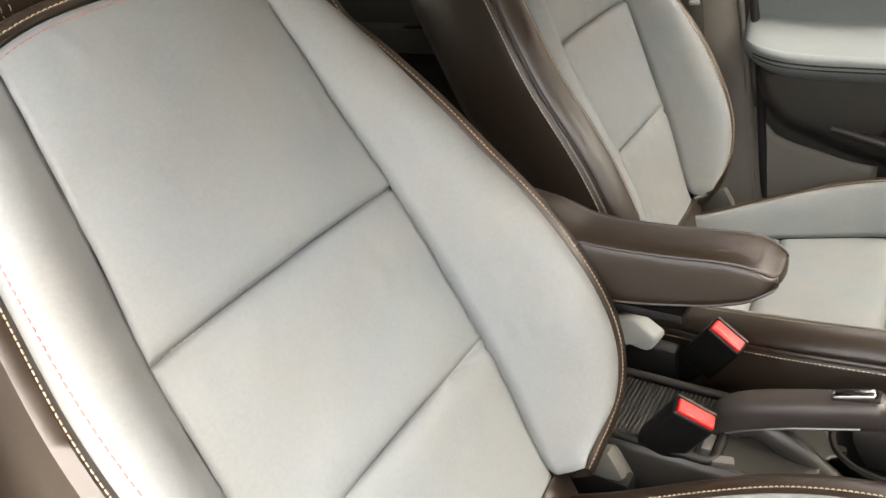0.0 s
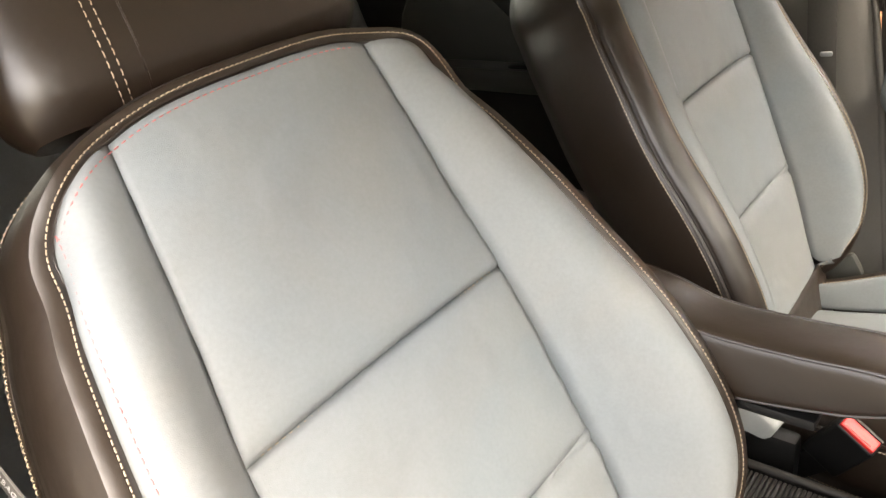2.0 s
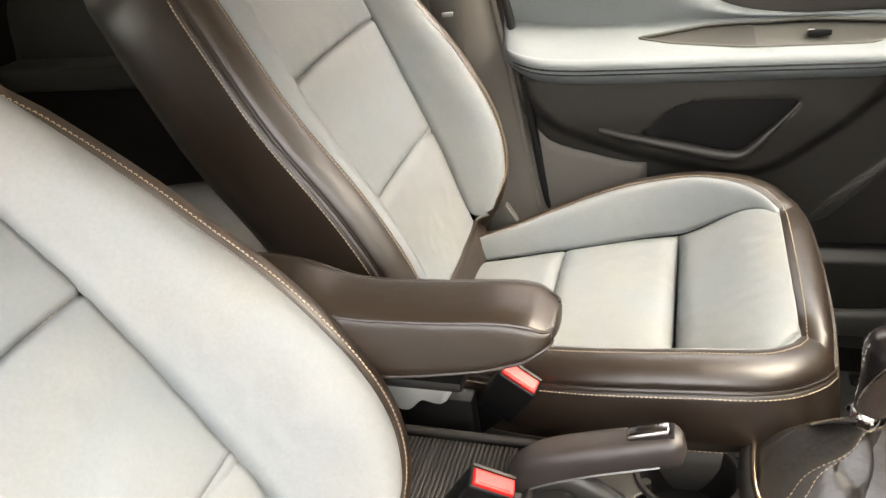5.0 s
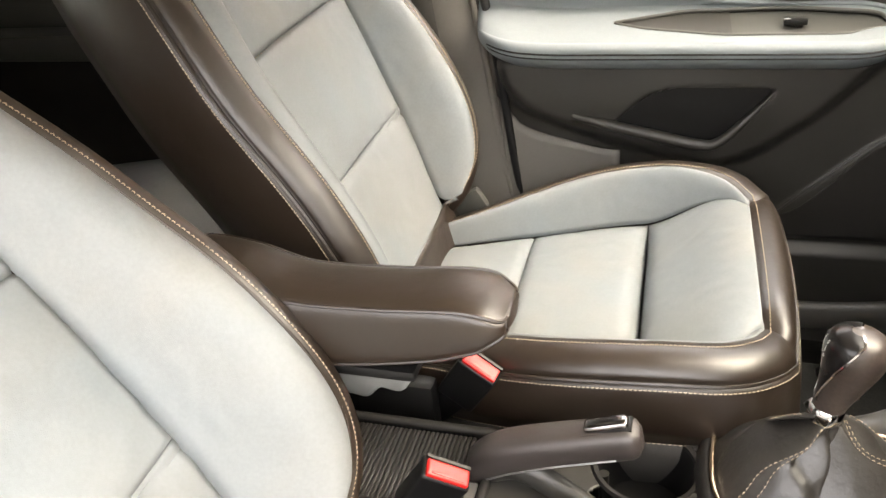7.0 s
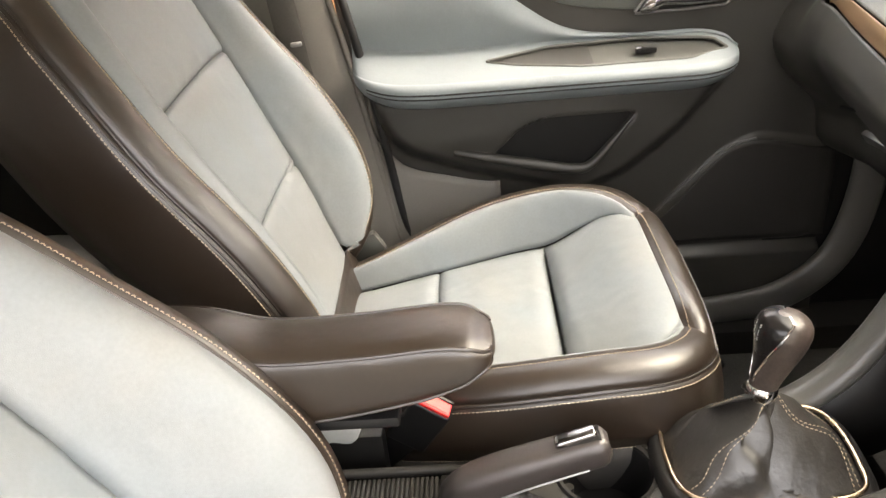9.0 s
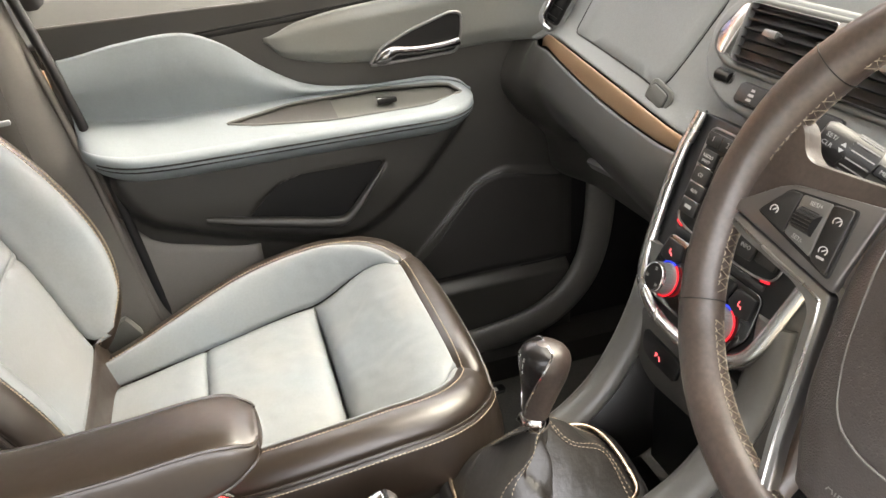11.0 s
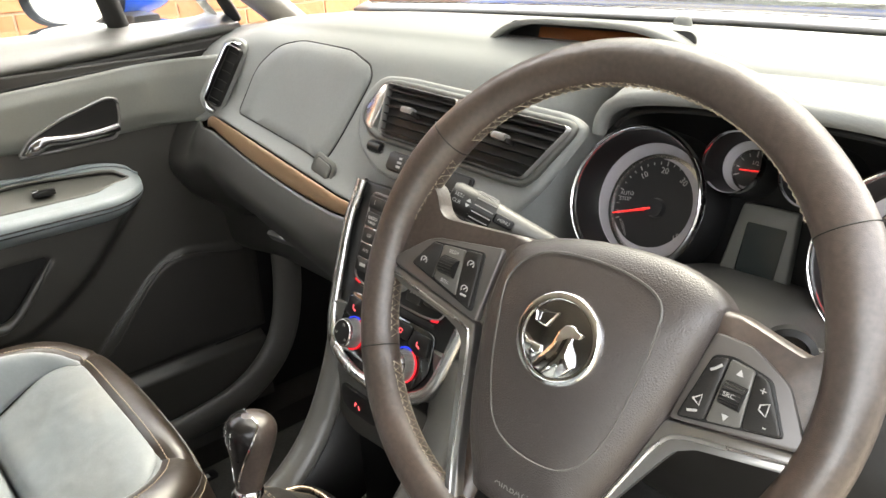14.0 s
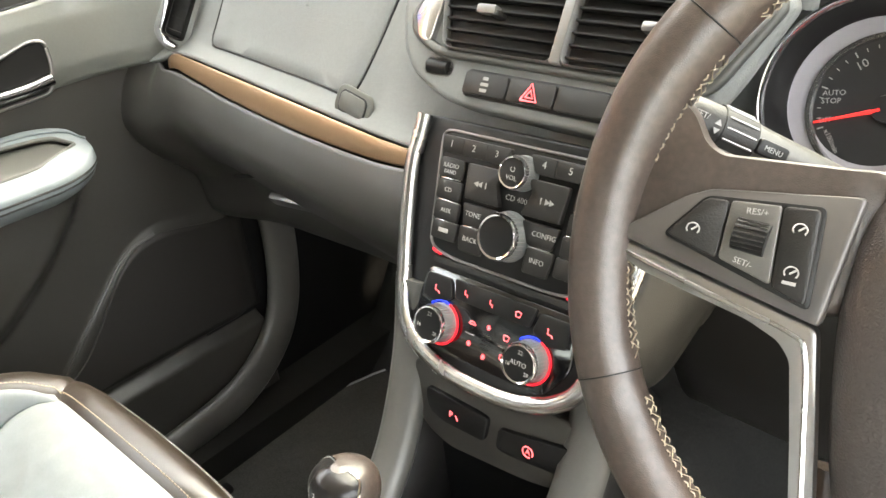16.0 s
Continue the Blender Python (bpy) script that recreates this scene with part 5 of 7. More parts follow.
small2, sf2 = dial("temperature_gauge", 0.412, 0.815, 0.838, 0.031, (0.006, -0.003), 0.020, "small gauge with red needle")
ticks(small2, sf2, 0.017, 200, -20, 8, 4)
part("needle", tube([sf2 @ Vector((-0.013, -0.004, 0.006)), sf2 @ Vector((0.015, 0.004, 0.006))], 0.0008, n=6), NEEDLE_RED, small2)
speedo, of = dial("speedometer", 0.512, 0.785, 0.788, 0.082, (0.008, -0.004), 0.060, "speedometer with red needle")
ticks(speedo, of, 0.053, 215, -35, 28, 2)
for text, a in (("20", 190), ("40", 150), ("60", 112), ("80", 74), ("100", 36)):
    lettering(text, 0.0095, of @ pose(math.cos(radians(a)) * 0.043, math.sin(radians(a)) * 0.043, 0.0034, 0, 0, a - 90), WHITE_INK, speedo)
part("needle", tube([of @ Vector((-0.052, -0.020, 0.008)), of @ Vector((-0.003, -0.001, 0.008))], 0.0016, n=6), NEEDLE_RED, speedo)
dm = facing((0.374, 0.826, 0.757), cl_n)
disp = part("trip_display", prism(round_corners([(-0.034, -0.044), (-0.026, 0.036), (0.030, 0.036), (0.038, -0.044)], 0.005), 0.010, dm @ pose(-0.006, 0, 0), 0.003), PLATE_GREY, cluster, "grey trip computer bezel")
part("screen", prism(rounded(0.040, 0.050, 0.002), 0.0015, dm @ pose(-0.002, -0.008, 0.010), 0.0003), SCREEN, disp, "dark blank screen")
def cowl(u, v):
    a = math.pi * (0.02 + 0.96 * u)
    x = 0.376 - 0.186 * math.copysign(abs(math.cos(a)) ** 0.75, math.cos(a)) * (1 + 0.12 * v)
    z = 0.835 + 0.068 * math.sin(a) ** 0.6 - 0.004 * v
    return (x, 0.772 + 0.115 * v + 0.02 * math.cos(a) ** 2, z + 0.012 * math.sin(math.pi * v))
shell(part("cowl", grid(cowl, 48, 14), DASH_SOFT, cluster, "soft grey cowl over the dials"), 0.012)
shell(part("cowl_lining", grid(lambda u, v: Vector(cowl(0.09 + 0.82 * u, v)) + Vector((0.012 * math.cos(math.pi * u), 0.004, -0.0135)), 48, 14), PLASTIC_BLACK, cluster, "black lining under the cowl"), 0.004)
part("cowl_lip", tube([Vector(cowl(i / 48, 0.0)) for i in range(49)], 0.008, n=10), DASH_SOFT, cluster)

# knee panel and flank on the driver's side
def knee(u, v):
    x = 0.115 + 0.62 * u
    prof = smooth_line([(0, 0.835, 0.70), (0, 0.755, 0.655), (0, 0.735, 0.60), (0, 0.76, 0.50), (0, 0.82, 0.42), (0, 0.95, 0.40)], 30)
    p = prof[min(30, round(v * 30))]
    return (x, p.y - 0.02 * math.sin(math.pi * u), p.z)
shell(part("knee_panel", grid(knee, 30, 30), PLASTIC_DARK, dashboard, "dark knee panel under the steering column"), 0.005)
def flank(u, v):
    p = Vector((0.132, 0.70, 0.755)).lerp(Vector((0.115, 0.645, 0.61)), v)
    q = Vector((0.235, 0.80, 0.70)).lerp(Vector((0.150, 0.74, 0.58)), v)
    return p.lerp(q, u) + Vector((0.012 * math.sin(math.pi * u), 0, 0))
shell(part("stack_flank", grid(flank, 12, 16), DOOR_LOWER, dashboard), 0.004)

# ---- centre stack: radio and climate controls in a chrome frame ----
ST = facing((-0.004, 0.66, 0.675), (0, -math.cos(radians(24.5)), math.sin(radians(24.5)))) @ pose(0, 0, 0, 0, 0, -1.5)
FRAME_W = [(-0.157, 0.030), (-0.150, 0.062), (-0.138, 0.086), (-0.121, 0.103), (-0.085, 0.114), (0.027, 0.131), (0.083, 0.127)]
centre_stack = thing("centre_stack", (0.0, 0.66, 0.52), "centre stack in black plastic with a silver frame", "control panel")
left = [(-curve1(y, FRAME_W), y) for y in [0.083 - 0.240 * i / 24 for i in range(25)]]
outline = left + [(-x, y) for x, y in reversed(left)]
part("panel", prism(outline, 0.030, ST @ pose(0, 0, -0.036), 0.003), PLASTIC_BLACK, centre_stack)
frame_line = smooth_line([(x, y, 0) for x, y in left] + [(-x, y, 0) for x, y in reversed(left)], 110)
part("silver_frame", tube([ST @ Vector((p.x, p.y, -0.002)) for p in frame_line], 0.0088, n=12, flat=0.8, up=(0, -0.9, 0.4)), SILVER, centre_stack, "bright satin silver frame")
def cheek(side):
    def f(u, v):
        y = 0.080 - 0.235 * v
        w = curve1(y, FRAME_W)
        p = ST @ Vector((side * (w + 0.004), y, -0.004))
        q = ST @ Vector((side * (w + 0.030 + 0.03 * (1 - v)), y + 0.01, -0.080))
        return Vector(p).lerp(Vector(q), u) + Vector((side * 0.006 * math.sin(math.pi * u), 0, 0))
    return f
for side in (-1, 1):
    shell(part("cheek", grid(cheek(side), 10, 30), DOOR_LOWER if side > 0 else DOOR_UPPER, centre_stack), 0.003)


def key(owner, pts, depth=0.004, mat=None, name="button", z=0.0, r=0.003):
    return part(name, prism(round_corners(pts, r, 3), depth, ST @ pose(0, 0, z), 0.0012), mat or PLASTIC_DARK, owner)


def bars(owner, cx, cy, w, h, mat, z, n=1):
    """Writing too small to read: plain bars of its size."""
    for k in range(n):
        part("marking", box((w, h, 0.0003), ST @ pose(cx, cy - k * h * 1.8, z), 0), mat, owner)


radio = thing("car_radio", (0.0, 0.65, 0.62), "black car radio with chrome-ringed knobs and many buttons", "radio")
face = part("fascia", prism(round_corners([(-0.098, 0.072), (0.098, 0.072), (0.088, -0.040), (0.060, -0.046), (-0.060, -0.046), (-0.088, -0.040)], 0.012), 0.004, ST @ pose(0, 0, -0.006), 0.0015), PLASTIC_BLACK, radio)
part("fascia_rim", tube([ST @ Vector((x, y, -0.002)) for x, y in round_corners([(-0.099, 0.073), (0.099, 0.073), (0.089, -0.041), (0.060, -0.047), (-0.060, -0.047), (-0.089, -0.041)], 0.012)], 0.0014, closed=True, n=6), TITAN, radio, "thin grey rim")
for s, names in ((-1, ("1", "2", "3")), (1, ("4", "5", "6"))):
    strip_key = key(radio, [(s * 0.093, 0.068), (s * 0.010, 0.068), (s * 0.018, 0.052), (s * 0.091, 0.052)], 0.005)
    for k, d in enumerate(names):
        x = s * (0.080, 0.053, 0.026)[k if s < 0 else 2 - k]
        lettering(d, 0.009, ST @ pose(x, 0.0605, 0.0053), WHITE_INK, strip_key)
    for k in (1, 2):
        x = s * (0.093 - 0.0275 * k)
        part("gap", box((0.0008, 0.015, 0.0006), ST @ pose(x, 0.060, 0.0051), 0), PLASTIC_BLACK, strip_key)
    for k, (text, top) in enumerate((("RADIO", 0.047), ("CD", 0.026), ("AUX", 0.006), ("", -0.013))):
        x0, x1 = s * (0.091 - 0.0015 * k), s * (0.062 - 0.002 * k)
        kb = key(radio, [(x0, top), (x1, top), (x1, top - 0.0185), (x0, top - 0.0185)], 0.004)
        if s < 0:
            if text:
                lettering(text, 0.0062, ST @ pose((x0 + x1) / 2, top - 0.007 if text == "RADIO" else top - 0.009, 0.0043), WHITE_INK, kb)
            else:
                bars(kb, (x0 + x1) / 2, top - 0.009, 0.012, 0.004, WHITE_INK, 0.0043)
            if text == "RADIO":
                lettering("BAND", 0.0055, ST @ pose((x0 + x1) / 2, top - 0.013, 0.0043), WHITE_INK, kb)
        if k < 3:
            part("accent", box((0.024, 0.0011, 0.001), ST @ pose((x0 + x1) / 2 - s * 0.002, top - 0.0195, 0.003), 0.0003), CHROME, kb, "thin chrome line")
    big = key(radio, [(s * 0.056, 0.047), (s * 0.014, 0.047), (s * 0.020, 0.034), (s * 0.012, 0.014), (s * 0.053, 0.014)], 0.006)
    for k in (0, 1):
        part("arrow", prism([(0, -0.0028), (0.005 * s, 0), (0, 0.0028)][::1 if s > 0 else -1], 0.0003, ST @ pose(s * (0.035 + 0.0045 * k), 0.030, 0.006), 0), WHITE_INK, big)
    part("arrow_bar", box((0.0012, 0.0056, 0.0003), ST @ pose(s * 0.0305, 0.030, 0.0062), 0), WHITE_INK, big)
    for text, top, low in (("TONE" if s < 0 else "CONFIG", 0.010, -0.011), ("BACK" if s < 0 else "INFO", -0.0125, -0.036)):
        kb = key(radio, [(s * 0.054, top), (s * (0.014 if top > 0 else 0.024), top), (s * 0.024, low), (s * 0.050, low)], 0.004)
        lettering(text, 0.0068, ST @ pose(s * (0.040 if top > 0 else 0.038), (top + low) / 2 + 0.001, 0.0043), WHITE_INK, kb)
    part("accent", box((0.022, 0.0011, 0.001), ST @ pose(s * 0.038, -0.0118, 0.003), 0.0003), CHROME, face)
lettering("CD 400", 0.0075, ST @ pose(0.0, 0.0245, -0.0017), WHITE_INK, radio)


def knob(owner, name, x, y, r, h, ring=True, text=(), cap=PLASTIC_BLACK):
    m = ST @ pose(x, y, 0.0)
    prof = [(r * 1.12, -0.003), (r * 1.05, 0.001), (r * 1.0, 0.004), (r * 0.97, h - 0.003), (r * 0.95, h)]
    body = part(name, lathe(prof, m, 48), GREY_PLASTIC if ring else PLASTIC_DARK, owner, "knob with a chrome ring")
    for k in range(36):
        a = 2 * math.pi * k / 36
        part("rib", box((0.0009, 0.0012, h * 0.72), m @ pose(math.cos(a) * r * 1.0, math.sin(a) * r * 1.0, h * 0.45, 0, 0, math.degrees(a) + 90), 0), TITAN, body)
    part("chrome_ring", lathe([(r * 0.98, h - 0.004), (r * 1.0, h - 0.001), (r * 0.94, h + 0.0015), (r * 0.86, h + 0.001), (r * 0.84, h - 0.001)], m, 48), CHROME, body)
    top = part("cap", lathe([(r * 0.86, h - 0.002), (r * 0.85, h), (r * 0.4, h + 0.0004), (0.0, h + 0.0004)], m, 40), cap, body)
    for t, dx, dy, s in text:
        lettering(t, s, m @ pose(dx, dy, h + 0.0006), WHITE_INK, top)
    return body, m


vol, vm = knob(radio, "volume_knob", 0.002, 0.049, 0.0150, 0.016, text=(("VOL", 0, -0.005, 0.0062),))
part("power_mark", tube([vm @ Vector((0.0022 * math.cos(radians(a)), 0.003 + 0.0022 * math.sin(radians(a)), 0.0167)) for a in range(120, 421, 25)], 0.0004, n=4), WHITE_INK, vol)
knob(radio, "menu_knob", 0.0, -0.010, 0.0215, 0.017)
part("red_lamp", prism(rounded(0.013, 0.004, 0.0015), 0.001, ST @ pose(-0.078, -0.0445, -0.002, 0, 0, -12), 0.0003), RING_LIT, radio, "small red warning lamp")
part("red_lamp", prism(rounded(0.013, 0.004, 0.0015), 0.001, ST @ pose(0.078, -0.0445, -0.002, 0, 0, 12), 0.0003), RING_LIT, radio)
part("disc_slot", box((0.160, 0.0062, 0.003), ST @ pose(0, -0.0525, -0.003), 0.001), RUBBER, radio)

climate = thing("climate_control", (0.0, 0.61, 0.56), "black climate panel with red-lit knobs and symbols", "climate control")
cf = part("fascia", prism(round_corners([(-0.086, -0.060), (0.086, -0.060), (0.092, -0.108), (0.070, -0.140), (-0.070, -0.140), (-0.092, -0.108)], 0.012), 0.004, ST @ pose(0, 0, -0.006), 0.0015), PIANO, climate)
for s in (-1, 1):
    hk = key(climate, [(s * 0.082, -0.066), (s * 0.052, -0.066), (s * 0.047, -0.084), (s * 0.062, -0.094), (s * 0.084, -0.090)], 0.003, PLASTIC_BLACK, "heated_seat_key", -0.002)
    part("seat_symbol", tube([ST @ Vector((s * 0.066 + a, -0.080 + b, 0.0014)) for a, b in ((-0.003, 0.0035), (-0.0026, -0.0015), (0.0015, -0.0018), (0.003, -0.0038))], 0.0006, n=5), RED_LIT, hk)
    kb, km = knob(climate, "temperature_knob", s * 0.0535 - 0.002, -0.111, 0.0185, 0.019, text=(("22", 0, 0.010, 0.0052), ("16", -0.011, -0.003, 0.0052), ("28", 0.010, -0.007, 0.0052)) + ((("AUTO", 0, 0.0, 0.0062),) if s > 0 else ()))
    part("lit_ring", tube([km @ Vector((0.0215 * math.cos(radians(a)), 0.0215 * math.sin(radians(a)), 0.0006)) for a in range(-90, 71, 10)], 0.0011, n=6), RING_LIT, kb, "red glowing ring")
    part("lit_ring", tube([km @ Vector((0.0215 * math.cos(radians(a)), 0.0215 * math.sin(radians(a)), 0.0006)) for a in range(74, 135, 10)], 0.0011, n=6), BLUE_LIT, kb, "blue glowing ring")
air = key(climate, [(-0.048, -0.064), (0.048, -0.064), (0.043, -0.083), (-0.043, -0.083)], 0.003, PLASTIC_BLACK, "air_key", -0.002)
def symbol(owner, x, y, kind):
    z = 0.0014 if owner is air else -0.0016
    shapes = {"person": [(-0.003, 0.004), (-0.003, -0.001), (0.001, -0.001), (0.001, -0.004)], "arc": [(-0.004, 0.002), (0.0, 0.0035), (0.004, 0.002), (0.0025, -0.003), (-0.0025, -0.003), (-0.004, 0.002)], "car": [(-0.005, -0.001), (-0.003, 0.002), (0.002, 0.002), (0.005, -0.001), (-0.005, -0.001)], "flake": [(-0.003, 0), (0.003, 0), (0, 0), (0.0015, 0.003), (-0.0015, -0.003), (0, 0), (-0.0015, 0.003), (0.0015, -0.003)], "box": [(-0.0035, 0.0025), (0.0035, 0.0025), (0.0035, -0.0025), (-0.0035, -0.0025), (-0.0035, 0.0025)]}
    part("symbol", tube([ST @ Vector((x + a * 0.8, y + b * 0.8, z)) for a, b in shapes[kind]], 0.0005, n=5), RED_LIT, owner)
for x, kind in ((-0.030, "person"), (0.0, "person"), (0.030, "arc")):
    symbol(air, x, -0.0745, kind)
for x, y, kind in ((-0.019, -0.100, "car"), (-0.019, -0.120, "flake"), (0.0, -0.098, "flake"), (0.0, -0.127, "flake"), (0.021, -0.101, "arc"), (0.021, -0.120, "box")):
    symbol(cf, x, y, kind)
for k in range(5):
    part("fan_bar", box((0.011, 0.0012, 0.0003), ST @ pose(0.0, -0.105 - 0.0035 * k, -0.0018), 0), PLASTIC_DARK, cf)
for s in (-1, 1):
    part("accent", box((0.011, 0.0012, 0.0008), ST @ pose(s * 0.020, -0.1105, -0.0016), 0.0003), CHROME, cf)

# two keys below the frame
LOW = facing((-0.004, 0.602, 0.474), (0, -0.985, 0.17))
low_panel = thing("lower_switch_panel", (0.0, 0.60, 0.43), "dark switch panel below the silver frame", "switch panel")
part("backing", prism(round_corners([(-0.098, 0.050), (0.098, 0.050), (0.110, 0.022), (0.086, -0.026), (0.05, -0.034), (-0.05, -0.040), (-0.082, -0.028), (-0.100, 0.0)], 0.014), 0.018, LOW @ pose(0, 0, -0.016), 0.003), DOOR_LOWER, low_panel)
for s in (-1, 1):
    shape = [(-0.076, 0.0245), (-0.010, 0.0205), (0.0045, 0.0185), (0.0, -0.0095), (-0.055, -0.0085), (-0.0715, -0.002), (-0.0765, 0.012)] if s < 0 else [(0.0165, 0.0145), (0.030, 0.0155), (0.0985, 0.0275), (0.0985, 0.010), (0.091, -0.0045), (0.030, -0.011), (0.0138, -0.0097)]
    k2 = part("switch", prism(round_corners(shape, 0.006), 0.005, LOW @ pose(0, 0, 0.002), 0.0015), PLASTIC_BLACK, low_panel)
    if s < 0:
        lettering("P", 0.010, LOW @ pose(-0.0425, 0.004, 0.0072), RED_LIT, k2)
        bars_m = LOW @ pose(-0.0365, 0.003, 0.0072)
        part("symbol", tube([bars_m @ Vector((0, 0.002, 0)), bars_m @ Vector((0.003, -0.003, 0))], 0.0007, n=5), RED_LIT, k2)
    else:
        lettering("A", 0.008, LOW @ pose(0.052, 0.004, 0.0072), RED_LIT, k2)
        part("symbol", tube([LOW @ Vector((0.052 + 0.0058 * math.cos(radians(a)), 0.004 + 0.0058 * math.sin(radians(a)), 0.0072)) for a in range(-30, 301, 30)], 0.0007, n=5), RED_LIT, k2)

# ---- steering wheel ----
WC = Vector((0.373, 0.522, 0.797))
WM = facing(WC, (0.1069, -0.885, 0.4526), (0, 0.452, 0.892))
steering_wheel = thing("steering_wheel", tuple(WM @ Vector((0, 0, -0.06))), "dark leather steering wheel with silver spokes and cream stitching", "steering wheel")
RW, RT = 0.1864, 0.0163


def rim_point(a, t, grow=0.0):
    """a round the wheel, t round the tube; grips thicken at ten and two."""
    thick = RT + 0.0026 * sum(math.exp(-((a - g + math.pi) % (2 * math.pi) - math.pi) ** 2 / 0.09) for g in (radians(25), radians(155)))
    wide = RW + math.cos(t) * (thick * 1.05 + grow)
    return WM @ Vector((math.cos(a) * wide, math.sin(a) * wide, math.sin(t) * (thick + grow)))
rim_ob = part("rim", grid(lambda u, v: rim_point(2 * math.pi * u, 2 * math.pi * v), 120, 20, loop=True), LEATHER_WHEEL, steering_wheel, "dark brown leather rim")
for a in (34, 147, 208, 332):
    part("seam", tube([rim_point(radians(a), 2 * math.pi * k / 24, 0.0001) for k in range(24)], 0.0005, closed=True, n=5), PLASTIC_BLACK, rim_ob)
inner = math.pi * 0.86
for a0, a1 in ((38, 142), (213, 327), (150, 172), (186, 206)):
    n = int((a1 - a0) * 0.72)
    line = []
    for k in range(n + 1):
        a = radians(a0 + (a1 - a0) * k / n)
        line.append(rim_point(a, math.pi + (0.26 if k % 2 else -0.26), 0.0008))
    part("lacing", tube(line, 0.0004, n=5), THREAD_DULL, rim_ob, "cream cross stitching")
    for e in (-0.26, 0.26):
        ln = [rim_point(radians(a0 + (a1 - a0) * k / 30), math.pi + e, 0.0004) for k in range(31)]
        part("lacing", stitches(ln, [(WC - p).normalized() for p in ln], 0.0036, 0.002, 0.0004), THREAD_DULL, rim_ob)

# airbag cover
AIRBAG = [(-0.061, 0.032), (-0.030, 0.049), (0.018, 0.058), (0.070, 0.057), (0.100, 0.044), (0.105, 0.024), (0.097, -0.022), (0.088, -0.054), (0.073, -0.098), (0.060, -0.125), (0.042, -0.148), (-0.022, -0.152), (-0.036, -0.138), (-0.053, -0.100), (-0.063, -0.055), (-0.068, -0.010)]
air_line = [(p.x, p.y) for p in smooth_line([(x, y, 0) for x, y in AIRBAG], 72, closed=True)]
ac = (0.012, -0.045)
def airbag_ring(s, z):
    return [WM @ Vector((ac[0] + (x - ac[0]) * s, ac[1] + (y - ac[1]) * s, z)) for x, y in air_line]
bag = part("airbag_cover", loft([airbag_ring(s, z) for s, z in ((0.98, -0.035), (1.0, -0.012), (0.995, 0.000), (0.97, 0.008), (0.90, 0.0145), (0.80, 0.0185), (0.6, 0.022), (0.35, 0.024), (0.1, 0.0245), (0.005, 0.0245))]), AIRBAG_SKIN, steering_wheel, "grained dark airbag cover")
GROOVE = [(-0.048, 0.011), (-0.025, 0.037), (0.028, 0.042), (0.068, 0.031), (0.073, 0.001), (0.065, -0.058), (0.050, -0.093), (0.025, -0.104), (-0.015, -0.096), (-0.034, -0.066), (-0.044, -0.026)]
def bag_z(x, y):
    d = inside(x, y, air_line)
    return curve1(max(d, 0.0), [(0.0, 0.002), (0.004, 0.010), (0.012, 0.0165), (0.03, 0.021), (0.06, 0.0245), (0.1, 0.0248)])
groove_pts = [WM @ Vector((p.x, p.y, bag_z(p.x, p.y) + 0.0004)) for p in smooth_line([(x, y, 0) for x, y in GROOVE], 80, closed=True)]
part("groove", tube(groove_pts, 0.0009, closed=True, n=5), SILL_GREY, bag, "shallow seam of the airbag lid")
bm_ = WM @ pose(0.010, -0.017, 0.0235)
badge = part("badge", lathe([(0.0335, 0.0), (0.033, 0.004), (0.031, 0.0055), (0.0275, 0.005), (0.0268, 0.003)], bm_, 56), CHROME, bag, "round chrome badge")
part("badge_field", lathe([(0.0272, 0.0015), (0.0268, 0.003), (0.012, 0.0042), (0.0, 0.0045)], bm_, 48), DARK_CHROME, badge)
BODY = [(-0.012, -0.0235), (-0.006, -0.012), (-0.001, -0.003), (0.001, 0.006), (0.005, 0.012), (0.011, 0.013), (0.015, 0.010), (0.019, 0.009), (0.017, 0.0055), (0.012, 0.005), (0.012, 0.001), (0.017, -0.006), (0.019, -0.014), (0.012, -0.023), (0.008, -0.0255), (0.007, -0.015), (0.003, -0.020), (-0.002, -0.0262)]
part("badge_relief", prism(BODY, 0.003, bm_ @ pose(0, 0, 0.0035), 0.0010), CHROME, badge, "raised chrome emblem")
WING = [(-0.0255, -0.004), (-0.019, -0.008), (-0.009, -0.008), (-0.008, -0.013), (-0.013, -0.018), (-0.018, -0.017), (-0.0235, -0.011)]
part("badge_relief", prism(WING, 0.003, bm_ @ pose(0, 0, 0.0032), 0.0010), CHROME, badge)
part("badge_shield", tube([bm_ @ Vector((x, y, 0.0055)) for x, y in ((-0.020, 0.014), (-0.004, 0.017), (-0.010, 0.006), (-0.019, 0.007), (-0.020, 0.014))], 0.0011, n=6), CHROME, badge)
lettering("AIRBAG", 0.0085, WM @ pose(0.008, -0.131, 0.0185, 0, 0, -3), TITAN, bag)

# spokes, silver trims and the two groups of buttons
def wheel_piece(name, outline, r, depth, z, bevel, mat, owner, label=""):
    return part(name, prism(round_corners(outline, r, 4), depth, WM @ pose(0, 0, z), bevel), mat, owner, label)
def ribbed_roller(owner, x, y, w):
    part("rocker", tube([WM @ Vector((x - w / 2, y, 0.0095)), WM @ Vector((x + w / 2, y - 0.001, 0.0095))], 0.0078, n=18), PLASTIC_BLACK, owner, "ribbed thumb roller")
    for k in range(7):
        a = radians(28 + 18 * k)
        part("rib", tube([WM @ Vector((x + e * w / 2, y + 0.0079 * math.cos(a), 0.0095 + 0.0079 * math.sin(a))) for e in (-0.96, 0.96)], 0.0005, n=4), PLASTIC_DARK, owner)
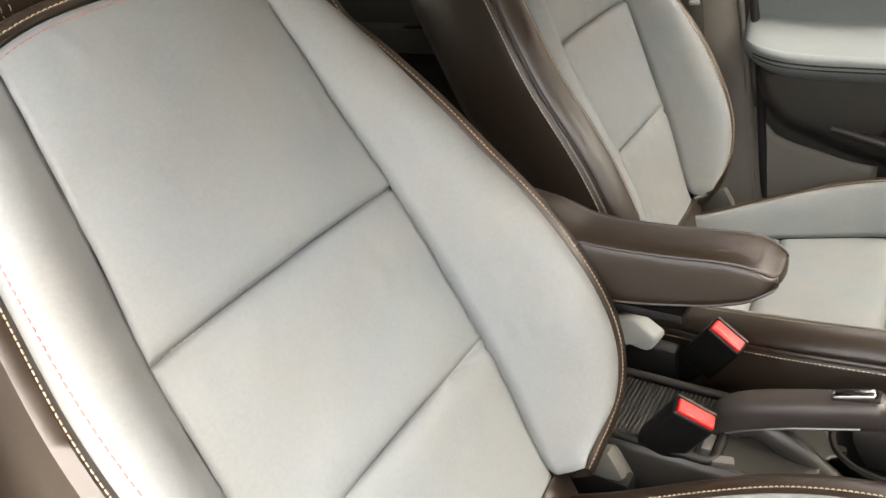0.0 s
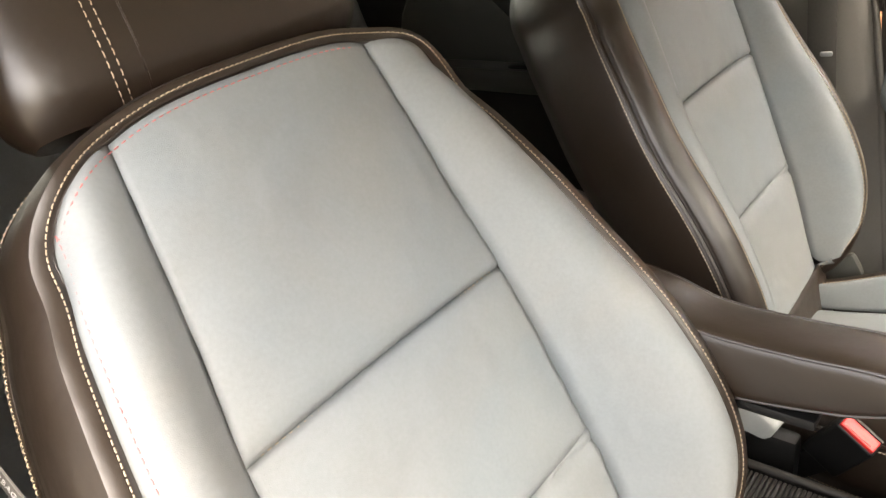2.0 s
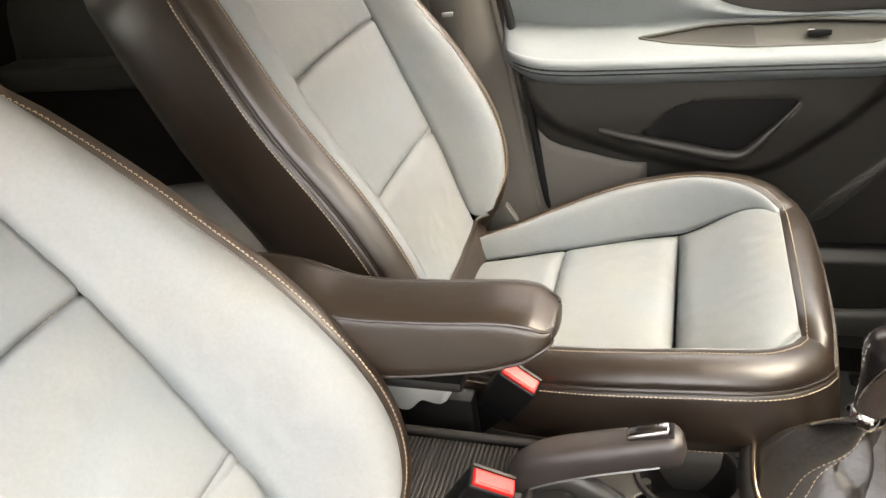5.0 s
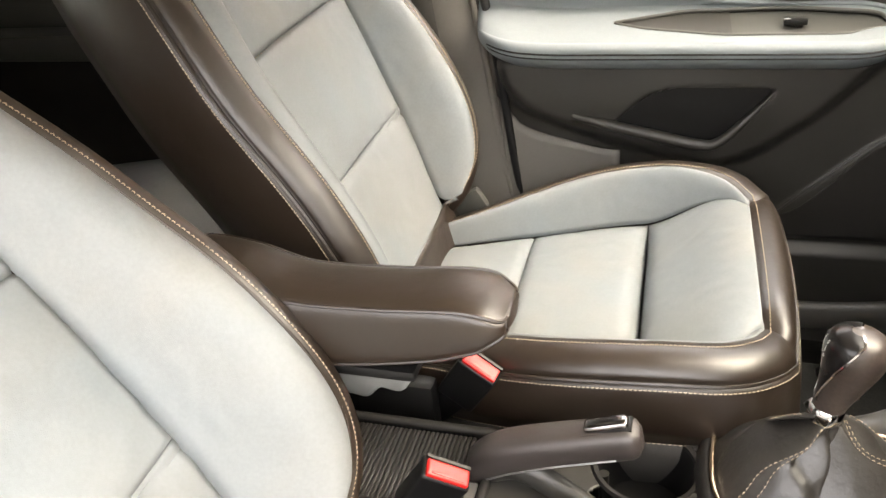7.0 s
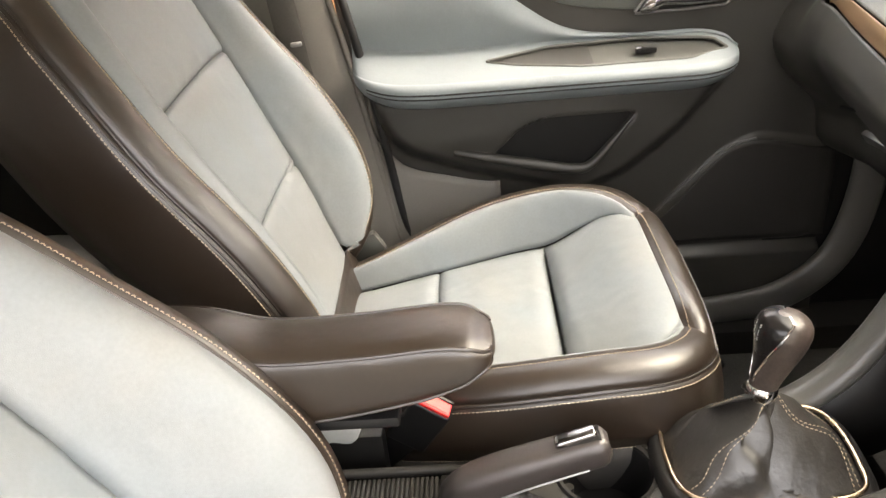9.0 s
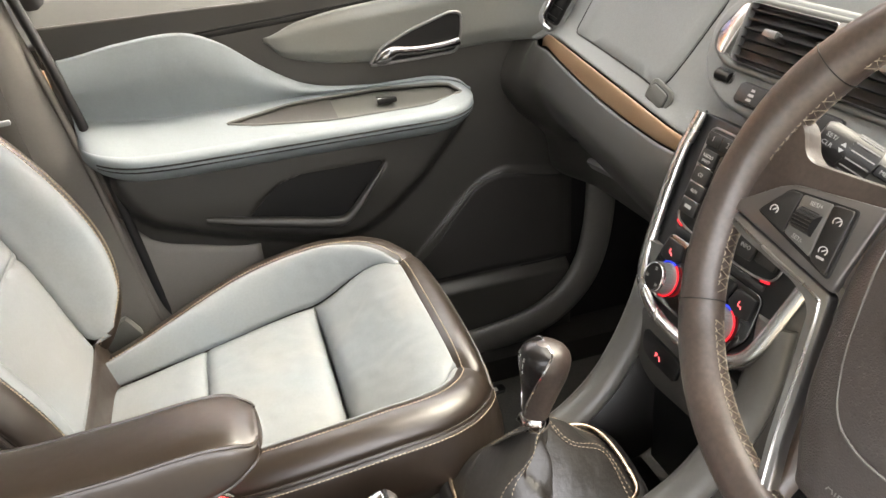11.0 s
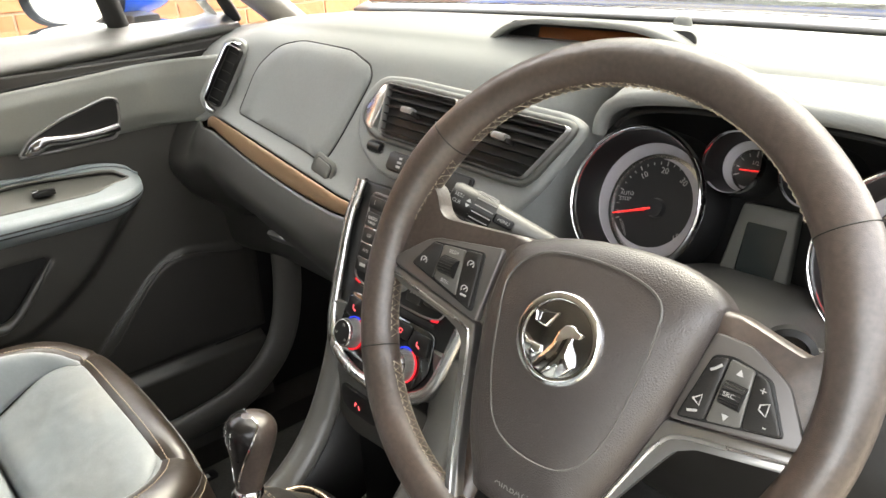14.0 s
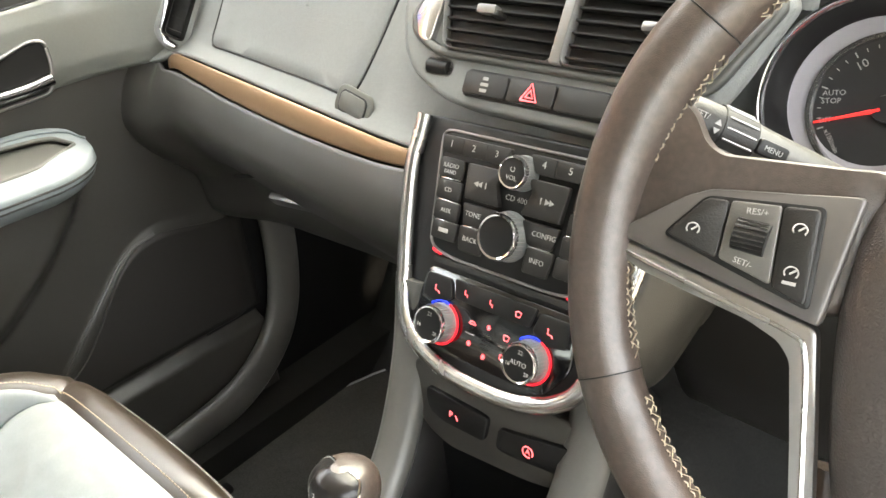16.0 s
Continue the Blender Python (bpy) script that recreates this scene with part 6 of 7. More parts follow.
def dial_symbol(owner, x, y, r):
    """A small gauge mark: an open arc with its hand."""
    part("symbol", tube([WM @ Vector((x + r * math.cos(radians(a)), y + 0.9 * r * math.sin(radians(a)), 0.0113)) for a in range(-40, 221, 20)], 0.00042, n=5), WHITE_INK, owner)
    part("symbol", tube([WM @ Vector((x - 0.2 * r, y - 0.2 * r, 0.0113)), WM @ Vector((x + 0.7 * r, y + 0.6 * r, 0.0113))], 0.0005, n=5), WHITE_INK, owner)

# passenger's side: cruise control
left_spoke = wheel_piece("spoke", [(-0.182, 0.066), (-0.158, 0.062), (-0.146, 0.043), (-0.136, 0.0375), (-0.073, 0.0410), (-0.050, 0.043), (-0.048, 0.010), (-0.066, -0.030), (-0.120, -0.020), (-0.178, -0.010), (-0.190, 0.012)], 0.010, 0.020, -0.017, 0.008, LEATHER_WHEEL, steering_wheel, "dark leather upper spoke")
plate = wheel_piece("button_plate", [(-0.1785, -0.0125), (-0.146, 0.0135), (-0.134, 0.0195), (-0.067, 0.0285), (-0.0725, -0.0335)], 0.004, 0.006, 0.0010, 0.002, GUN_GREY, left_spoke, "satin dark grey plate with buttons")
wheel_piece("button_bed", [(-0.153, -0.0075), (-0.1355, 0.0160), (-0.082, 0.0210), (-0.0785, -0.0275), (-0.122, -0.0160)], 0.004, 0.002, 0.0058, 0.0006, PLASTIC_BLACK, plate)
b2 = wheel_piece("button", [(-0.1505, -0.0065), (-0.1345, 0.0147), (-0.1240, 0.0154), (-0.1240, -0.0135)], 0.003, 0.003, 0.0072, 0.0010, PLASTIC_DARK, plate)
b1 = wheel_piece("button", [(-0.0998, 0.0178), (-0.0838, 0.0192), (-0.0805, -0.0255), (-0.0965, -0.0205)], 0.003, 0.003, 0.0072, 0.0010, PLASTIC_DARK, plate)
rk = wheel_piece("rocker_bed", [(-0.1232, 0.0156), (-0.1006, 0.0176), (-0.0975, -0.0195), (-0.1232, -0.0128)], 0.002, 0.0025, 0.0072, 0.0008, SILL_GREY, plate, "grey rocker surround")
ribbed_roller(rk, -0.1105, 0.001, 0.0150)
lettering("RES/+", 0.0042, WM @ pose(-0.1105, 0.0125, 0.0100, 0, 0, 3), WHITE_INK, rk)
lettering("SET/-", 0.0042, WM @ pose(-0.1115, -0.0122, 0.0100, 0, 0, -8), WHITE_INK, rk)
for bx, by, owner in ((-0.1375, -0.0015, b2), (-0.0905, 0.0085, b1), (-0.0895, -0.0115, b1)):
    dial_symbol(owner, bx, by, 0.0031)
part("symbol", box((0.006, 0.0016, 0.0003), WM @ pose(-0.0895, -0.0165, 0.0104), 0), WHITE_INK, b1)
TRIM_L = [(-0.1805, -0.0135), (-0.0730, -0.0345), (-0.0605, -0.090), (-0.0515, -0.133), (-0.040, -0.172), (-0.050, -0.176), (-0.0620, -0.1326), (-0.0710, -0.092), (-0.0810, -0.051), (-0.0880, -0.0435), (-0.1040, -0.0375), (-0.1600, -0.0275), (-0.1825, -0.0190)]
trim_l = part("spoke_trim", prism(round_corners(TRIM_L, 0.0035, 3), 0.010, WM @ pose(0, 0, -0.0045), 0.0026), SATIN_GREY, steering_wheel, "satin silver spoke trim")
part("trim_ridge", tube(smooth_line([WM @ Vector(p) for p in ((-0.172, -0.0205, 0.0052), (-0.120, -0.0320, 0.0054), (-0.085, -0.0390, 0.0054), (-0.0755, -0.0480, 0.0054), (-0.066, -0.090, 0.0054), (-0.057, -0.133, 0.0054), (-0.046, -0.172, 0.0050))], 40), 0.0014, n=6), SILVER, trim_l, "bright edge of the trim")

# door side: phone and volume
right_spoke = wheel_piece("spoke", [(0.092, 0.036), (0.112, 0.039), (0.140, 0.0315), (0.158, 0.027), (0.166, 0.034), (0.174, 0.052), (0.192, 0.030), (0.192, -0.030), (0.176, -0.038), (0.094, -0.042)], 0.009, 0.020, -0.017, 0.008, LEATHER_WHEEL, steering_wheel, "dark leather upper spoke")
plate = wheel_piece("button_plate", [(0.104, 0.0235), (0.128, 0.0225), (0.155, 0.0075), (0.1755, -0.0268), (0.092, -0.0395)], 0.004, 0.006, 0.0010, 0.002, GUN_GREY, right_spoke, "satin dark grey plate with buttons")
wheel_piece("button_bed", [(0.1075, 0.0100), (0.120, 0.0130), (0.145, 0.0075), (0.1615, -0.0235), (0.0965, -0.0365)], 0.004, 0.002, 0.0058, 0.0006, PLASTIC_BLACK, plate)
b1 = wheel_piece("button", [(0.1085, 0.0080), (0.1180, 0.0108), (0.1150, -0.0310), (0.0985, -0.0345)], 0.003, 0.003, 0.0072, 0.0010, PLASTIC_DARK, plate)
b2 = wheel_piece("button", [(0.1355, 0.0085), (0.1440, 0.0062), (0.1600, -0.0228), (0.1375, -0.0270)], 0.003, 0.003, 0.0072, 0.0010, PLASTIC_DARK, plate)
rk = wheel_piece("rocker_bed", [(0.1190, 0.0110), (0.1345, 0.0088), (0.1365, -0.0272), (0.1160, -0.0310)], 0.002, 0.0025, 0.0072, 0.0008, SILL_GREY, plate, "grey rocker surround")
ribbed_roller(rk, 0.1272, -0.0095, 0.0130)
lettering("SRC", 0.0043, WM @ pose(0.1265, -0.0098, 0.0176), WHITE_INK, rk)
for x, y, up_ in ((0.1268, 0.0045, 1), (0.1262, -0.0245, -1)):
    part("arrow", prism([(-0.0022, -0.0018 * up_), (0.0022, -0.0018 * up_), (0, 0.0024 * up_)][::up_], 0.0003, WM @ pose(x, y, 0.0098), 0), WHITE_INK, rk)
part("phone_symbol", tube(smooth_line([WM @ Vector((0.1125 + a, 0.003 + b, 0.0104)) for a, b in ((-0.0032, -0.0026), (-0.0008, -0.0010), (0.0028, 0.0026))], 8), 0.0010, n=5), WHITE_INK, b1)
part("mute_symbol", tube([WM @ Vector((0.1075 + a, -0.0205 + b, 0.0104)) for a, b in ((-0.003, 0.0), (0.002, 0.004), (0.002, -0.003), (-0.003, 0.0))], 0.0006, n=5), WHITE_INK, b1)
part("mute_symbol", tube([WM @ Vector((0.1035, -0.0290, 0.0104)), WM @ Vector((0.1095, -0.0270, 0.0104))], 0.0010, n=5), WHITE_INK, b1)
lettering("+", 0.008, WM @ pose(0.1425, -0.0010, 0.0104), WHITE_INK, b2)
lettering("-", 0.008, WM @ pose(0.1495, -0.0205, 0.0104), WHITE_INK, b2)
part("volume_symbol", tube([WM @ Vector((0.1462 + a, -0.0105 + b, 0.0104)) for a, b in ((-0.0028, 0.0015), (0.002, 0.004), (0.002, -0.004), (-0.0028, -0.0015), (-0.0028, 0.0015))], 0.0006, n=5), WHITE_INK, b2)
TRIM_R = [(0.0905, -0.0410), (0.1760, -0.0275), (0.1790, -0.0320), (0.1760, -0.0395), (0.1160, -0.0500), (0.1030, -0.0570), (0.0950, -0.0700), (0.0740, -0.1080), (0.0600, -0.150), (0.0500, -0.174), (0.0400, -0.170), (0.0560, -0.135), (0.0680, -0.106), (0.0800, -0.075)]
trim_r = part("spoke_trim", prism(round_corners(TRIM_R, 0.0035, 3), 0.010, WM @ pose(0, 0, -0.0045), 0.0026), SATIN_GREY, steering_wheel, "satin silver spoke trim")
part("trim_ridge", tube(smooth_line([WM @ Vector(p) for p in ((0.1755, -0.0345, 0.0050), (0.130, -0.0425, 0.0054), (0.103, -0.0480, 0.0054), (0.0915, -0.0580, 0.0054), (0.080, -0.083, 0.0054), (0.066, -0.118, 0.0054), (0.048, -0.168, 0.0050))], 40), 0.0016, n=6), SILVER, trim_r, "bright edge of the trim")
for side in (-1, 1):
    low_arm = [(side * 0.050, -0.10, -0.016), (side * 0.050, -0.15, -0.016), (side * 0.052, -0.185, -0.006)]
    part("lower_spoke", tube(smooth_line([WM @ Vector(p) for p in low_arm], 12), 0.014, n=10, flat=0.6, up=(0, -0.88, 0.45)), LEATHER_WHEEL, steering_wheel)
part("hub", tube([WM @ Vector((0.0, -0.02, -0.075)), WM @ Vector((0.005, -0.03, -0.01))], 0.060, n=24), PLASTIC_BLACK, steering_wheel)

# column shroud and stalks
column = thing("steering_column", (0.37, 0.70, 0.62), "dark steering column shroud behind the wheel", "steering column")
def shroud(u, v):
    a = 2 * math.pi * u
    p = Vector((0.378, 0.60, 0.732)).lerp(Vector((0.378, 0.80, 0.660)), v)
    wide, high = 0.085 + 0.02 * v, 0.054 + 0.012 * v
    c, s = math.cos(a), math.sin(a)
    return p + Vector((wide * math.copysign(abs(c) ** 0.6, c), 0.02 * s, high * math.copysign(abs(s) ** 0.6, s)))
part("shroud", grid(shroud, 40, 12, loop=True), DOOR_LOWER, column, "brown-grey column shroud")
part("shroud_face", mesh([shroud(i / 40, 0.0) for i in range(40)], [tuple(range(40))]), DOOR_LOWER, column)
def stalk(owner, tip, root, label):
    tip, root = Vector(tip), Vector(root)
    way = (tip - root).normalized()
    ob = part("stalk", tube([root, root.lerp(tip, 0.35), root.lerp(tip, 0.72)], lambda t: 0.009 + 0.004 * t, n=16), SILL_GREY, owner, label)
    part("collar", tube([root.lerp(tip, 0.72), root.lerp(tip, 0.86)], 0.0145, n=20), PLASTIC_DARK, ob)
    for k in range(14):
        a = 2 * math.pi * k / 14
        side = way.cross(Vector((0, 0, 1))).normalized()
        top = side.cross(way)
        off = (side * math.cos(a) + top * math.sin(a)) * 0.0146
        part("rib", tube([root.lerp(tip, 0.73) + off, root.lerp(tip, 0.85) + off], 0.0007, n=4), TITAN, ob)
    part("tip", tube([root.lerp(tip, 0.86), root.lerp(tip, 0.97), tip], lambda t: 0.0138 - 0.003 * t ** 3, n=20), PLASTIC_DARK, ob, "black stalk end")
    return ob
TIP, ROOT = Vector((0.196, 0.568, 0.838)), Vector((0.300, 0.652, 0.762))
ind = stalk(column, TIP, ROOT, "grey indicator stalk")
ALONG = (ROOT - TIP).normalized()
OUT = Vector((0.12, -0.83, 0.52))
OUT = (OUT - ALONG * OUT.dot(ALONG)).normalized()
def on_stalk(s, lift=0.0, across=0.0):
    """A pose on the stalk, s from tip to root, whose x axis runs along it."""
    return facing(TIP.lerp(ROOT, s) + OUT * (0.0142 + lift) + OUT.cross(ALONG) * across, OUT, OUT.cross(ALONG))
for k, text in enumerate(("SET/", "CLR")):
    lettering(text, 0.0046, on_stalk(0.045, -0.0002, 0.003 - 0.006 * k), WHITE_INK, ind)
for k in (0, 1):
    part("arrow", prism([(-0.0022, 0.001), (0.0022, 0.001), (0, 0.0042)] if k == 0 else [(-0.0022, -0.001), (0, -0.0042), (0.0022, -0.001)], 0.0004, on_stalk(0.112, 0.0002), 0), WHITE_INK, ind)
part("menu_key", prism(rounded(0.019, 0.009, 0.002), 0.003, on_stalk(0.345, -0.0015), 0.001), PLASTIC_BLACK, ind)
lettering("MENU", 0.0042, on_stalk(0.345, 0.0017), WHITE_INK, ind)
wiper = stalk(column, (0.530, 0.625, 0.762), (0.450, 0.665, 0.745), "dark wiper stalk")
part("ignition_barrel", lathe([(0.020, 0.0), (0.020, 0.012), (0.015, 0.014), (0.013, 0.006), (0.0, 0.006)], facing((0.485, 0.63, 0.765), (0.4, -0.85, 0.2)), 28), PLASTIC_BLACK, column)

# ---- centre console between the seats ----
console = thing("centre_console", (0.02, 0.15, 0.12), "dark plastic centre console with roller tray and cup holder", "console")
CON_W = [(-0.40, 0.080), (0.0, 0.078), (0.25, 0.082), (0.40, 0.098), (0.55, 0.108), (0.62, 0.104)]
def con_body(u, v):
    y = -0.40 + 0.98 * v
    w, cx = curve1(y, CON_W), 0.035 - 0.045 * step(0.1, 0.4, y)
    top = 0.352 + 0.010 * step(0.25, 0.36, y) - 0.12 * step(0.505, 0.545, y)
    prof = [(-1.12, 0.06), (-1.08, 0.20), (-1.02, top - 0.03), (-0.97, top - 0.008), (-0.88, top)]
    if u < 0.5:
        k = u * 2 * (len(prof) - 1)
        i = min(int(k), len(prof) - 2)
        a, b, t = prof[i], prof[i + 1], k - i
        return (cx + w * (a[0] + (b[0] - a[0]) * t), y, a[1] + (b[1] - a[1]) * t)
    k = (1 - u) * 2 * (len(prof) - 1)
    i = min(int(k), len(prof) - 2)
    a, b, t = prof[i], prof[i + 1], k - i
    return (cx - w * (a[0] + (b[0] - a[0]) * t), y, a[1] + (b[1] - a[1]) * t)
flanks = part("flank", grid(con_body, 32, 60, keep=lambda u, v: not 0.46 < u < 0.5), DOOR_LOWER, console)
shell(flanks, 0.004)
# top deck with openings for tray and cup holder
TRAY = (0.040, -0.045, 0.062, 0.115)
CUP = (-0.010, 0.246, 0.058)
def deck_hole(x, y):
    if abs(x - TRAY[0]) < TRAY[2] and abs(y - TRAY[1]) < TRAY[3]:
        return True
    if math.hypot(x - CUP[0], (y - CUP[1]) * 0.95) < CUP[2]:
        return True
    return math.hypot((x - 0.055) / 0.038, (y - 0.235) / 0.052) < 1
def deck(u, v):
    y = -0.40 + 0.92 * v
    w, cx = curve1(y, CON_W), 0.035 - 0.045 * step(0.1, 0.4, y)
    return (cx + (2 * u - 1) * w * 0.885, y, 0.352 + 0.010 * step(0.25, 0.36, y))
def deck_keep(u, v):
    x, y, z = deck(u, v)
    return not deck_hole(x, y)
shell(part("deck", grid(deck, 70, 260, keep=deck_keep), DOOR_LOWER, console), 0.004)
rim_pts = [(TRAY[0] + x, TRAY[1] + y, 0.357) for x, y in rounded(TRAY[2] * 2 + 0.006, TRAY[3] * 2 + 0.006, 0.012)]
part("tray_rim", tube(rim_pts, 0.006, closed=True, n=8), PLASTIC_DARK, console)
part("tray_bed", box((0.124, 0.23, 0.006), Matrix.Translation((TRAY[0], TRAY[1], 0.342)), 0.001), PLASTIC_BLACK, console)
slat_me = box((0.118, 0.0048, 0.005), Matrix(), 0.0010, 1)
shutter = part("roller_shutter", box((0.119, 0.018, 0.006), Matrix.Translation((TRAY[0], TRAY[1] + 0.102, 0.3505)), 0.002), PLASTIC_DARK, console, "ribbed roller shutter")
for k in range(36):
    s = part("slat", slat_me if k else slat_me, None, shutter)
    if not slat_me.materials:
        slat_me.materials.append(PLASTIC_DARK)
    s.location = (TRAY[0], TRAY[1] + 0.088 - 0.0059 * k, 0.3505)
part("shutter_grip", box((0.03, 0.012, 0.004), Matrix.Translation((TRAY[0] + 0.03, TRAY[1] + 0.104, 0.355)), 0.002), TITAN, shutter)
part("cup_holder", lathe([(CUP[2] - 0.002, 0.0), (CUP[2] - 0.004, -0.004), (CUP[2] - 0.010, -0.075), (0.0, -0.078)], pose(CUP[0], CUP[1], 0.354), 44), PLASTIC_BLACK, console, "deep black cup holder")
part("cup_lip", lathe([(CUP[2] + 0.004, 0.0), (CUP[2] + 0.002, 0.004), (CUP[2] - 0.003, 0.003), (CUP[2] - 0.004, -0.002)], pose(CUP[0], CUP[1], 0.354), 48), PLASTIC_DARK, console)
part("cup_rib", tube([(CUP[0] + 0.012, CUP[1] - 0.046, 0.29), (CUP[0] + 0.012, CUP[1] - 0.046, 0.345)], 0.006, n=10), PLASTIC_DARK, console)
part("side_bin", box((0.07, 0.10, 0.003), Matrix.Translation((0.055, 0.235, 0.30)), 0.001), PLASTIC_BLACK, console)
part("latch", box((0.014, 0.026, 0.010), Matrix.Translation((0.098, 0.082, 0.356)) @ pose(0, 0, 0, 0, 0, 15), 0.003), TITAN, console)
# storage mouth in front of the gear lever, and the legs that run up to the stack
part("front_bin", box((0.19, 0.10, 0.006), Matrix.Translation((-0.008, 0.565, 0.262)), 0.002), PLASTIC_BLACK, console)
part("bin_back", box((0.19, 0.006, 0.20), Matrix.Translation((-0.008, 0.635, 0.36)), 0.002), PLASTIC_BLACK, console)
part("socket", lathe([(0.020, 0), (0.020, 0.006), (0.014, 0.008), (0.012, 0.0), (0.0, 0.0)], facing((0.03, 0.628, 0.335), (0, -1, 0.1)), 28), PLASTIC_DARK, console)
for side in (-1, 1):
    path = smooth_line([(-0.006 + side * 0.108, 0.640, 0.60), (-0.006 + side * 0.110, 0.622, 0.52), (-0.006 + side * 0.106, 0.588, 0.45), (-0.006 + side * 0.101, 0.548, 0.40), (-0.006 + side * 0.095, 0.49, 0.362), (-0.006 + side * 0.090, 0.43, 0.350)], 30)
    part("leg", tube(path, 0.0165, n=12, flat=1.5, up=(1, 0, 0)), SILL_GREY, console, "grey leg that joins console and stack")
    web = [[(p.x - side * 0.002, p.y, p.z), (p.x - side * 0.002, p.y + 0.12, p.z * 0.75)] for p in path]
    shell(part("leg_web", loft(web, closed=False), PLASTIC_DARK, console), 0.004)

# handbrake
handbrake = thing("handbrake_lever", (0.035, 0.10, 0.34), "dark leather handbrake lever with a chrome button", "handbrake")
HB = smooth_line([(0.032, 0.050, 0.358), (0.033, 0.085, 0.384), (0.035, 0.130, 0.406), (0.037, 0.185, 0.426), (0.040, 0.240, 0.445)], 30)
def hb_skin(u, v):
    p = HB[min(30, round(v * 30))]
    a = 2 * math.pi * u
    wide, high = 0.0195 + 0.003 * math.sin(math.pi * v), curve1(v, [(0, 0.018), (0.2, 0.024), (0.6, 0.021), (1.0, 0.0195)])
    end = (1 - max(0, (v - 0.93) / 0.07) ** 2 * 0.45) * (1 - max(0, (0.06 - v) / 0.06) ** 2 * 0.6)
    c, s = math.cos(a), math.sin(a)
    return p + Vector((wide * end * math.copysign(abs(c) ** 0.7, c), -0.25 * high * s * end, high * end * math.copysign(abs(s) ** 0.7, s)))
grip = part("grip", grid(hb_skin, 28, 30, loop=True), AIRBAG_SKIN, handbrake, "dark grained grip")
part("grip_end", mesh([hb_skin(i / 28, 1.0) for i in range(28)], [tuple(range(28))]), AIRBAG_SKIN, handbrake)
part("grip_heel", mesh([hb_skin(i / 28, 0.0) for i in range(28)], [tuple(range(28))]), AIRBAG_SKIN, handbrake)
part("grip_seam", tube([Vector(hb_skin(0.93, 0.12 + 0.75 * i / 20)) + Vector((0.0006, 0, 0)) for i in range(21)], 0.0013, n=5), TITAN, grip, "light line along the grip")
part("release_button", box((0.018, 0.048, 0.014), Matrix.Translation((0.0385, 0.204, 0.4535)) @ pose(0, 0, 0, 19, 0, 0), 0.006, 3), DARK_CHROME, handbrake, "chrome release button")
part("button_bed", box((0.024, 0.056, 0.006), Matrix.Translation((0.0385, 0.204, 0.4500)) @ pose(0, 0, 0, 19, 0, 0), 0.003), PLASTIC_BLACK, handbrake)
part("lever_arm", tube(smooth_line([(0.038, 0.070, 0.362), (0.042, 0.110, 0.378), (0.048, 0.160, 0.356), (0.052, 0.23, 0.305)], 20), 0.0135, n=12, flat=1.25), DOOR_LOWER, handbrake, "dark grey lever arm")

# gear lever
gear_lever = thing("gear_lever", (-0.008, 0.42, 0.362), "gear lever with leather boot and glossy black cap", "gear lever")
gm = Matrix.Translation((-0.008, 0.42, 0.364))
def ring_outline(grow):
    base = [(-0.050, -0.100), (0.046, -0.102), (0.074, -0.060), (0.080, 0.030), (0.066, 0.090), (0.020, 0.104), (-0.040, 0.104), (-0.072, 0.080), (-0.080, 0.0), (-0.076, -0.070)]
    return [Vector((p.x * grow, p.y * grow, 0)) for p in smooth_line([(x, y, 0) for x, y in base], 64, closed=True)]
surround = part("surround", loft([[gm @ (p + Vector((0, 0, z))) for p in ring_outline(g)] for g, z in ((1.16, -0.012), (1.12, 0.004), (1.06, 0.010), (1.0, 0.010), (0.985, 0.002))], caps=False), PLASTIC_DARK, gear_lever)
part("trim_ring", tube([gm @ (p + Vector((0, 0, 0.011))) for p in ring_outline(1.0)], 0.0032, closed=True, n=8), material("warm_satin_ring", (0.55, 0.42, 0.30), 0.25, metal=1.0, vary=0.03), gear_lever, "satin metal ring round the boot")
def boot(u, v):
    a = 2 * math.pi * u
    base = ring_outline(0.985)[int(u * 64) % 64]
    nxt = ring_outline(0.985)[(int(u * 64) + 1) % 64]
    base = base.lerp(nxt, u * 64 - int(u * 64))
    r = (1 - v) ** 0.92
    swell = math.sin(math.pi * v) ** 0.8
    pleat = abs(math.cos(2.0 * a + 0.9 * math.sin(3.0 * v) + 0.35)) ** 0.7
    fold = 0.038 * (pleat - 0.66) + 0.010 * math.cos(5 * a - 5.0 * v + 1.0) + 0.004 * math.sin(9 * a + 11 * v)
    p = base * r + Vector((math.cos(a), math.sin(a), 0)) * (0.0150 * v ** 1.5 + fold * swell)
    top = Vector((0.000, -0.010, 0.102))
    return gm @ (p + Vector((top.x * v, top.y * v, 0.004 + top.z * v + 0.35 * fold * swell)))
boot_ob = part("boot", grid(boot, 144, 56, loop=True), LEATHER_BOOT, gear_lever, "creased dark leather boot")
for u0 in (0.13, 0.40, 0.62, 0.88):
    for du in (-0.012, 0.012):
        pts = [Vector(boot((u0 + du * (1 - 0.5 * i / 30) + 0.012 * math.sin(6.5 * i / 30)) % 1, 0.03 + 0.90 * i / 30)) for i in range(31)]
        outs = [(p - (gm @ Vector((0, 0, -0.02)))).normalized() for p in pts]
        part("stitching", stitches(pts, outs, 0.0036, 0.0022, 0.00045, 0.0008), THREAD, boot_ob)
km_ = Matrix.Translation((-0.006, 0.414, 0.466)) @ pose(0, 0, 0, -6, 0, 8)
part("collar", lathe([(0.0165, -0.006), (0.0172, 0.0), (0.0165, 0.008), (0.015, 0.010)], km_, 28), CHROME, gear_lever, "chrome collar")
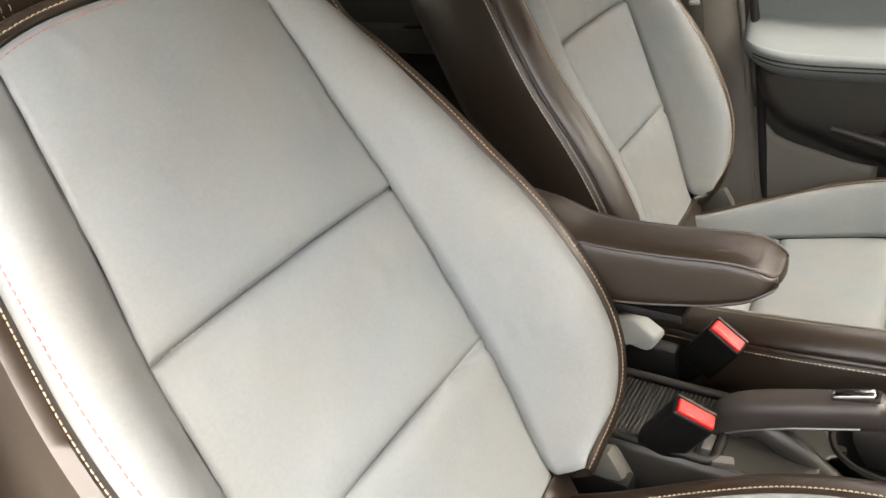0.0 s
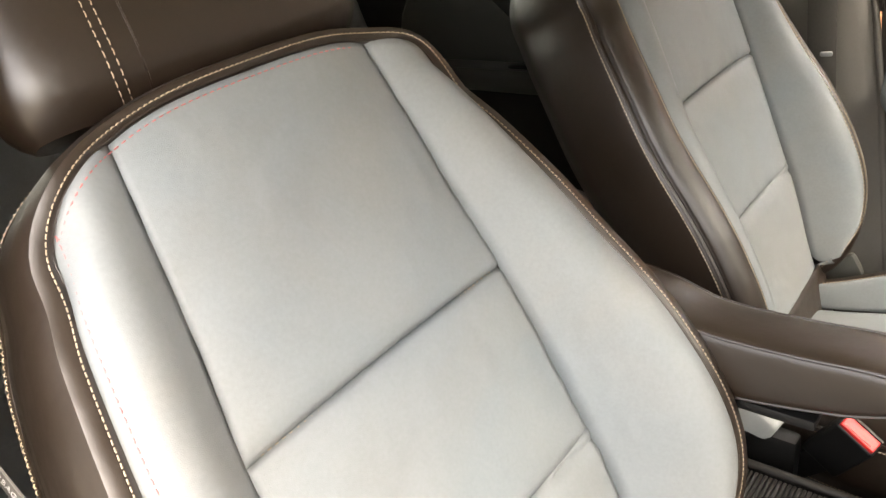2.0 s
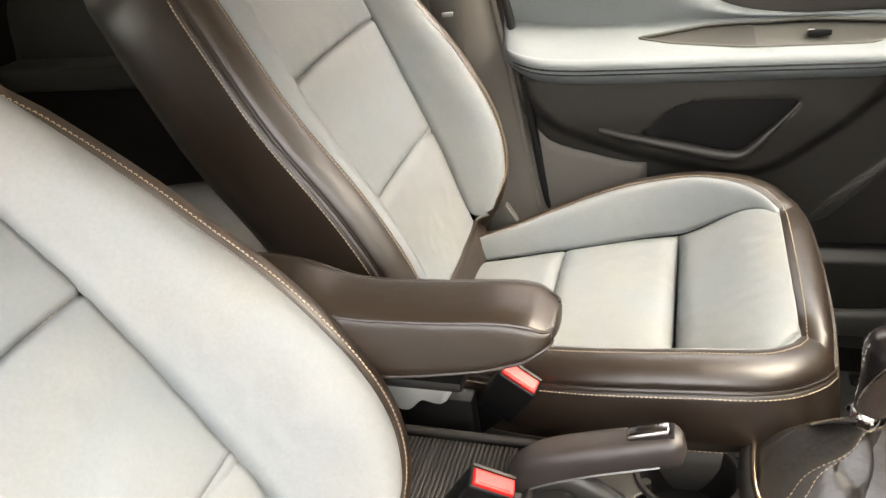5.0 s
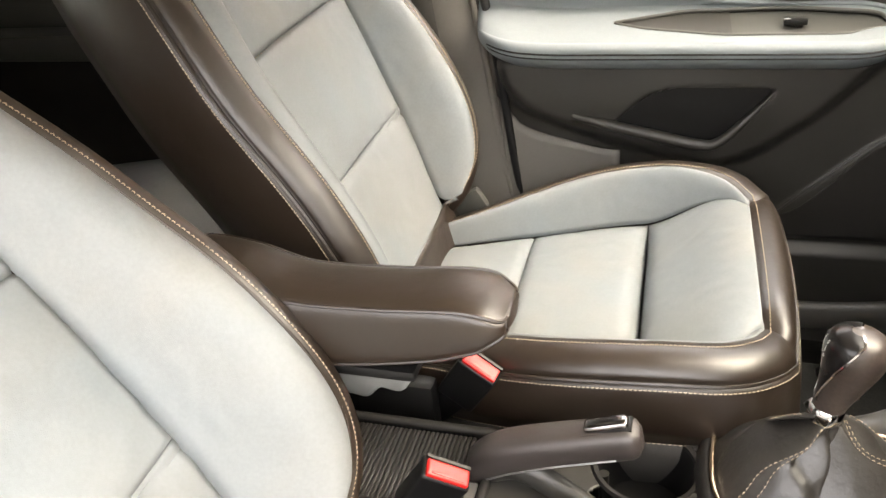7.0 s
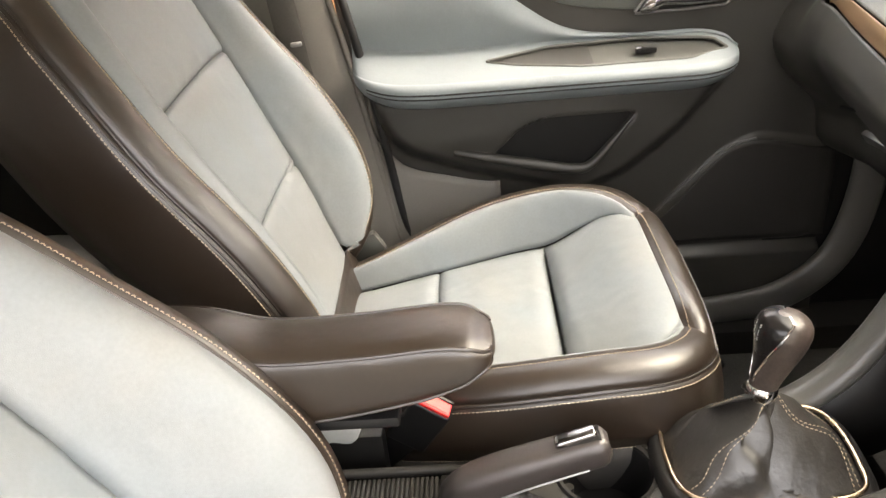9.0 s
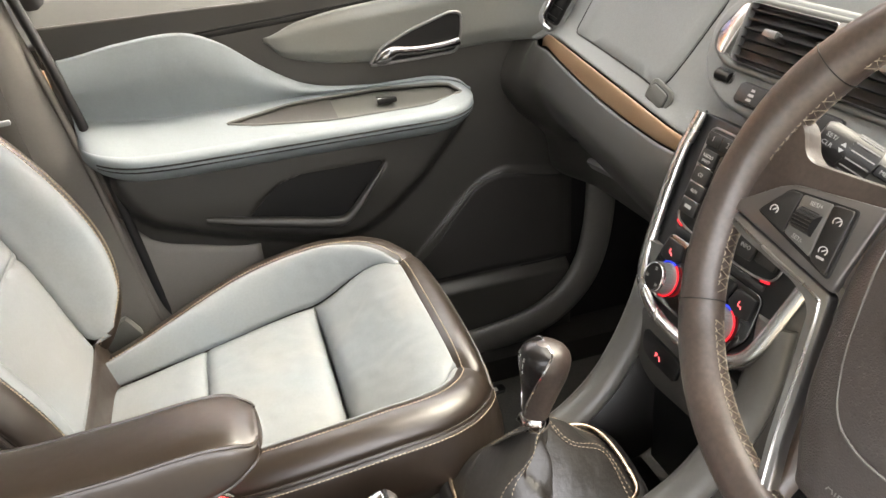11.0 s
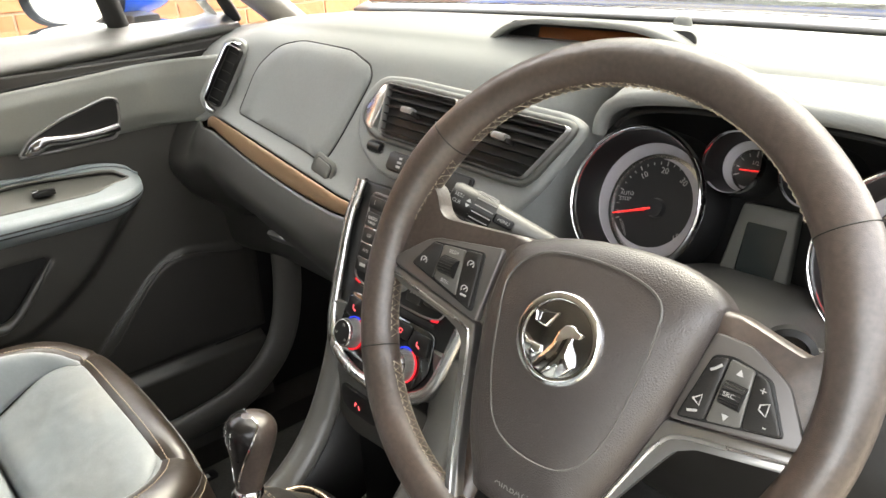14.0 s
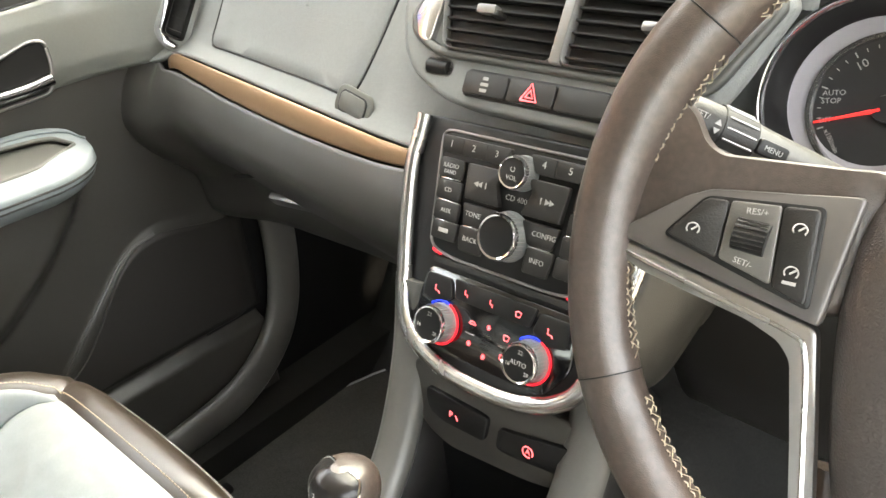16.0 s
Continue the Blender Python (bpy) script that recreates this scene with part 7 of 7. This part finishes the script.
def knob_skin(u, v):
    a = 2 * math.pi * u
    t = v
    r = curve1(t, [(0, 0.0150), (0.12, 0.0165), (0.3, 0.0205), (0.55, 0.0265), (0.75, 0.0282), (0.88, 0.0240), (0.96, 0.015), (1.0, 0.0005)])
    z = 0.008 + 0.094 * (1 - (1 - t) ** 1.15)
    c, s = math.cos(a), math.sin(a)
    lean = 0.012 * math.sin(t * 2.4) * 0.6
    return km_ @ Vector((r * c, r * s * (1.06 if s > 0 else 0.96) + lean, z))
knob_ob = part("knob", grid(knob_skin, 40, 40, loop=True), LEATHER_WHEEL, gear_lever, "grained leather gear knob")
def cap_skin(u, v):
    """Glossy insert on the left and top of the knob."""
    t = 0.08 + 0.90 * v
    a = radians(256 + (2 * u - 1) * curve1(v, [(0, 22), (0.3, 42), (0.6, 62), (0.85, 80), (1.0, 100)]))
    p = Vector(knob_skin(((a / (2 * math.pi)) % 1), t))
    c = km_ @ Vector((0, 0.004, 0.008 + 0.094 * (1 - (1 - t) ** 1.15)))
    return p + (p - c).normalized() * 0.0012
part("cap", grid(cap_skin, 24, 30), KNOB_CAP, gear_lever, "glossy black shift pattern cap")
edge_l = [cap_skin(0, i / 30) for i in range(31)]
edge_r = [cap_skin(1, i / 30) for i in range(31)]
for e in (edge_l, edge_r):
    part("cap_edge", tube(e, 0.0014, n=6), CHROME, gear_lever, "fine chrome edge")
def on_cap(u, v):
    """A pose on the cap: its z axis stands on the surface."""
    p, q, r = Vector(cap_skin(u, v)), Vector(cap_skin(u + 0.02, v)), Vector(cap_skin(u, v + 0.02))
    n = (q - p).cross(r - p).normalized()
    if n.dot(p - km_ @ Vector((0, 0, 0.06))) < 0:
        n.negate()
    return facing(p + n * 0.0005, n, r - p)
for k, d in enumerate("135"):
    lettering(d, 0.0062, on_cap(0.36 + 0.13 * k, 0.80), WHITE_INK, gear_lever)
for k, d in enumerate("246"):
    lettering(d, 0.0062, on_cap(0.36 + 0.13 * k, 0.60), WHITE_INK, gear_lever)
for k in range(3):
    part("gate_line", box((0.0006, 0.007, 0.0003), on_cap(0.36 + 0.13 * k, 0.70), 0), WHITE_INK, gear_lever)
part("reverse_trigger", box((0.012, 0.006, 0.022), km_ @ pose(0.002, 0.0225, 0.034, -22, 0, 0), 0.002), CHROME, gear_lever)

# armrest fixed to the driver's seat
armrest = thing("armrest", (0.088, -0.20, 0.56), "padded brown leather armrest beside the driver's seat", "armrest")
ARM_TOP_Z = [(-0.27, 0.655), (-0.20, 0.661), (-0.15, 0.655), (-0.09, 0.637), (0.0, 0.636), (0.07, 0.640), (0.10, 0.637), (0.118, 0.629)]
ARM_LOW_Z = [(-0.27, 0.553), (-0.056, 0.562), (0.05, 0.580), (0.09, 0.594), (0.118, 0.606)]
def arm_sec(u, v, grow=0.0):
    """A padded bar with soft edges and a rounded nose; u round it, v along it."""
    y = -0.27 + 0.390 * (1 - (1 - v) ** 1.8)
    nose = math.sqrt(max(0.0, 1 - (max(0.0, y - 0.090) / 0.0302) ** 2))
    wide = 0.039 * (0.58 + 0.42 * nose) * (1.0 if v < 1 else 0.9)
    top, bot = curve1(y, ARM_TOP_Z), curve1(y, ARM_LOW_Z)
    mid, half = (top + bot) / 2 + 0.004 * (1 - nose), (top - bot) / 2 * (0.45 + 0.55 * nose)
    a = 2 * math.pi * u
    c, s = math.cos(a), math.sin(a)
    cs, ss = math.copysign(abs(c) ** 0.27, c), math.copysign(abs(s) ** 0.27, s)
    crown = 0.004 * (1 - cs * cs) * (1 if s > 0 else 0.5)
    bulge = 0.0035 * (1 - ss * ss)
    return Vector((0.083 + (wide + bulge + grow) * cs, y, mid + (half + crown + grow) * ss))
pad_ob = part("pad", grid(arm_sec, 96, 70, loop=True), LEATHER_BROWN, armrest)
def nose_cap(u, v):
    p, c = arm_sec(u, 1.0), Vector((0.083, 0.120, 0.617))
    q = c.lerp(p, math.cos(v * math.pi / 2))
    return q + Vector((0, 0.004 * math.sin(v * math.pi / 2), 0))
part("nose", grid(nose_cap, 96, 8, loop=True), LEATHER_BROWN, armrest)
part("heel", mesh([arm_sec(i / 96, 0.0) for i in range(96)], [tuple(range(96))]), LEATHER_BROWN, armrest)
# piped seam: along the upper edge, round the nose and back along the lower edge, on both sides
for up_u, low_u in ((0.118, 0.882), (0.382, 0.618)):
    seam = [arm_sec(up_u, 0.08 + 0.92 * i / 50, 0.0006) for i in range(51)]
    seam += [arm_sec((up_u + ((low_u - 1 if low_u > 0.7 else low_u) - up_u) * i / 12) % 1, 1.0, 0.0006) for i in range(1, 12)]
    seam += [arm_sec(low_u, 1.0 - 0.92 * i / 50, 0.0006) for i in range(51)]
    part("piping", tube(seam, 0.0017, n=6), LEATHER_BROWN, armrest)
for u, z_off in ((0.386, 0.0), (0.112, 0.0)):
    ln = [arm_sec(u + (0.02 if u > 0.2 else 0.012), 0.08 + 0.90 * i / 60, 0.0004) for i in range(61)]
    part("stitching", stitches(ln, (0.3 if u < 0.2 else -0.3, 0, 1), 0.0040, 0.0020, 0.0005 if u > 0.2 else 0.0003), THREAD, armrest)
part("cross_seam", tube([arm_sec(0.13 + 0.24 * i / 20, 0.105, 0.0003) for i in range(21)], 0.0010, n=5), PLASTIC_BLACK, armrest)
part("hinge", box((0.05, 0.09, 0.07), Matrix.Translation((0.105, -0.235, 0.575)), 0.012), PLASTIC_BLACK, armrest)
part("under_plate", box((0.06, 0.26, 0.012), Matrix.Translation((0.086, -0.10, 0.555)), 0.004), PLASTIC_BLACK, armrest)


# belt buckles beside the seats
def buckle(base, m):
    b = thing("seat_belt_buckle", base, "black seat belt buckle with a red release button", "belt buckle", "belt buckles")
    shell_b = part("casing", box((0.027, 0.054, 0.088), m @ pose(0, 0, -0.046), 0.005, 3), PLASTIC_BLACK, b)
    part("red_button", box((0.019, 0.047, 0.010), m @ pose(0.002, 0, -0.0025), 0.0025, 3), RED, shell_b, "bright red push button")
    part("button_ridge", box((0.004, 0.036, 0.002), m @ pose(0.007, 0, 0.0024), 0.0009), RED, shell_b)
    part("slot_lip", box((0.004, 0.050, 0.004), m @ pose(-0.0115, 0, -0.001), 0.001), PLASTIC_DARK, shell_b)
    part("strap", box((0.010, 0.036, 0.12), m @ pose(0, -0.006, -0.135, -8, 0, 0), 0.003), PLASTIC_BLACK, b)
    return b
buckle((0.115, 0.03, 0.28), Matrix.Translation((0.108, 0.050, 0.428)) @ pose(0, 0, 0, -30, 12, 8))
buckle((-0.075, 0.03, 0.28), Matrix.Translation((-0.066, 0.045, 0.428)) @ pose(0, 0, 0, -32, 10, -14))
hinge_p = thing("seat_hinge_cover", (-0.075, -0.10, 0.30), "pale grey plastic hinge cover beside the passenger seat", "hinge cover")
part("cover", prism(round_corners([(-0.055, 0.02), (0.012, 0.034), (0.052, 0.012), (0.040, -0.012), (0.010, -0.006), (-0.01, -0.026), (-0.05, -0.02)], 0.008), 0.035, facing((-0.088, -0.098, 0.382), (1, 0, 0.25)), 0.008), GREY_PLASTIC, hinge_p)
part("bracket", box((0.03, 0.11, 0.10), Matrix.Translation((-0.085, -0.08, 0.325)), 0.01), PLASTIC_BLACK, hinge_p)
hinge_d = thing("seat_hinge_cover", (0.165, -0.05, 0.26), "dull grey plastic hinge cover beside the driver's seat", "hinge cover")
part("cover", box((0.035, 0.085, 0.06), Matrix.Translation((0.158, -0.055, 0.335)) @ pose(0, 0, 0, 30, 0, 0), 0.014, 3), PLATE_GREY, hinge_d)
part("bracket", box((0.03, 0.09, 0.12), Matrix.Translation((0.165, -0.05, 0.29)), 0.01), PLASTIC_BLACK, hinge_d)

# passenger's floor mat
floor_mat = thing("floor_mat", (-0.42, 0.70, 0.012), "dark pile floor mat with bound edge on the passenger side", "floor mat")
MAT = round_corners([(-0.70, 0.36), (-0.14, 0.36), (-0.13, 0.70), (-0.15, 1.02), (-0.62, 1.04), (-0.70, 0.80)], 0.07, 6)
part("mat_top", prism(MAT, 0.012, Matrix.Translation((0, 0, 0.012)), 0.004), MAT_CLOTH, floor_mat)
part("binding", tube([(x, y, 0.022) for x, y in MAT], 0.004, closed=True, n=6), TITAN, floor_mat, "grey bound edge")
part("clip", prism(rounded(0.030, 0.055, 0.008), 0.006, Matrix.Translation((-0.63, 0.575, 0.024)), 0.002), PLASTIC_BLACK, floor_mat)
part("mark", box((0.012, 0.022, 0.001), Matrix.Translation((-0.626, 0.573, 0.0306)), 0), WHITE_INK, floor_mat, "small white mark")

# ---- outside: driveway, brick house wall, unseen grey slab, pale garden wall ahead ----
DRIVE = material("pale_concrete_drive", (0.20, 0.178, 0.135), 0.9, grain=(40, 0.3), wrinkle=(2, 0.2), vary=0.18)
BRICK = material("orange_brick", (0.34, 0.145, 0.062), 0.85, grain=(120, 0.4), wrinkle=(25, 0.3), vary=0.15)
MORTAR = material("pale_mortar", (0.40, 0.30, 0.20), 0.95, grain=(200, 0.5), vary=0.1)
RENDER = material("cream_render", (0.42, 0.37, 0.27), 0.95, grain=(60, 0.4), wrinkle=(1.5, 0.2), vary=0.12)
SHADE_WALL = material("grey_light_blocker", (0.16, 0.158, 0.15), 0.95, grain=(60, 0.4), wrinkle=(1.5, 0.2), vary=0.15)
def random_tint(mat, amount):
    """Tones that differ from brick to brick."""
    n, l = mat.node_tree.nodes, mat.node_tree.links
    b = n["Principled BSDF"]
    was = b.inputs["Base Color"].links[0].from_socket
    info, rng, mul = n.new("ShaderNodeObjectInfo"), n.new("ShaderNodeMapRange"), n.new("ShaderNodeVectorMath")
    rng.inputs["To Min"].default_value, rng.inputs["To Max"].default_value = 1 - amount, 1 + amount
    mul.operation = "SCALE"
    l.new(info.outputs["Random"], rng.inputs["Value"]), l.new(was, mul.inputs[0]), l.new(rng.outputs[0], mul.inputs["Scale"])
    l.new(mul.outputs[0], b.inputs["Base Color"])
random_tint(BRICK, 0.14)
GROUND_Z = -0.36
tagged(part("ground", mesh([(-400, -400, GROUND_Z), (400, -400, GROUND_Z), (400, 400, GROUND_Z), (-400, 400, GROUND_Z)], [(0, 1, 2, 3)]), DRIVE), "pale concrete drive beside the house", kind="structure")


def brick_wall(name, x, y0, y1, z1, near, label):
    """A wall along y whose bricks stand proud of the mortar; near: the stretch built brick by brick."""
    body = tagged(part(name, box((0.20, y1 - y0, z1 - GROUND_Z), Matrix.Translation((x + 0.10 * math.copysign(1, x), (y0 + y1) / 2, (z1 + GROUND_Z) / 2)), 0), MORTAR), label, kind="structure")
    face = x
    out = 1 if x < 0 else -1
    one = box((0.012, 0.215, 0.065), Matrix(), 0.003, 1)
    one.materials.append(BRICK)
    rest_v, rest_f = [], []
    rows = int((z1 - GROUND_Z) / 0.075)
    for r in range(rows):
        z = GROUND_Z + 0.0375 + 0.075 * r
        y = y0 + (0.1125 if r % 2 else 0.0) + 0.11
        while y + 0.1 < y1:
            if near and near[0] <= y <= near[1] and near[2] <= z <= near[3]:
                b = part("brick", one, None, body)
                b.location = (face + out * 0.004, y, z)
            else:
                k = len(rest_v)
                xa, xb = face - out * 0.002, face + out * 0.008
                for xx in (xa, xb):
                    rest_v += [(xx, y - 0.1075, z - 0.0325), (xx, y + 0.1075, z - 0.0325), (xx, y + 0.1075, z + 0.0325), (xx, y - 0.1075, z + 0.0325)]
                rest_f += [(k + 4, k + 5, k + 6, k + 7), (k, k + 1, k + 5, k + 4), (k + 1, k + 2, k + 6, k + 5), (k + 2, k + 3, k + 7, k + 6), (k + 3, k, k + 4, k + 7)]
            y += 0.225
    me = bpy.data.meshes.new("m")
    me.from_pydata(rest_v, [], rest_f)
    me.materials.append(BRICK)
    rest = new("brick_courses", me)
    rest.parent = body
    tagged(rest, kind="stuff")


brick_wall("wall_house_left", -2.80, -3.0, 6.0, 2.2, (0.2, 2.6, 0.25, 1.35), "orange brick house wall with pale mortar")
# Unseen slab, added to cut light coming in by the driver's door.
slab("wall_blocker_right", [(5.0, -6.0, GROUND_Z), (5.0, 6.0, GROUND_Z), (5.0, 6.0, 2.0), (5.0, -6.0, 2.0)], 0.2, SHADE_WALL, "unseen plain grey slab added to dim light from the right", 0)
slab("wall_garden", [(-6.0, 16.0, GROUND_Z), (10.0, 16.0, GROUND_Z), (10.0, 16.0, 2.2), (-6.0, 16.0, 2.2)], 0.2, RENDER, "cream rendered garden wall", 1)
